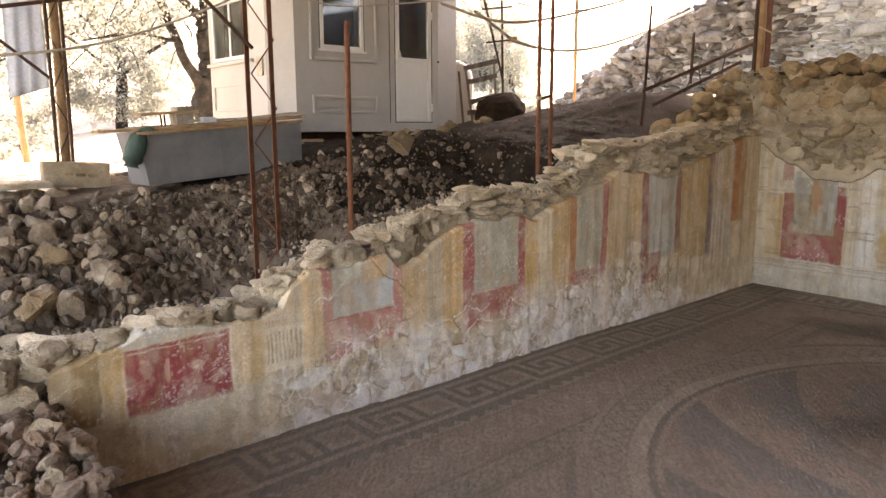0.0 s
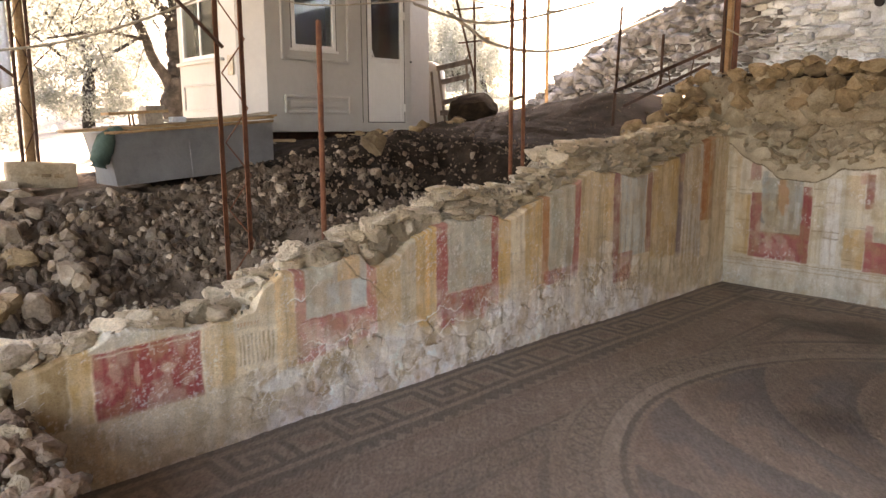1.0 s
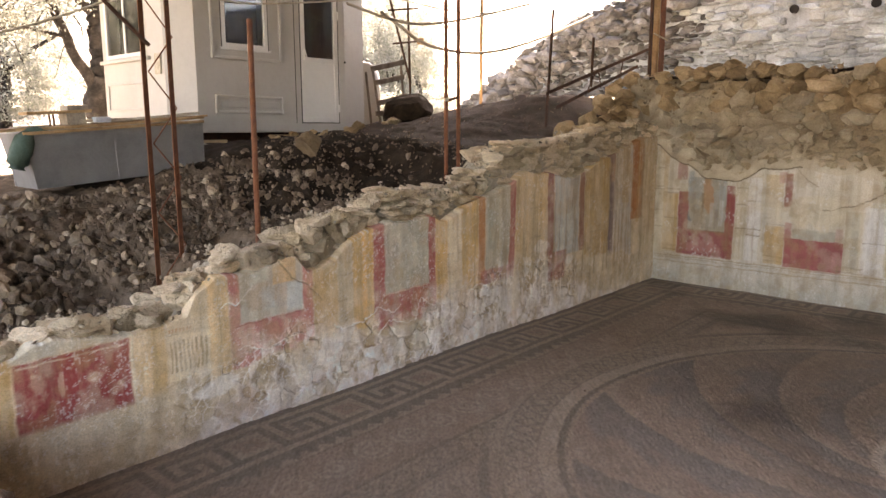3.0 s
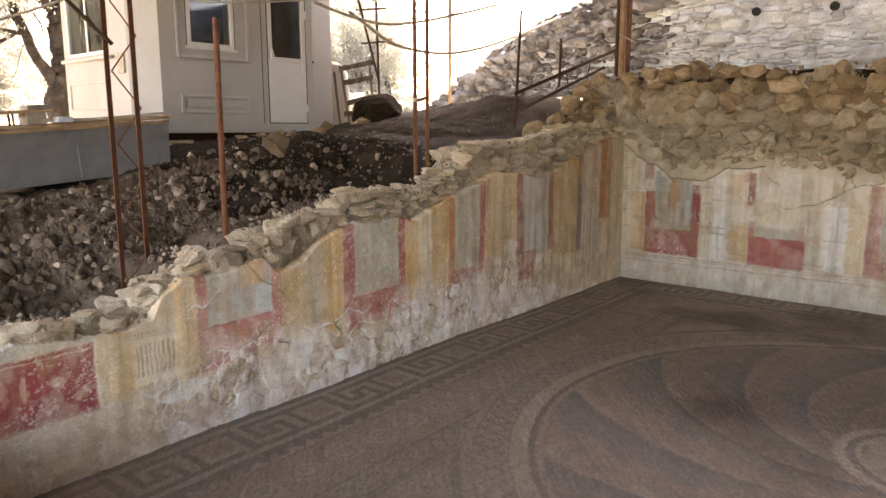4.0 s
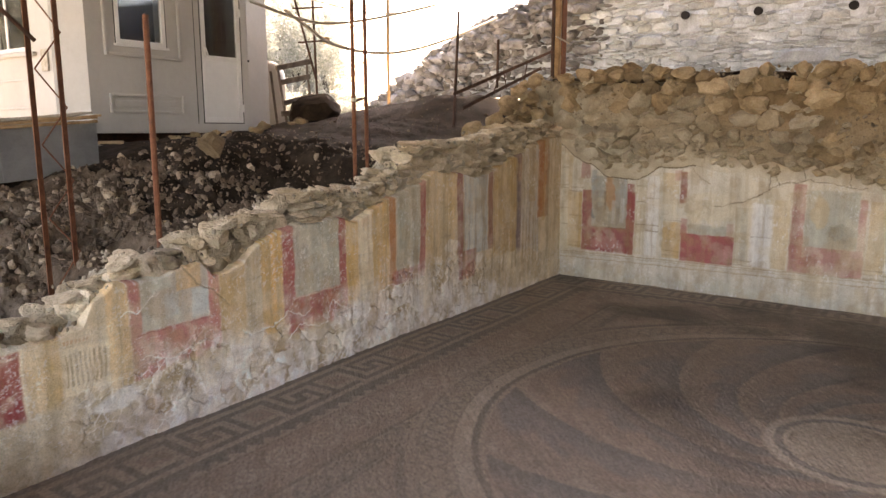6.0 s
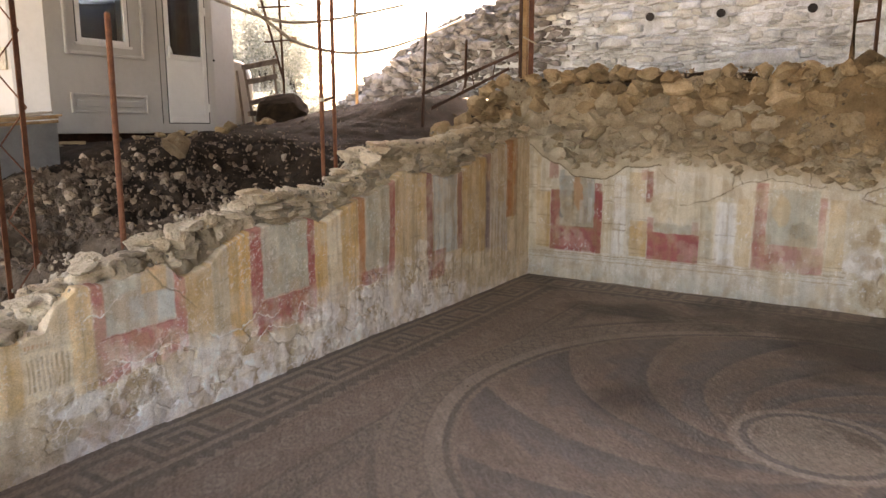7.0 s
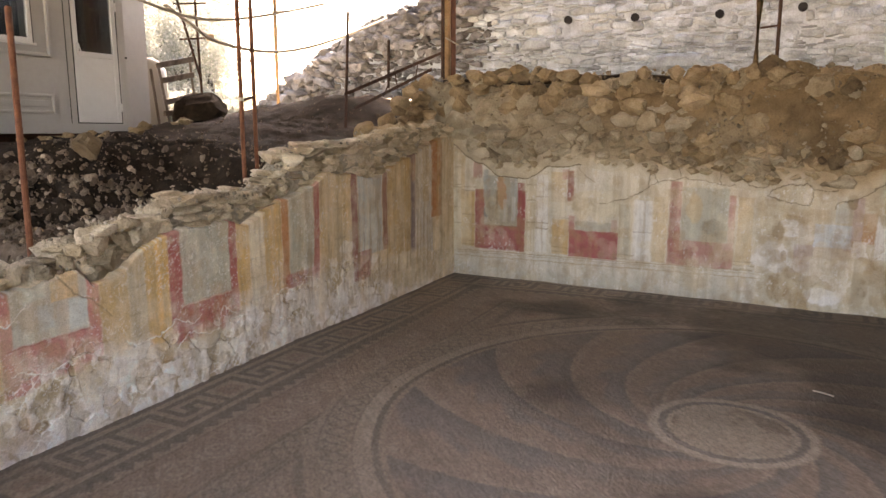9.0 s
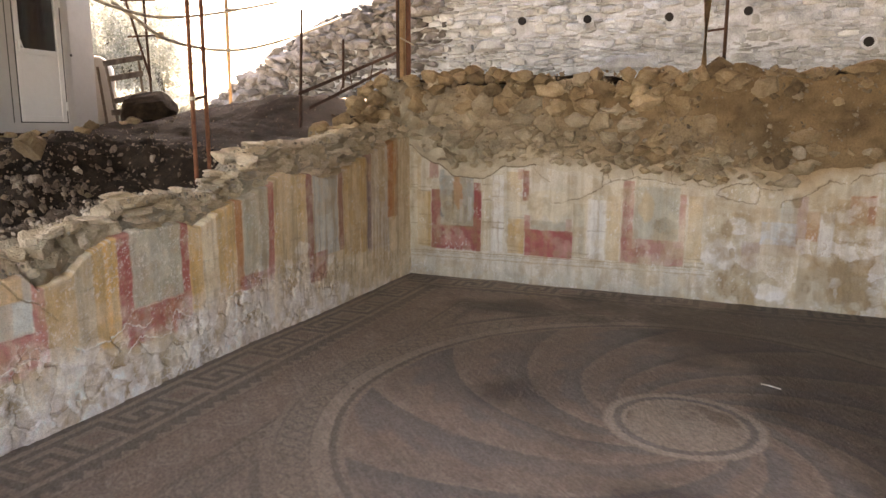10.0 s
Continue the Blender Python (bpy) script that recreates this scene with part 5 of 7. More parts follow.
def plank(a, b, w, t, label, material=M_WOOD, twist=0.0):
    """A board whose axis runs from a to b."""
    a, b = Vector(a), Vector(b)
    n = (b - a).length
    bm = bmesh.new()
    add_box(bm, (0, -w / 2, -t / 2), (n, w / 2, t / 2), 0.004)
    bmesh.ops.subdivide_edges(bm, edges=[e for e in bm.edges if abs(e.verts[0].co.x - e.verts[1].co.x) > n * 0.8], cuts=6)
    for vv in bm.verts:
        vv.co.z += 0.008 * noise.noise(Vector((vv.co.x * 2, a.x, a.y))) - 0.01 * math.sin(vv.co.x / n * math.pi)
        vv.co.y += 0.008 * noise.noise(Vector((vv.co.x * 3, a.y, 3)))
    ob = part("plank", bm, material, None, m=Matrix.Translation(a) @ (b - a).to_track_quat("X", "Z").to_matrix().to_4x4() @ pose(0, 0, 0, twist))
    return tagged(ob, label, "plank", "boards on the trough")


plank((-7.62, 3.34, 2.205), (-5.25, 3.36, 2.345), 0.24, 0.03, "long weathered plank lying on the steel trough")
plank((-7.2, 3.60, 2.235), (-5.2, 3.62, 2.355), 0.22, 0.028, "grey weathered board lying on the steel trough", M_WOOD_GREY)
plank((-6.62, 3.42, 2.305), (-5.22, 3.46, 2.39), 0.14, 0.03, "pale new board on top of other boards", M_CABLE)
plank((-5.9, 3.30, 2.322), (-5.22, 3.26, 2.366), 0.10, 0.022, "short warped brown board on the boards")
stool = thing("wooden_stand", pose(-7.12, 3.45, 2.245, 0, -3, 0), "small rough wooden stand on the boards", "stand")
part("top_board", box((-0.02, -0.12, 0.12), (0.62, 0.12, 0.15), 0.006), M_WOOD, stool)
for x in (0.22, 0.26):
    part("leg", box((x, -0.02, 0), (x + 0.014, 0.005, 0.12), 0.002), M_RUST_DARK, stool)
part("block", box((0.36, -0.1, 0.0), (0.56, 0.1, 0.12), 0.01), M_WOOD_GREY, stool)
part("offcut", box((0.40, -0.08, 0.15), (0.62, 0.08, 0.20), 0.008, pose(0, 0, 0, 0, 0, 6)), M_WOOD_GREY, stool)
bag = thing("plastic_pack", pose(-6.42, 3.33, 2.29), "crumpled clear and white plastic pack on the boards", "pack")
part("wrap", box((-0.08, -0.06, 0), (0.09, 0.06, 0.06), 0.02), M_CLOTH, bag)
sack = thing("green_bag", pose(-7.33, 3.22, 1.84, 4, 14, 0), "dark green cloth bag hanging from the trough's end", "bag")
bm = bmesh.new()
add_path(bm, [(0, 0, 0), (0.0, 0, 0.06), (0.01, 0, 0.18), (0.03, 0.02, 0.30), (0.07, 0.04, 0.38)], [0.085, 0.10, 0.105, 0.095, 0.05], 12)
part("cloth", bm, M_GREEN, sack, smooth=True)
bm = bmesh.new()
add_path(bm, [(0.05, 0.02, 0.36), (0.14, 0.05, 0.41), (0.26, 0.08, 0.42)], [0.06, 0.05, 0.02], 9)
part("strap", bm, M_GREEN, sack, smooth=True)


# ------------------------------------------------------------ posts, lattices and rails
def bar(a, b, r, parent, name="bar", material=M_RUST, seg=6, label=""):
    bm = bmesh.new()
    add_tube(bm, a, b, r, seg=seg)
    return part(name, bm, material, parent, label)


def angle_iron(a, b, w, parent, material=M_RUST, name="upright", turn=0.0):
    """An L-shaped steel section."""
    a, b = Vector(a), Vector(b)
    n = (b - a).length
    bm = bmesh.new()
    add_box(bm, (0, 0, 0), (w, 0.005, n), 0.001)
    add_box(bm, (0, 0.005, 0), (0.005, w, n), 0.001)
    m = Matrix.Translation(a) @ (b - a).to_track_quat("Z", "Y").to_matrix().to_4x4() @ pose(0, 0, 0, 0, 0, turn)
    return part(name, bm, material, parent, m=m)


UP = 6.5      # underside of the roof that the posts carry
lat = thing("lattice_post", pose(-7.18, 0.75, 0.80), "rusty steel lattice post rising from the bank to the roof", "post", "shelter posts")
angle_iron((0, 0, 0), (0.03, 0, UP - 0.8), 0.048, lat, turn=20)
angle_iron((0.22, 0.02, 0), (0.25, 0.02, UP - 0.8), 0.048, lat, turn=20)
z, k = 0.25, 0
while z < UP - 1.2:
    a, b = (0.03, 0.24) if k % 2 == 0 else (0.24, 0.03)
    bar((a, 0.02, z), (b, 0.02, z + 0.27), 0.006, lat, "lacing_bar")
    z, k = z + 0.27, k + 1
bar((0.03, -0.02, 2.06), (-1.25, 0.0, 3.25), 0.016, lat, "brace", M_RUST_DARK, label="slanting brace bar")

rod = thing("steel_pipe_post", pose(-6.30, 0.70, 1.15), "single rusty steel pipe standing upright in the rubble", "post")
bar((0, 0, 0), (0.02, 0, 1.98), 0.024, rod, "pipe", seg=10)
# dark cap in place of the shaded pipe mouth
bar((0.02, 0, 1.98), (0.02, 0, 1.99), 0.012, rod, "bore", M_RUST_DARK, seg=10)

lat2 = thing("lattice_post", pose(-3.92, 0.60, 1.55), "rusty reinforcing-bar lattice post behind the wall", "post", "shelter posts")
for x in (0.0, 0.205):
    bar((x, 0, 0), (x + 0.01, 0, UP - 1.55), 0.022, lat2, "upright", seg=8)
    for i in range(60):
        if i % 2 == 0:
            bar((x + 0.002, 0, 0.6 + i * 0.04), (x + 0.002, 0, 0.606 + i * 0.04), 0.026, lat2, "rib", seg=8)
bar((0, 0, 0.95), (0.205, 0, 1.0), 0.015, lat2, "tie_bar", M_RUST_DARK)
z, k = 1.0, 0
while z < UP - 2.1:
    a, b = (0.0, 0.205) if k % 2 == 0 else (0.205, 0.0)
    bar((a, 0.01, z), (b, 0.01, z + 0.42), 0.005, lat2, "lacing_bar", M_RUST_DARK)
    z, k = z + 0.42, k + 1
tape = bmesh.new()
for zz, rr in ((0.95, 0.03), (0.965, 0.031)):
    add_tube(tape, (0, 0, zz), (0, 0, zz + 0.02), rr, seg=9)
part("tape_wrap", tape, M_CABLE, lat2)

rail = thing("bank_railing", pose(-1.02, 1.2, 2.2), "dark rusty handrail of steel bars climbing the bank", "railing")
angle_iron((0, 0, 0), (0.13, 0, 1.63), 0.045, rail, M_RUST_DARK, "post")
angle_iron((1.24, 0, 0.6), (1.27, 0, 1.34), 0.045, rail, M_RUST_DARK, "post")
angle_iron((-0.07, -0.02, 0.44), (3.1, -0.02, 1.27), 0.05, rail, M_RUST_DARK, "handrail")
angle_iron((0.2, -0.02, 0.25), (2.7, -0.02, 0.96), 0.05, rail, M_RUST_DARK, "lower_rail")
for a, b in ((1.05, 1.3), (1.5, 1.42), (2.1, 2.2)):
    bar((a, 0, 0.26 * a + 0.2), (b, 0, 0.26 * b + 0.46), 0.010, rail, "strut", M_RUST_DARK)

cp = thing("corner_post", pose(0.84, 0.5, 2.95), "stout rusty steel corner post with timber core", "post", "shelter posts")
part("timber", box((-0.045, -0.05, 0), (0.045, 0.05, UP - 2.95), 0.006), M_WOOD, cp)
angle_iron((-0.2, -0.06, 0), (-0.19, -0.06, UP - 2.95), 0.06, cp, M_RUST_DARK)
part("plate", box((0.05, -0.07, 0), (0.2, -0.05, UP - 2.95), 0.003), M_RUST, cp)
bar((-0.22, -0.09, 0.62), (0.24, -0.09, 0.56), 0.014, cp, "tie", M_CABLE, label="pale rope tied round the post")
angle_iron((0.2, 0.03, 0), (0.21, 0.03, UP - 2.95), 0.05, cp, M_RUST_DARK)

# pair of posts on the earth mound
s0 = Vector((4.1 * BD[0] - 0.25 * BN[0], 4.1 * BD[1] - 0.25 * BN[1], 2.8))
tp = thing("timber_post", Matrix.Translation(s0), "round timber post tied to a rusty bar by a rung", "post", "shelter posts")
bm = bmesh.new()
add_path(bm, [(0, 0, 0), (0.0, 0.0, 1.0), (0, -0.03, 2.2), (0, -0.04, UP - 2.8)], [0.052, 0.048, 0.045, 0.045], 10)
part("pole", bm, M_WOOD, tp, smooth=True)
bx = Vector((0.235 * BD[0], 0.235 * BD[1], 0))
bar(bx + Vector((0, 0, 0.2)), bx * 0.95 + Vector((0, 0, UP - 2.8)), 0.022, tp, "steel_bar", M_RUST_DARK, 8)
bar((0, -0.02, 0.62), bx + Vector((0, 0, 0.64)), 0.014, tp, "rung", M_RUST_DARK)
bar((0, -0.02, 2.0), bx + Vector((0, 0, 2.0)), 0.014, tp, "rung", M_RUST_DARK)

# lattice with a timber post beyond the trough, on its stone block
blk = thing("stone_block", pose(-7.52, 4.55, 1.70, 0, 4, -6), "squared pale stone block with carved lines at the bank's edge", "stone block")
bm = box((-0.36, -0.16, -0.14), (0.34, 0.16, 0.15), 0.025)
bmesh.ops.subdivide_edges(bm, edges=bm.edges[:], cuts=2, use_grid_fill=True)
for vv in bm.verts:
    vv.co += Vector((noise.noise(vv.co * 6), noise.noise(vv.co * 6 + Vector((5, 0, 0))), noise.noise(vv.co * 6 + Vector((0, 7, 0))))) * 0.018
part("block", bm, M_STONE, blk)
for i in range(3):
    part("carved_line", box((-0.16 + 0.13 * i, -0.172, 0.0 - 0.01 * i), (-0.06 + 0.13 * i, -0.158, 0.025), 0.004), M_STONE_EARTHY, blk)
lat3 = thing("lattice_post", pose(-7.71, 4.5, 1.84), "rusty bar lattice with a timber post on a stone block", "post", "shelter posts")
for x in (0.0, 0.16):
    bar((x, 0, 0), (x + 0.06, 0, UP - 1.84), 0.020, lat3, "upright", M_RUST_DARK, 8)
bm = bmesh.new()
add_path(bm, [(0.10, 0.06, 0), (0.12, 0.06, 1.2), (0.14, 0.06, UP - 1.84)], [0.052, 0.048, 0.045], 10)
part("timber", bm, M_WOOD, lat3, smooth=True)
z, k = 0.05, 0
while z < UP - 2.5:
    a, b = (0.0, 0.17) if k % 2 == 0 else (0.17, 0.0)
    bar((a, 0, z), (b, 0, z + 0.36), 0.006, lat3, "lacing_bar", M_RUST_DARK)
    z, k = z + 0.36, k + 1
bar((-0.48, 0, 1.36), (0.03, 0, 0.93), 0.018, lat3, "brace", M_RUST_DARK)
bar((-1.2, 0.02, 1.52), (0.42, 0.02, 1.86), 0.022, lat3, "cross_bar", M_RUST_DARK)
pole = thing("timber_pole", pose(-6.95, 9.9, 1.2), "thin orange-brown timber pole standing beyond the shelter", "pole")
bm = bmesh.new()
add_path(bm, [(0.04, 0, 0), (0, 0, 0.9), (-0.04, 0, 2.2), (-0.06, 0, 4.6)], [0.065, 0.06, 0.055, 0.05], 9)
part("pole", bm, M_WOOD, pole, smooth=True)
# hung sheet
us_, vs_ = np.meshgrid(np.linspace(0, 1, 26), np.linspace(0, 1, 22))
fold = 0.025 * np.sin(us_ * 17 + vs_ * 1.5) * (0.4 + 0.6 * vs_)
SX = -8.02 + us_ * (0.36 + 0.05 * vs_) - 0.04 * vs_
SZ = 4.6 - vs_ * (2.02 - 0.12 * us_)
me = grid_mesh("hanging_sheet", np.stack([SX, 4.82 + fold, SZ], -1), M_CLOTH)
sheet = tagged(new("hanging_sheet", me), "pale blue-grey cloth sheet hanging in folds from a bar", "sheet")
sol = sheet.modifiers.new("thickness", "SOLIDIFY")
sol.thickness = 0.004
# flat slab on stones
slab_ob = thing("stone_slab", pose(-8.35, 4.4, 1.60, 0, 1, 4), "flat pale stone slab lying at the bank's edge", "slab")
part("slab", box((-0.55, -0.25, 0), (0.48, 0.25, 0.07), 0.015), M_STONE, slab_ob)
stick = thing("white_stick", pose(-7.9, 2.6, gz_at(-7.8, 2.6) + 0.03, 0, 2, -3), "thin white plastic rod lying on the earth", "rod")
bm = bmesh.new()
add_path(bm, [(0, 0, 0), (0.15, 0, -0.01), (0.36, 0, 0.01)], [0.009, 0.009, 0.009], 7)
part("rod", bm, M_PVC, stick)

# ------------------------------------------------------------ beyond the cabin
bench = thing("broken_bench", pose(-0.98, 4.9, gz_at(-0.5, 4.9) - 0.02, 0, 0, 6), "broken grey wooden bench leaning on its frame", "bench")
gzb = gz_at(-0.5, 4.9)
for a, b in (((0.0, 0, 0.95), (0.95, 0.02, 1.13)), ((0.12, 0, 0.72), (0.93, 0.02, 0.86)), ((0.15, 0, 0.36), (1.0, 0.02, 0.52)), ((0.1, 0, 0.18), (1.0, 0, 0.24))):
    aa, bb = Vector(a), Vector(b)
    bm = box((0, -0.02, -0.04), ((bb - aa).length, 0.02, 0.05), 0.008)
    part("slat", bm, M_BENCH, bench, m=Matrix.Translation(aa) @ (bb - aa).to_track_quat("X", "Z").to_matrix().to_4x4())
for a, b in (((0.06, 0.03, 1.0), (0.26, 0.03, 0.0)), ((0.86, 0.03, 1.12), (0.98, 0.03, 0.0)), ((-0.08, 0.06, 0.9), (0.2, 0.2, 0.0))):
    bar(a, b, 0.022, bench, "leg", M_BENCH)
tank = thing("water_tank", pose(-0.32, 5.95, gz_at(-0.3, 5.95), 0, 0, 0), "white rounded water tank standing behind the cabin", "tank")
bm = bmesh.new()
add_path(bm, [(0, 0, 0), (0, 0, 0.8), (0, 0, 1.0), (0, 0, 1.14), (0, 0, 1.21), (0, 0, 1.24)], [0.40, 0.40, 0.385, 0.31, 0.20, 0.05], 24)
part("shell", bm, M_CABIN, tank, smooth=True)
sc = thing("steel_ladder_frame", pose(-0.2, 5.2, gz_at(0.1, 5.2)), "rusty steel frame of leaning and upright bars", "frame")
gl = gz_at(0.1, 5.2)
bar((-0.15, 0, 4.9 - gl), (0.52, 0, 3.0 - gl), 0.022, sc, "leaning_bar", M_RUST_DARK)
bar((0.42, 0, 6.4 - gl), (0.52, 0, 0), 0.022, sc, "upright", M_RUST_DARK)
bar((-0.05, 0, 4.28 - gl), (0.74, 0, 4.40 - gl), 0.016, sc, "rung", M_RUST_DARK)
bar((0.06, 0, 3.70 - gl), (0.80, 0, 3.80 - gl), 0.016, sc, "rung", M_RUST_DARK)
part("end_block", box((0.74, -0.04, 3.74 - gl), (0.86, 0.04, 3.86 - gl), 0.01), M_WOOD, sc)
pole2 = thing("timber_pole", pose(4.13, 6.5, gz_at(4.13, 6.5) - 0.05), "thin pale timber pole standing in the open", "pole")
bm = bmesh.new()
add_path(bm, [(0, 0, 0), (0, 0, 1.5), (0.02, 0, 3.6)], [0.05, 0.048, 0.045], 9)
part("pole", bm, M_WOOD, pole2, smooth=True)


def hung_cable(pts, r, label, material=M_CABLE):
    cu = bpy.data.curves.new("cable", "CURVE")
    cu.dimensions, cu.bevel_depth, cu.bevel_resolution = "3D", r, 2
    sp = cu.splines.new("NURBS")
    sp.points.add(len(pts) - 1)
    for q, p in zip(sp.points, pts):
        q.co = (*p, 1)
    sp.use_endpoint_u, sp.order_u, sp.resolution_u = True, 3, 10
    cu.materials.append(material)
    return tagged(new("cable", cu), label, "cable", "hung cables")


hung_cable([(-9.6, 3.9, 2.84), (-8.27, 4.0, 2.96), (-7.15, 4.0, 3.16), (-5.68, 4.0, 3.77), (-4.9, 4.0, 4.2)], 0.014, "pale rope sagging from the cabin to the posts")
hung_cable([(-5.5, 4.0, 4.0), (-4.6, 4.0, 3.84), (-4.0, 4.0, 3.84), (-3.0, 4.0, 3.98), (-1.6, 4.0, 4.2)], 0.012, "pale cable sagging across the cabin's front")
hung_cable([(-1.5, 4.1, 4.02), (-1.08, 4.0, 3.78), (-0.6, 4.0, 3.55), (0.67, 4.0, 3.48), (1.9, 4.0, 3.66), (3.56, 4.0, 4.12), (5.0, 4.0, 4.6)], 0.028, "twisted pale cable sagging over the bank")
hung_cable([(-2.3, 4.0, 4.05), (-1.5, 4.0, 3.90), (-0.6, 4.0, 3.87), (0.97, 4.0, 4.18), (2.53, 4.0, 4.58)], 0.024, "pale cable hung above the bank")
hung_cable([(-1.9, 4.0, 4.3), (-0.5, 4.0, 4.18), (1.2, 4.0, 4.2), (2.6, 4.0, 4.6)], 0.012, "thin cable hung above the bank")


# ------------------------------------------------------------ trees and bushes
def leaf_crown(name, centre, spread, clumps, leaves, size, seed, parent, limbs=()):
    """Crown of small leaves in uneven clumps with gaps."""
    rng = np.random.default_rng(seed)
    c = rng.normal(0, 1, (clumps, 3))
    c /= np.linalg.norm(c, axis=1, keepdims=True)
    c = np.array(centre) + c * np.array(spread) * rng.uniform(0.25, 1.0, (clumps, 1)) ** 0.6
    which = rng.integers(0, clumps, leaves)
    p = c[which] + rng.normal(0, 1, (leaves, 3)) * np.array(spread) * 0.13 * rng.uniform(0.4, 1.4, (leaves, 1))
    p[:, 2] -= np.abs(rng.normal(0, 0.10, leaves)) * spread[2]
    d = rng.normal(0, 1, (leaves, 3)) + np.array((0, 0, -0.5))
    d /= np.linalg.norm(d, axis=1, keepdims=True)
    s = np.cross(d, rng.normal(0, 1, (leaves, 3)))
    s /= np.linalg.norm(s, axis=1, keepdims=True)
    ln = (size * rng.uniform(0.6, 1.4, leaves))[:, None]
    w = ln * 0.24
    V = np.stack([p, p + d * ln * 0.5 + s * w, p + d * ln, p + d * ln * 0.5 - s * w], 1).reshape(-1, 1, 3)
    P = V.reshape(leaves, 4, 3)
    me = bpy.data.meshes.new(name)
    me.vertices.add(leaves * 4)
    me.vertices.foreach_set("co", P.astype(np.float32).ravel())
    me.loops.add(leaves * 4)
    me.loops.foreach_set("vertex_index", np.arange(leaves * 4, dtype=np.int32))
    me.polygons.add(leaves)
    me.polygons.foreach_set("loop_start", np.arange(0, leaves * 4, 4, dtype=np.int32))
    me.update(calc_edges=True)
    me.materials.append(M_LEAF)
    return ob_of(name, me, parent)


def limb(parent, pts, radii, seg=8, name="limb"):
    bm = bmesh.new()
    fine, rad = [], []
    for i in range(len(pts) - 1):
        for k in range(4):
            t = k / 4
            p = Vector(pts[i]).lerp(Vector(pts[i + 1]), t)
            w = radii[i] * (1 - t) + radii[i + 1] * t
            fine.append(p + Vector((noise.noise(p * 2.3), noise.noise(p * 2.3 + Vector((9, 0, 0))), 0)) * w * 0.7)
            rad.append(w * (1 + 0.22 * noise.noise(p * 4.1)))
    fine.append(Vector(pts[-1]))
    rad.append(radii[-1])
    add_path(bm, fine, rad, seg)
    for vv in bm.verts:
        vv.co += Vector((noise.noise(vv.co * 7), noise.noise(vv.co * 7 + Vector((3, 1, 0))), 0)) * 0.18 * rad[0] * 0.6
    return part(name, bm, M_BARK, parent, smooth=True)


tx, ty = -3.45, 9.1
olive = thing("olive_tree", pose(tx, ty, gz_at(tx, ty) - 0.05), "old olive tree with a gnarled hollow trunk", "tree", "trees by the shelter")
limb(olive, [(0.15, 0, 0), (0.02, 0, 0.6), (-0.22, 0, 1.2), (-0.32, 0, 1.7)], [0.42, 0.35, 0.29, 0.24], 14, "trunk")
limb(olive, [(-0.18, 0.1, 0), (-0.36, 0.1, 0.5), (-0.5, 0, 0.9), (-0.42, 0, 1.3)], [0.30, 0.25, 0.19, 0.15], 12, "trunk")
limb(olive, [(-0.30, 0, 1.6), (-0.42, 0, 2.1), (-0.36, 0, 2.6)], [0.22, 0.15, 0.12])
limb(olive, [(-0.22, 0, 1.5), (0.15, 0, 1.9), (0.22, 0.05, 2.3)], [0.20, 0.14, 0.07])
limb(olive, [(-0.40, 0, 2.2), (-0.9, 0.1, 2.7), (-1.8, 0.2, 3.4)], [0.10, 0.07, 0.04])
limb(olive, [(-0.36, 0, 2.5), (0.2, 0.2, 3.2), (0.9, 0.3, 4.0)], [0.10, 0.07, 0.04])
limb(olive, [(-0.55, 0, 0.9), (-0.9, 0.1, 1.8), (-1.35, 0.1, 3.0), (-1.7, 0, 4.4)], [0.10, 0.085, 0.07, 0.04])
limb(olive, [(-0.9, 0.1, 1.8), (-1.7, 0, 1.9), (-2.6, 0, 1.7)], [0.04, 0.03, 0.015])
leaf_crown("crown", (-1.9, 0.2, 3.2), (2.3, 1.6, 1.5), 60, 12000, 0.065, 5, olive)
leaf_crown("twig_leaves", (-2.6, -0.2, 1.9), (1.3, 0.9, 0.7), 26, 3600, 0.06, 6, olive)
rng = random.Random(12)
for i in range(26):
    a = Vector((rng.uniform(-3.6, -0.6), rng.uniform(-0.5, 0.6), rng.uniform(1.6, 3.4)))
    limb(olive, [a, a + Vector((rng.uniform(-0.4, 0.2), 0, -rng.uniform(0.1, 0.4))), a + Vector((rng.uniform(-0.6, 0.2), 0, -rng.uniform(0.4, 0.9)))], [0.014, 0.010, 0.005], 5, "twig")


def plain_tree(x, y, h, seed, leaves=24000, size=0.075, low=0.15):
    t = thing("broad_tree", pose(x, y, gz_at(x, y) - 0.1), "sunlit pale green tree standing behind the excavation", "tree", "trees by the shelter")
    r = random.Random(seed)
    limb(t, [(0, 0, 0), (0.1, 0, h * 0.25), (r.uniform(-0.3, 0.3), 0.1, h * 0.5), (r.uniform(-0.5, 0.5), 0, h * 0.8)], [0.03 * h, 0.026 * h, 0.02 * h, 0.008 * h], 9, "trunk")
    for i in range(6):
        a = r.uniform(0, math.tau)
        z0 = h * r.uniform(0.22, 0.55)
        limb(t, [(0.05, 0, z0), (math.cos(a) * h * 0.14, math.sin(a) * h * 0.14, z0 + h * 0.12), (math.cos(a) * h * 0.28, math.sin(a) * h * 0.28, z0 + h * 0.2)],
             [0.013 * h, 0.009 * h, 0.004 * h], 6)
    leaf_crown("crown", (0, 0, h * (0.5 + low)), (h * 0.36, h * 0.36, h * 0.42), 46, leaves, size, seed, t)
    leaf_crown("crown_skirt", (0, 0, h * 0.22), (h * 0.34, h * 0.34, h * 0.16), 30, leaves // 2, size, seed + 1, t)


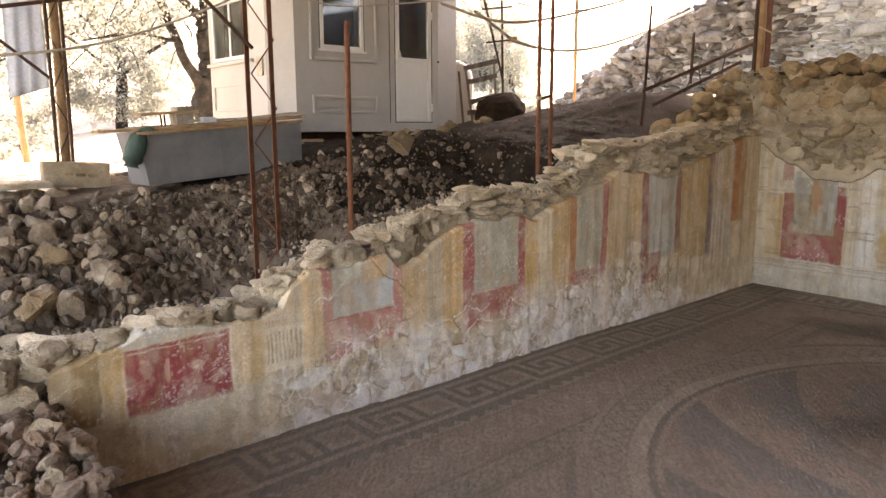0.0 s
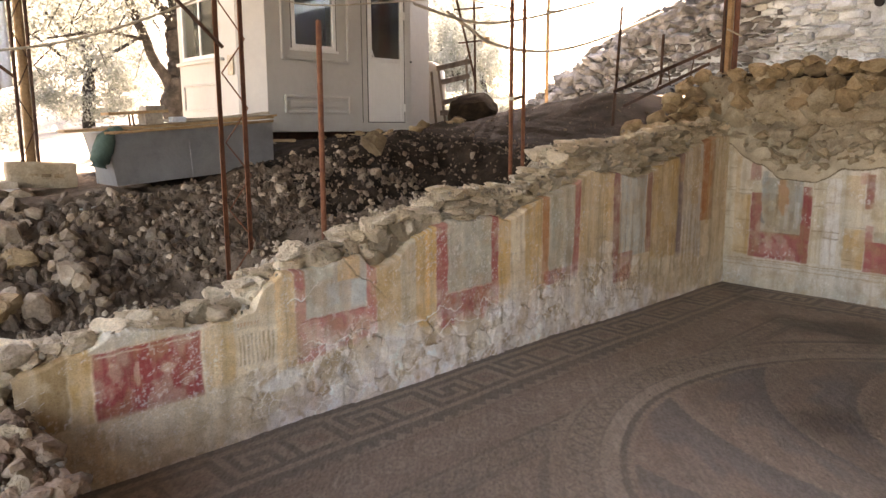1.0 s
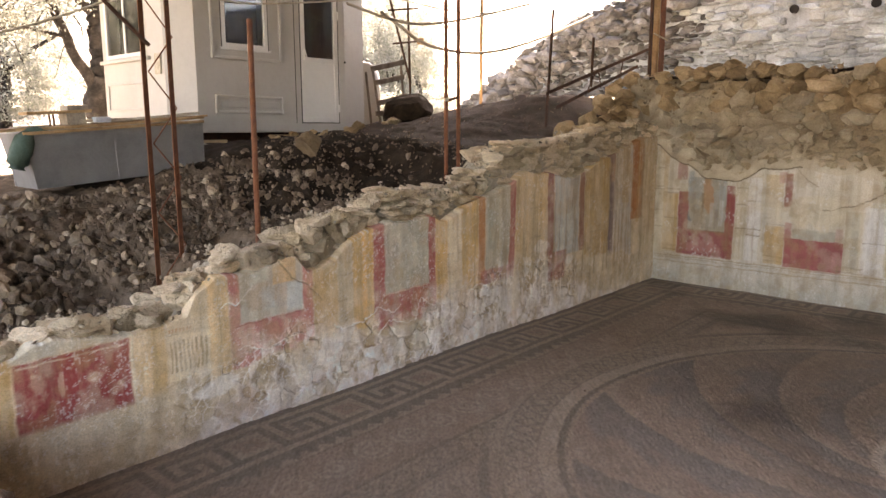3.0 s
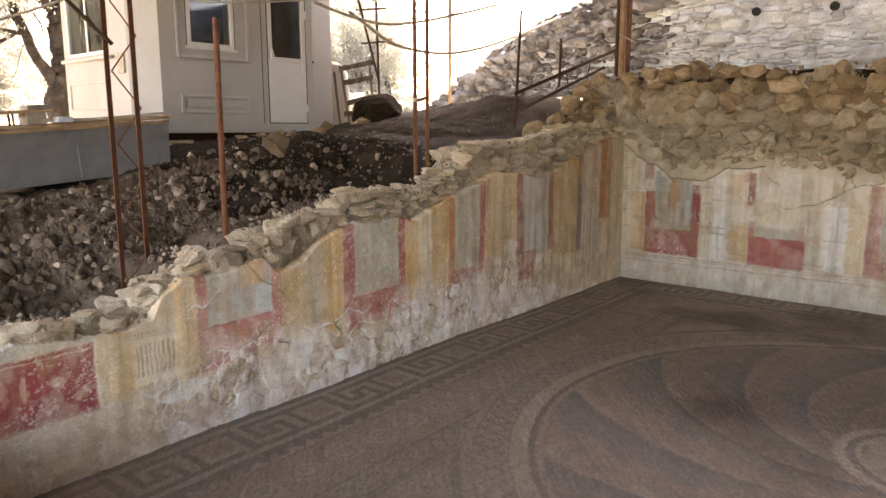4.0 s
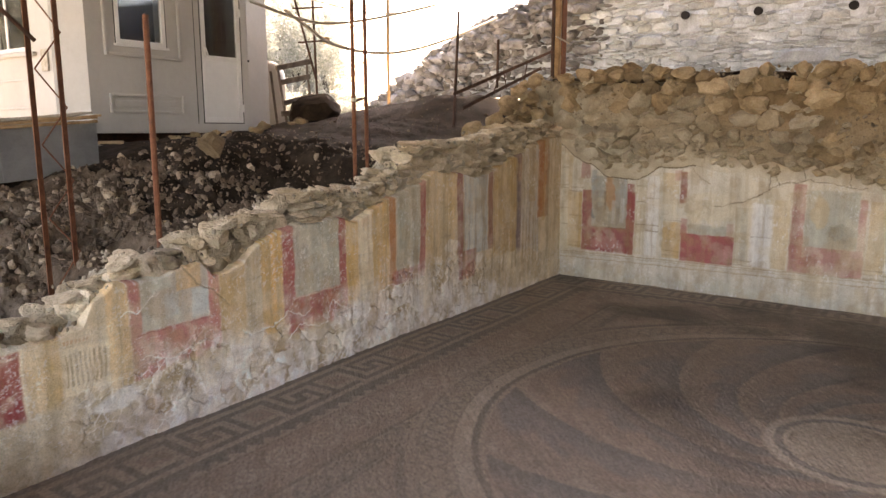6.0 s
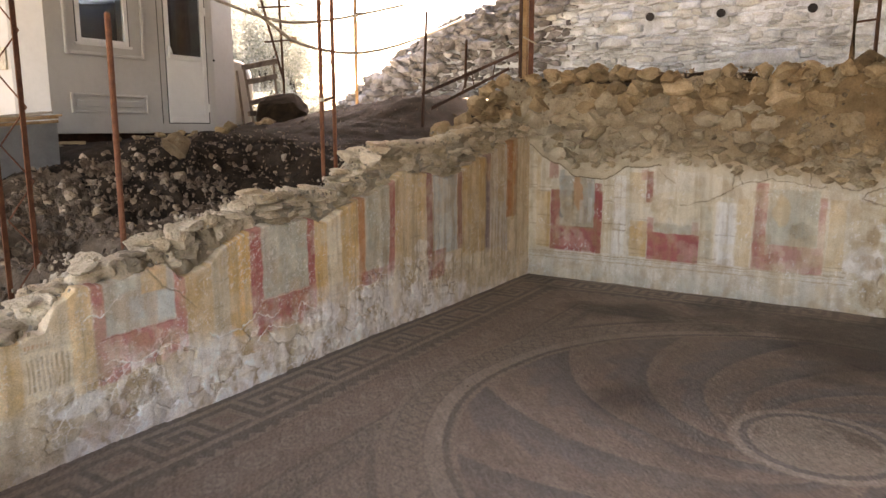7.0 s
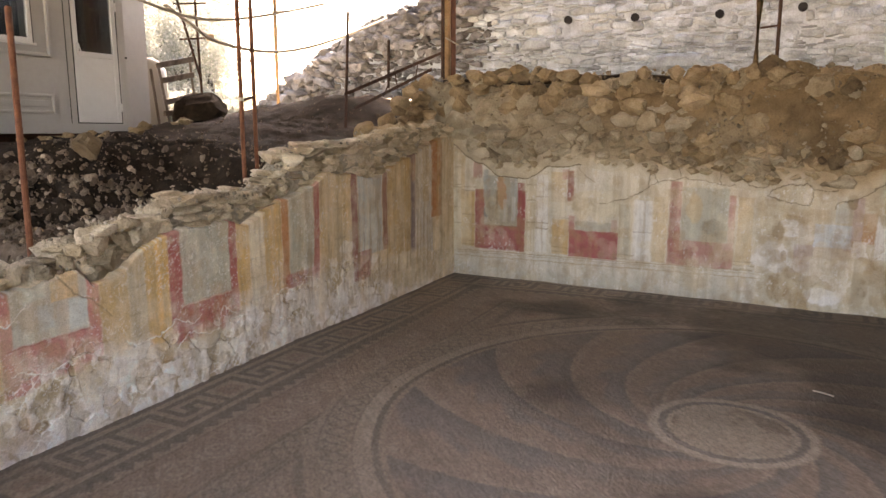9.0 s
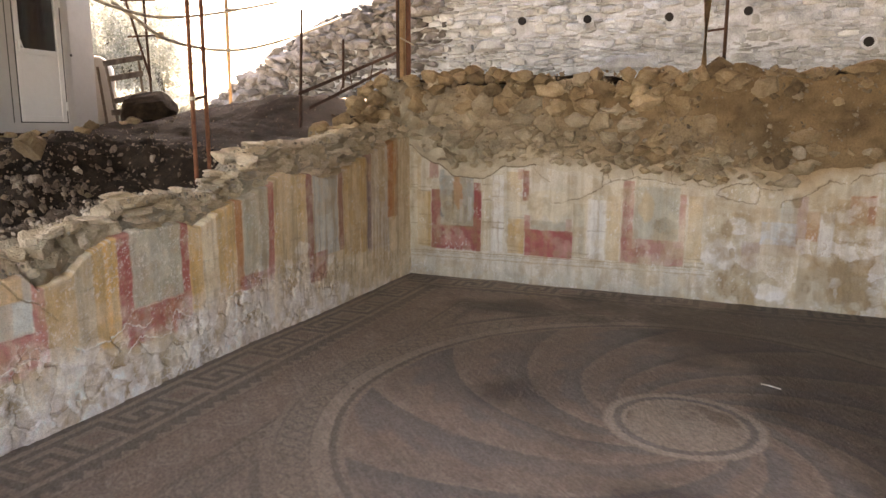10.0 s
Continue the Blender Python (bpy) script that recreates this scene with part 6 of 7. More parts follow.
for x, y, h, s in ((-9.5, 17, 5.5, 21), (-6.2, 18.5, 6.0, 22), (-3.0, 17, 6.0, 23), (-12.5, 20, 7, 24), (-0.5, 22, 7, 25), (2.6, 20, 6.0, 26),
                   (-7.8, 25, 8, 27), (11.5, 17.5, 6.0, 28), (-2.5, 30, 9, 29), (17, 24, 7.0, 30), (8.0, 19.0, 6.0, 31), (22, 27, 8, 32), (4.6, 15.5, 4.6, 33), (6.6, 17.0, 5.2, 34), (0.9, 14.5, 4.4, 35), (-11.0, 14.0, 4.6, 36), (-7.9, 13.8, 4.4, 37), (9.4, 15.0, 4.6, 38), (12.2, 16.2, 5.0, 39), (7.4, 14.8, 4.2, 40)):
    plain_tree(x, y, h, s)


def bush(x, y, h, seed):
    b = thing("bush", pose(x, y, gz_at(x, y) - 0.05), "low dry bush on the sunlit ground", "bush", "bushes")
    leaf_crown("leaves", (0, 0, h * 0.5), (h * 0.7, h * 0.7, h * 0.45), 26, 2200, 0.07, seed, b)
    r = random.Random(seed)
    for i in range(5):
        a = r.uniform(0, math.tau)
        limb(b, [(0, 0, 0), (math.cos(a) * h * 0.2, math.sin(a) * h * 0.2, h * 0.4), (math.cos(a) * h * 0.4, math.sin(a) * h * 0.4, h * 0.75)], [0.02, 0.014, 0.006], 5, "stem")


for x, y, h, s in ((1.7, 11.0, 1.0, 41), (2.8, 13.0, 1.3, 42), (0.8, 9.6, 0.8, 43), (4.5, 15.5, 1.2, 44), (-7.4, 11.5, 1.3, 45), (-9.6, 12.5, 1.5, 46), (-6.3, 13.0, 1.4, 47), (-11.0, 11.0, 1.2, 48), (3.4, 8.6, 0.7, 49), (5.0, 10.6, 1.0, 50), (7.0, 12.4, 1.3, 51), (4.2, 9.8, 0.8, 52), (9.5, 15.0, 1.6, 53), (6.2, 13.8, 1.5, 54), (8.8, 13.0, 1.0, 55), (12.5, 18.0, 1.8, 56), (2.4, 8.2, 0.5, 57), (1.6, 7.4, 0.5, 58), (2.9, 9.4, 0.9, 59), (4.6, 11.8, 1.2, 60), (5.6, 9.4, 0.7, 61), (7.6, 14.6, 1.7, 62), (3.7, 10.8, 1.1, 63)):
    bush(x, y, h, s)

# ------------------------------------------------------------ loose stones
ROCKS = [slab_mesh("rock", M_RUBBLE, i, 2, 2.5, 0.34) for i in range(14)]
DARK_ROCK = slab_mesh("dark_rock", M_EARTH_DARK, 33, 3, 2.6, 0.34)
PEBBLES = [rock_mesh("pebble", M_RUBBLE_STUFF, 40 + i, 1, 0.9, 0.7) for i in range(8)]
SHARDS = [rock_mesh("shard", M_RUBBLE_STUFF, 300 + i, 2, 1.0, 0.8) for i in range(10)]
CAPS = [slab_mesh("capstone", M_STONE, 60 + i) for i in range(14)]
EARTHY = [slab_mesh("wall_stone", M_STONE_EARTHY, 80 + i, 3, 3.0, 0.3) for i in range(12)]

rng = random.Random(77)
bank = tagged(new("rubble_bank"), "heap of broken stones on the dark earth bank behind the wall", "rubble", kind="stuff")
small = []
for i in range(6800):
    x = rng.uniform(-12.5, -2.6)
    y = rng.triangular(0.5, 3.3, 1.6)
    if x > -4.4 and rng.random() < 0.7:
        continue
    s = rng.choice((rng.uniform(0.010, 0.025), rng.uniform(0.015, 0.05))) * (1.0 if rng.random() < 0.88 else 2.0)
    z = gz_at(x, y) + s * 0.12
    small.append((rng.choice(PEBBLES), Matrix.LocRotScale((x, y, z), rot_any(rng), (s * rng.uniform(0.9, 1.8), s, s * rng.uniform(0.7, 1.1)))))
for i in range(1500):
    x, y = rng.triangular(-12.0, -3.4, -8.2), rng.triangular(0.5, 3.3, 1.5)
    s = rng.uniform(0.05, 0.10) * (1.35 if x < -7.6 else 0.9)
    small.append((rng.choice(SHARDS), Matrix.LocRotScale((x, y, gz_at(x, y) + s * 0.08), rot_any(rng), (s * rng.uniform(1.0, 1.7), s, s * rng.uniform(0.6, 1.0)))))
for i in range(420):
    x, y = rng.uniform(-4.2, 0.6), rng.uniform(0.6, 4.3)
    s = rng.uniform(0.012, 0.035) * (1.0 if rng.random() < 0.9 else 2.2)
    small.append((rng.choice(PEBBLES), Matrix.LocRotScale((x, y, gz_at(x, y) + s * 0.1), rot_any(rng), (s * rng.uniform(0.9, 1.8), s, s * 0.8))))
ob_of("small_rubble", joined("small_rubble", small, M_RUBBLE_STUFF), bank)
placed = 0
while placed < 290:
    x = rng.triangular(-11.0, -3.6, -8.8)
    y = rng.triangular(0.6, 3.4, 1.8)
    s = rng.uniform(0.07, 0.17) * (1.0 if rng.random() < 0.86 else 1.7)
    if x > -7.9:
        s *= 0.55
    m = Matrix.LocRotScale((x, y, gz_at(x, y) + s * 0.08), rot_any(rng), (s * rng.uniform(1.0, 1.6), s * rng.uniform(0.8, 1.1), s))
    ob_of("stone", rng.choice(ROCKS), bank, m)
    placed += 1
for x, y, z, s, lab in ((-7.1, 1.75, 1.12, 0.36, "large brown lumpy boulder half buried in the rubble"), (-4.88, 1.75, 2.06, 0.30, "squarish pale stone at the bank's upper edge"),
                        (-5.98, 1.10, 1.34, 0.20, "pale boulder behind the ruined wall"),
                        (-8.75, 1.2, 0.98, 0.24, "pale rounded boulder in the rubble heap"), (-8.45, 1.9, 1.22, 0.22, "broken angular boulder in the rubble heap")):
    k = tagged(ob_of("boulder", rng.choice(EARTHY), None, Matrix.LocRotScale((x, y, z), rot_any(rng, 25), (s * 1.25, s, s * 0.95))), lab, "boulder", "boulders on the bank")
tagged(ob_of("boulder", DARK_ROCK, None, Matrix.LocRotScale((-0.2, 4.75, 2.50), Euler((3.0, 0.15, 1.4)), (0.7, 1.2, 0.6))), "dark boulder lying beside the broken bench", "boulder", "boulders on the bank")
for i in range(14):
    x = -4.0 + i * 0.24 + rng.uniform(-0.1, 0.1)
    y = 4.2 + rng.uniform(-0.35, 0.2)
    s = rng.uniform(0.07, 0.15) * (1.5 if x > -2.3 else 1)
    tagged(ob_of("boulder", rng.choice(EARTHY), None, Matrix.LocRotScale((x, y, gz_at(x, y) + s * 0.2), rot_any(rng, 25), (s * 1.3, s, s * 0.7))),
           "earthy stone lying at the foot of the cabin", "boulder", "boulders on the bank")

# ------------------------------------------------------------ stones of the ruined north wall
rng = random.Random(5)
SLABS = [slab_mesh("flat_stone", M_STONE, 200 + i, 3, rng.uniform(2.6, 4.5), rng.uniform(0.25, 0.45)) for i in range(22)]


def lay(y, gap, top_only):
    """One row of bedded stones, from the plaster's edge (or just under the top) to the broken top."""
    u = -9.2 + rng.uniform(0, 0.2)
    while u < 0.15:
        big = u < -5.5
        w = rng.uniform(0.12, 0.30) if big else rng.choice((rng.uniform(0.08, 0.18), rng.uniform(0.15, 0.36)))
        c = u + w / 2
        hi = float(np.interp(c, TOP_X, TOP_Z)) + rng.uniform(-0.03, 0.04) - 0.25 * max(0.0, y - 0.15)
        z = hi - rng.uniform(0.08, 0.2) if top_only else float(np.interp(c, PLAS_X, PLAS_Z)) - 0.03
        while z < hi - 0.02:
            h = rng.uniform(0.10, 0.19) if big else rng.uniform(0.035, 0.095)
            h = min(h, max(0.05, hi - z))
            o = rng.uniform(-0.06, 0.06)
            turn = Euler((radians(rng.uniform(-9, 9)), radians(rng.uniform(-11, 11)), radians(rng.uniform(-22, 22) + rng.choice((0, 180)))))
            k = w * rng.uniform(0.95, 1.35)
            ob_of("stone", rng.choice(SLABS), wall_left, Matrix.LocRotScale((c + o, y + rng.uniform(-0.035, 0.035), z + h / 2), turn, (k, min(0.26, max(0.16, k * rng.uniform(0.7, 1.1))), h * rng.uniform(1.3, 1.7))))
            z += h * 0.9
        u += w * gap


lay(0.11, 0.86, False)
lay(0.27, 1.05, True)
lay(0.43, 1.25, True)
for x, z, w, h in ((-6.12, 1.30, 0.44, 0.34), (-5.86, 1.36, 0.26, 0.22), (-7.34, 1.05, 0.20, 0.22), (-6.93, 1.28, 0.34, 0.18), (-8.12, 1.0, 0.46, 0.13), (-8.66, 0.90, 0.26, 0.15), (-8.86, 0.9, 0.28, 0.18)):
    ob_of("stone", rng.choice(SLABS), wall_left, Matrix.LocRotScale((x, 0.17, z), Euler((radians(rng.uniform(-8, 8)), radians(rng.uniform(-8, 8)), radians(rng.uniform(-10, 10)))), (w * 1.05, 0.40, h * 1.1)))
# broken stones heaped where the wall meets the corner
for i in range(44):
    x, y = rng.uniform(-1.35, 0.35), rng.uniform(0.22, 0.75)
    k = rng.uniform(0.13, 0.30)
    z = 2.08 + rng.uniform(0.0, 0.50) * (x + 1.4) + 0.15 * (y - 0.3)
    ob_of("stone", rng.choice(EARTHY), wall_left, Matrix.LocRotScale((x, y, z), rot_any(rng, 22), (k * 1.3, k, k * 0.85)))

# ------------------------------------------------------------ stones of the east wall, in rough courses
rng = random.Random(9)
PALE = [slab_mesh("dusty_stone", M_STONE_PALE, 140 + i, 3, rng.uniform(2.4, 4.0), 0.3) for i in range(14)]


def east_stone(uu, zz, w, h, proud, depth=0.24):
    pale = rng.random() < (1.0 - 0.9 * float(sstep(2.35, 2.7, zz)) if uu < 3.4 else 0.55 - 0.5 * (zz - 1.8))
    p = back_place(np.array(uu), np.array(proud - depth / 2), np.array(zz))
    turn = Matrix.Rotation(radians(BACK_TURN) + rng.uniform(-0.15, 0.15), 3, "Z") @ Matrix.Rotation(rng.uniform(-0.22, 0.22) + rng.choice((0, math.pi)), 3, "X")
    ob_of("stone", rng.choice(PALE if pale else EARTHY), wall_back, Matrix.LocRotScale(tuple(p), turn.to_quaternion(), (depth, w, h)))


z = 1.50
while z < 2.82:
    h = rng.uniform(0.13, 0.25)
    uu = -0.15 + rng.uniform(0, 0.15)
    while uu < 7.3:
        w = h * rng.uniform(0.9, 1.8)
        c, zz = uu + w / 2, z + h / 2 + rng.uniform(-0.05, 0.05)
        over = zz - h / 2 - float(np.interp(c, BACK_X, BACK_Z))
        uu += w * rng.uniform(0.98, 1.25)
        earth = sstep(3.2, 4.6, c) * sstep(1.85, 2.15, zz)
        if over < -0.01 or rng.random() < 0.72 * earth or rng.random() < 0.10:
            continue
        east_stone(c, zz, w * rng.uniform(1.1, 1.35), h * rng.uniform(1.1, 1.35), 0.012 + 0.07 * float(sstep(0.0, 0.5, over)) + rng.uniform(-0.015, 0.02))
    z += h * 0.93
for i in range(110):
    c, zz = rng.uniform(0, 7), rng.uniform(1.7, 2.8)
    if zz < np.interp(c, BACK_X, BACK_Z) + 0.08:
        continue
    k = rng.uniform(0.05, 0.12)
    east_stone(c, zz, k * 1.3, k, rng.uniform(0.03, 0.06), 0.12)
for i in range(70):
    c = rng.uniform(0.5, 5.0)
    k = rng.uniform(0.05, 0.13)
    east_stone(c, float(np.interp(c, BACK_X, BACK_Z)) + 0.06 + abs(rng.gauss(0, 0.12)), k * 1.6, k, rng.uniform(0.025, 0.04), 0.12)
# the loose row along the top
TOPE_X, TOPE_Z = [0.2, 0.44, 0.89, 1.49, 1.99, 2.39, 2.78, 3.16, 3.58, 4.0, 4.23, 4.46, 4.73, 5.23, 5.82, 7.4], [3.0, 2.97, 3.08, 2.98, 2.97, 2.86, 2.88, 2.78, 2.96, 2.93, 3.06, 3.10, 2.98, 2.93, 2.98, 2.96]
uu = 0.3
while uu < 4.05:
    k = rng.uniform(0.22, 0.42)
    zz = float(np.interp(uu + k / 2, TOPE_X, TOPE_Z)) - k * 0.42
    east_stone(uu + k / 2, zz, k * 1.1, k * rng.uniform(0.9, 1.1), 0.03, 0.36)
    uu += k * rng.uniform(0.88, 1.15)
for uu, zz, w, h in ((3.6, 2.85, 0.34, 0.24), (4.3, 2.95, 0.44, 0.3), (4.6, 2.90, 0.44, 0.26), (4.95, 2.84, 0.5, 0.2), (5.4, 2.86, 0.5, 0.18), (5.9, 2.90, 0.55, 0.2), (6.4, 2.90, 0.5, 0.22)):
    east_stone(uu, zz, w, h, 0.02, 0.34)

# chips and gravel in the earth of both walls
CHIPS = [rock_mesh("chip", M_CHIPS, 170 + i, 1, 0.9, 0.75) for i in range(6)]
small = []
for i in range(2400):
    uu, zz = rng.uniform(-0.3, 7.8), rng.uniform(1.55, 2.95)
    if zz < np.interp(uu, BED_X, BED_Z) + 0.01:
        continue
    s = rng.uniform(0.015, 0.045) * (1 if rng.random() < 0.85 else 1.8)
    q = back_place(np.array(uu), np.array(-0.03 + rng.uniform(-0.03, 0.03)), np.array(zz))
    small.append((rng.choice(CHIPS), Matrix.LocRotScale(tuple(q), rot_any(rng), (s * 1.2, s * 1.5, s))))
ch = ob_of("chips", joined("east_chips", small, M_CHIPS), wall_back)
ch["kind"] = "stuff"
small = []
for i in range(1500):
    uu = rng.uniform(-9.2, 0)
    zt_ = float(np.interp(uu, TOP_X, TOP_Z))
    s = rng.uniform(0.015, 0.05)
    small.append((rng.choice(CHIPS), Matrix.LocRotScale((uu, rng.uniform(0.0, 0.5), zt_ - 0.05 + rng.uniform(-0.02, 0.05)), rot_any(rng), (s * 1.4, s, s * 0.8))))
ch = ob_of("chips", joined("north_chips", small, M_STONE_CHIPS), wall_left)
ch["kind"] = "stuff"

# ------------------------------------------------------------ stump of the west wall, beside the eye
rng = random.Random(31)
STUMP = [slab_mesh("stump_stone", M_STUMP, 240 + i, 3, 2.8, 0.35) for i in range(10)]
for i in range(120):
    y = rng.uniform(-2.6, 1.5)
    x = rng.uniform(-9.75, -8.92)
    s = rng.uniform(0.07, 0.15) if rng.random() < 0.9 else rng.uniform(0.18, 0.24)
    z = float(front_z(np.array(y))) - 0.03
    ob_of("stone", rng.choice(CAPS if rng.random() < 0.25 else STUMP), wall_front, Matrix.LocRotScale((x, y, z), rot_any(rng, 25), (s * 1.3, s * 1.05, s)))
for x, y, z, s in ((-9.05, 0.42, 0.80, 0.26), (-9.25, 0.75, 0.80, 0.24), (-8.95, 0.75, 0.84, 0.22), (-9.08, -0.30, 0.56, 0.26), (-9.12, -0.75, 0.50, 0.20), (-9.05, 0.12, 0.66, 0.28)):
    ob_of("stone", rng.choice(CAPS), wall_front, Matrix.LocRotScale((x, y, z), rot_any(rng, 15), (s * 1.3, s, s * 0.95)))
for i in range(170):
    y, x = rng.uniform(-2.4, 1.2), rng.uniform(-9.7, -8.9)
    s = rng.uniform(0.05, 0.13)
    ob_of("stone", rng.choice(STUMP), wall_front, Matrix.LocRotScale((x, y, float(front_z(np.array(y))) + 0.01), rot_any(rng, 60), (s * 1.4, s, s * 0.8)))
small = []
for i in range(2600):
    y, x = rng.uniform(-3.4, 1.9), rng.uniform(-10.2, -8.88)
    s = rng.uniform(0.015, 0.06)
    small.append((rng.choice(PEBBLES), Matrix.LocRotScale((x, y, float(front_z(np.array(y))) + s * 0.1 - 0.02), rot_any(rng), (s * 1.3, s, s))))
gravel = tagged(new("stone_chips", joined("stone_chips", small, M_STONE_CHIPS)), "loose pale stone chips on the wall stump", "rubble", kind="stuff")

for i in range(10):
    x, y = -8.75 + i * 0.1 + rng.uniform(-0.05, 0.05), 4.25 + rng.uniform(-0.12, 0.2)
    s = rng.uniform(0.14, 0.24)
    ob_of("stone", rng.choice(ROCKS), bank, Matrix.LocRotScale((x, y, gz_at(x, y) + 0.03), rot_any(rng, 20), (s * 1.4, s, s * 0.8)))

# small litter on the floor
k = tagged(ob_of("pebble", PEBBLES[0], None, pose(-4.68, -1.64, 0.012) @ Matrix.Diagonal((0.03, 0.03, 0.025, 1))), "small white pebble lying on the mosaic floor", "pebble")
twig = thing("straw_stick", pose(-3.2, -4.92, 0.012, 0, 0, -115), "short pale stick lying on the mosaic floor", "stick")
bm = bmesh.new()
add_path(bm, [(0, 0, 0), (0.08, 0.006, 0.002), (0.17, 0, 0)], [0.007, 0.008, 0.006], 6)
part("stem", bm, M_CABLE, twig)

# ------------------------------------------------------------ distant masonry wall, stones last
FAR = 6.0


def far_top(s):
    return np.interp(s, [-9.6, -9.0, -8.2, -7.2, -6.4, -5.5, -4.4, -3.2, -2.0, -1, 14], [2.3, 2.75, 3.2, 3.85, 4.25, 4.65, 4.95, 5.2, 6.0, 6.6, 6.6])


def far_point(s, out, z):
    return Vector((s * BD[0] + (out - FAR) * BN[0], s * BD[1] + (out - FAR) * BN[1], z))


us = np.arange(-9.6, 14.01, 0.12)
far_sheet = lambda U, D, V: np.stack([U * BD[0] + (D - FAR) * BN[0], U * BD[1] + (D - FAR) * BN[1], V], -1)
wall_far = new("masonry_wall", wall_core("masonry_wall", us, lambda u: far_top(u) - 0.08, 1.1, M_LIME, far_sheet, 305))
tagged(wall_far, "tall pale grey rubble masonry wall with putlog holes, broken down at one end", "wall", kind="structure")


def block_mesh(name, material, seed):
    """A roughly squared stone with rounded edges, one metre across."""
    r = random.Random(seed)
    bm = bmesh.new()
    bmesh.ops.create_icosphere(bm, subdivisions=2, radius=1.0)
    for vv in bm.verts:
        n = (abs(vv.co.x) ** 6 + abs(vv.co.y) ** 6 + abs(vv.co.z) ** 6) ** (1 / 6)
        vv.co = vv.co / n * 0.5
        vv.co *= 1 + 0.22 * noise.noise(vv.co * 2.4 + Vector((seed * 3, 0, 0)))
        vv.co.x += vv.co.z * r.uniform(-0.12, 0.12)
    me = bpy.data.meshes.new(name)
    bm.to_mesh(me)
    bm.free()
    me.materials.append(material)
    return me


BLOCKS = [block_mesh("block", M_MASON, i) for i in range(8)]
BLOCKS_FAR = [block_mesh("block_far", M_MASON_STUFF, i) for i in range(8)]
rng = random.Random(63)
turn_far = Matrix.Rotation(bt, 3, "Z").to_euler()
near_n, rest, ruin = 0, [], []
RUIN = [slab_mesh("ruin_stone", M_RUIN, 120 + i, 2, 5.0, 0.3) for i in range(10)]
HOLES = ((-0.25, 4.46), (1.2, 4.42), (2.87, 4.38), (4.35, 4.41))
z = 2.5
while z < 6.4:
    h = rng.choice((0.04, 0.05, 0.06, 0.08, 0.10, 0.15)) * rng.uniform(0.85, 1.15)
    s = -9.3 + rng.uniform(0, 0.2)
    while s < 10.5:
        w = rng.uniform(0.08, 0.34) * (1.35 if h > 0.10 else 1.0)
        c = s + w / 2
        s += w + rng.uniform(-0.01, 0.02)
        if z + h * 0.5 > far_top(c) or rng.random() < 0.14 or any(math.hypot(c - a, z + h / 2 - b) < 0.07 + w * 0.4 for a, b in HOLES):
            continue
        loose = c < -1.4
        out = rng.uniform(0.0, 0.045) + (rng.uniform(0, 0.10) if loose else 0)
        p = far_point(c, out - 0.112, z + h / 2 + rng.uniform(-0.035, 0.035))
        m = Matrix.LocRotScale(p, Euler((rng.uniform(-0.08, 0.08), rng.uniform(-0.16, 0.16), bt + rng.uniform(-0.05, 0.05))), (w * 1.08, 0.2, h * rng.uniform(1.0, 1.35)))
        if c < -2.4 + rng.uniform(-0.5, 0.5):
            ruin.append((rng.choice(RUIN), Matrix.LocRotScale(p, Euler((rng.uniform(-0.3, 0.3), rng.uniform(-0.25, 0.25), bt + rng.uniform(-0.4, 0.4))), (w * 1.25, 0.28, h * 1.6))))
        elif 0.0 < c < 4.2 and 2.9 < z < 5.0 and near_n < 290:
            ob_of("stone", rng.choice(BLOCKS), wall_far, m)
            near_n += 1
        else:
            rest.append((rng.choice(BLOCKS_FAR), m))
    z += h + rng.uniform(0.004, 0.02)
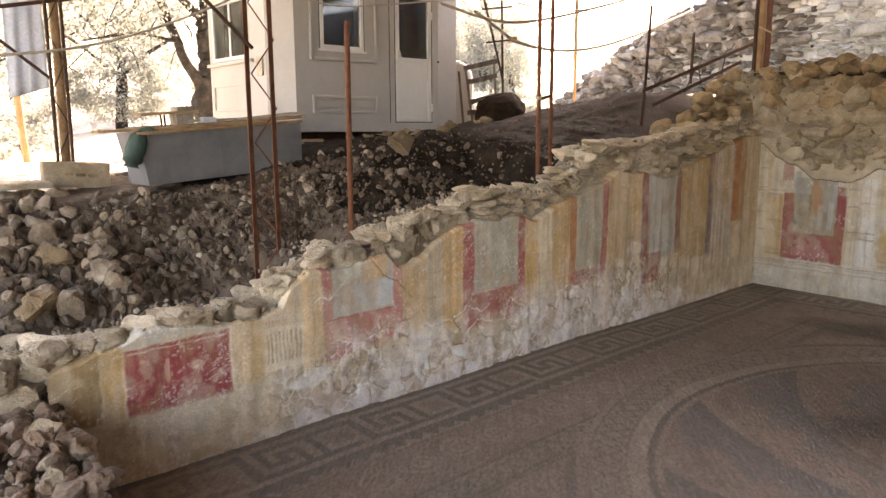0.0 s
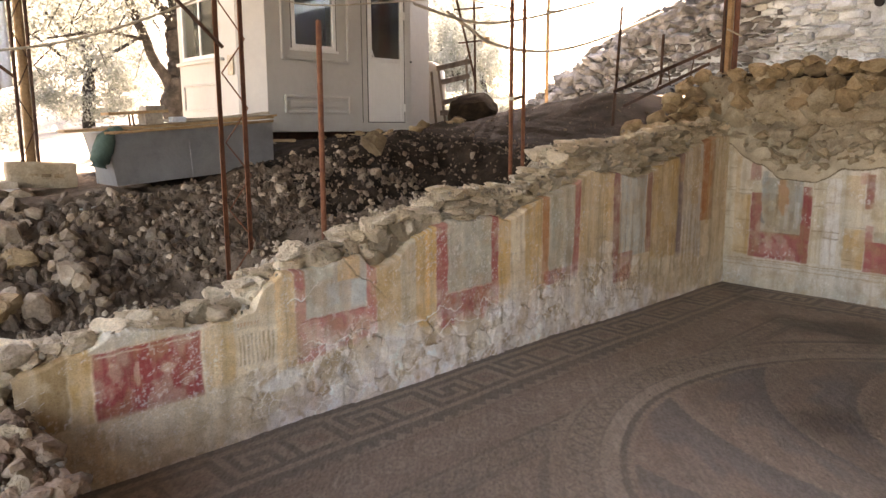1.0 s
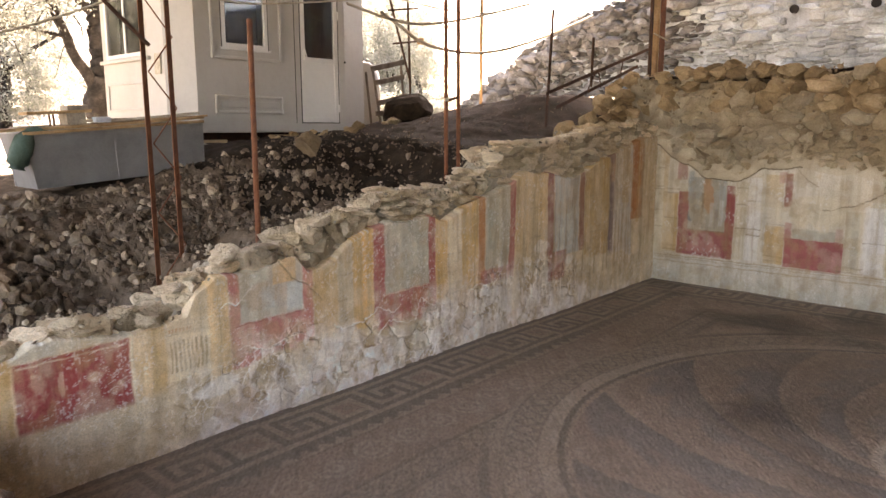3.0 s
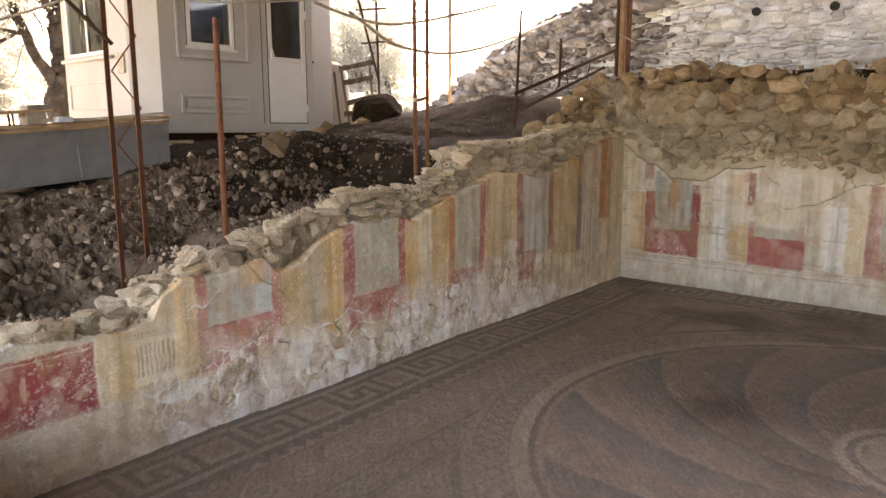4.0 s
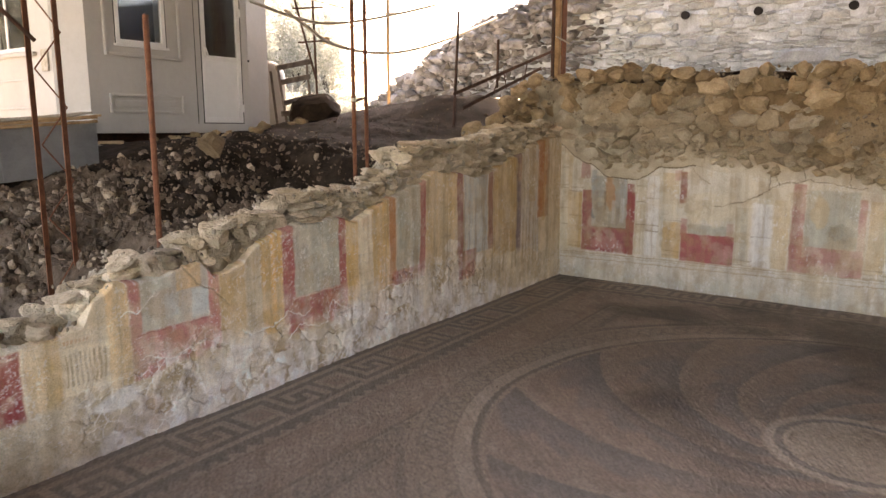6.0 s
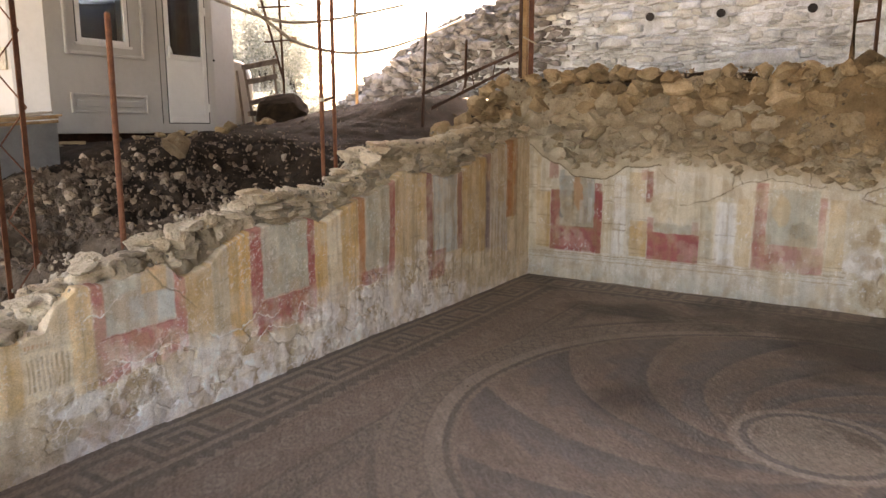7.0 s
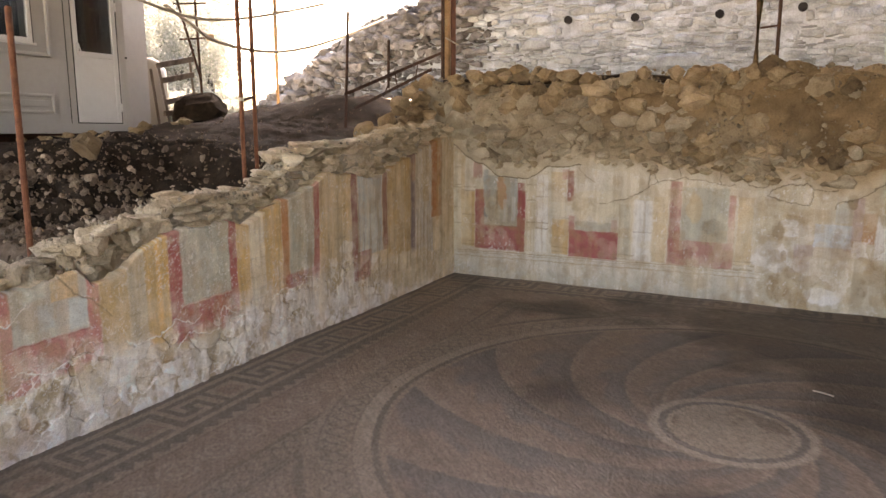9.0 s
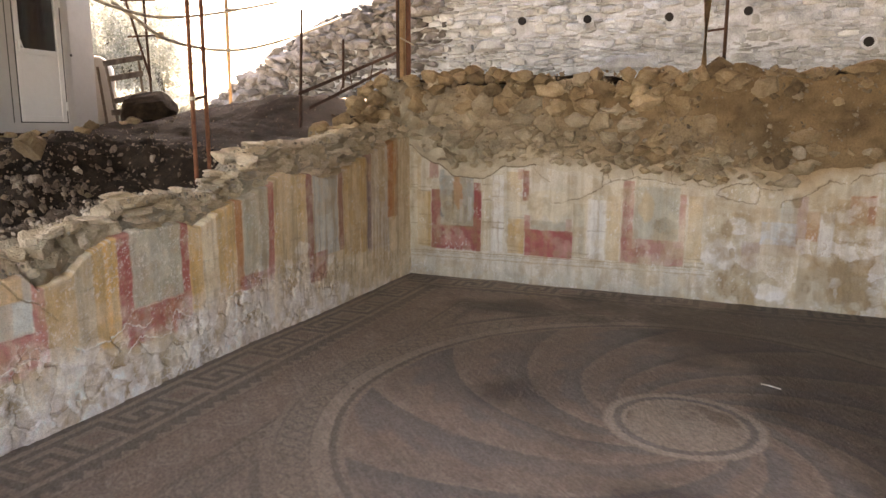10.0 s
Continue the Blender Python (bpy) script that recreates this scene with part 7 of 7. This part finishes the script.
for i in range(700):
    c = rng.uniform(-9.6, -1.2)
    top = float(far_top(c))
    z = top - abs(rng.gauss(0, 0.45)) + 0.03
    if z < 2.2:
        continue
    s = rng.uniform(0.14, 0.40)
    p = far_point(c, rng.uniform(-0.25, 0.12) if z > top - 0.2 else rng.uniform(0.02, 0.14), z)
    ruin.append((rng.choice(RUIN), Matrix.LocRotScale(p, Euler((rng.uniform(-0.25, 0.25), rng.uniform(-0.3, 0.3), bt + rng.uniform(-0.5, 0.5))), (s * 1.4, s, s * 0.7))))
for i in range(420):
    c = rng.uniform(-10.2, -2)
    o = rng.uniform(0.1, 1.6)
    p = far_point(c, o, 0)
    s = rng.uniform(0.08, 0.3)
    ruin.append((rng.choice(RUIN), Matrix.LocRotScale((p.x, p.y, gz_at(p.x, p.y) + 0.02), rot_any(rng, 60), (s * 1.3, s, s * 0.8))))
rj = ob_of("fallen_stones", joined("fallen_stones", ruin, M_RUIN), wall_far, None)
rj["kind"] = "stuff"
mj = ob_of("small_stones", joined("small_stones", rest, M_MASON_STUFF), wall_far)
mj["kind"] = "stuff"
# solid black discs give the shade inside the holes, nothing is recessed
for a, b in HOLES:
    hb = bmesh.new()
    p = far_point(a, 0.03, b)
    n = Vector((BN[0], BN[1], 0))
    add_tube(hb, p - n * 0.05, p + n * 0.012, 0.085, seg=14)
    part("putlog_hole", hb, M_BLACK, wall_far, "black disc standing in for a shaded putlog hole")
# pale dressed blocks and a clay pipe end
for a, b, w, h in ((-1.0, 3.98, 0.72, 0.26), (2.1, 3.5, 1.2, 0.32), (-0.9, 4.5, 0.5, 0.2)):
    p = far_point(a, -0.03, b)
    m = Matrix.LocRotScale(p, turn_far, (w, 0.26, h))
    ob_of("dressed_block", BLOCKS[1], wall_far, m)
pp = bmesh.new()
p, n = far_point(6.43, 0.0, 3.74), Vector((BN[0], BN[1], 0))
add_tube(pp, p, p + n * 0.10, 0.15, 0.13, seg=18)
pipe = part("pipe_end", pp, M_LIME, wall_far, "grey pipe mouth")
# the shaded inside of the pipe, drawn as a black disc
pi_ = bmesh.new()
add_tube(pi_, p + n * 0.09, p + n * 0.108, 0.09, seg=18)
part("bore", pi_, M_BLACK, pipe)
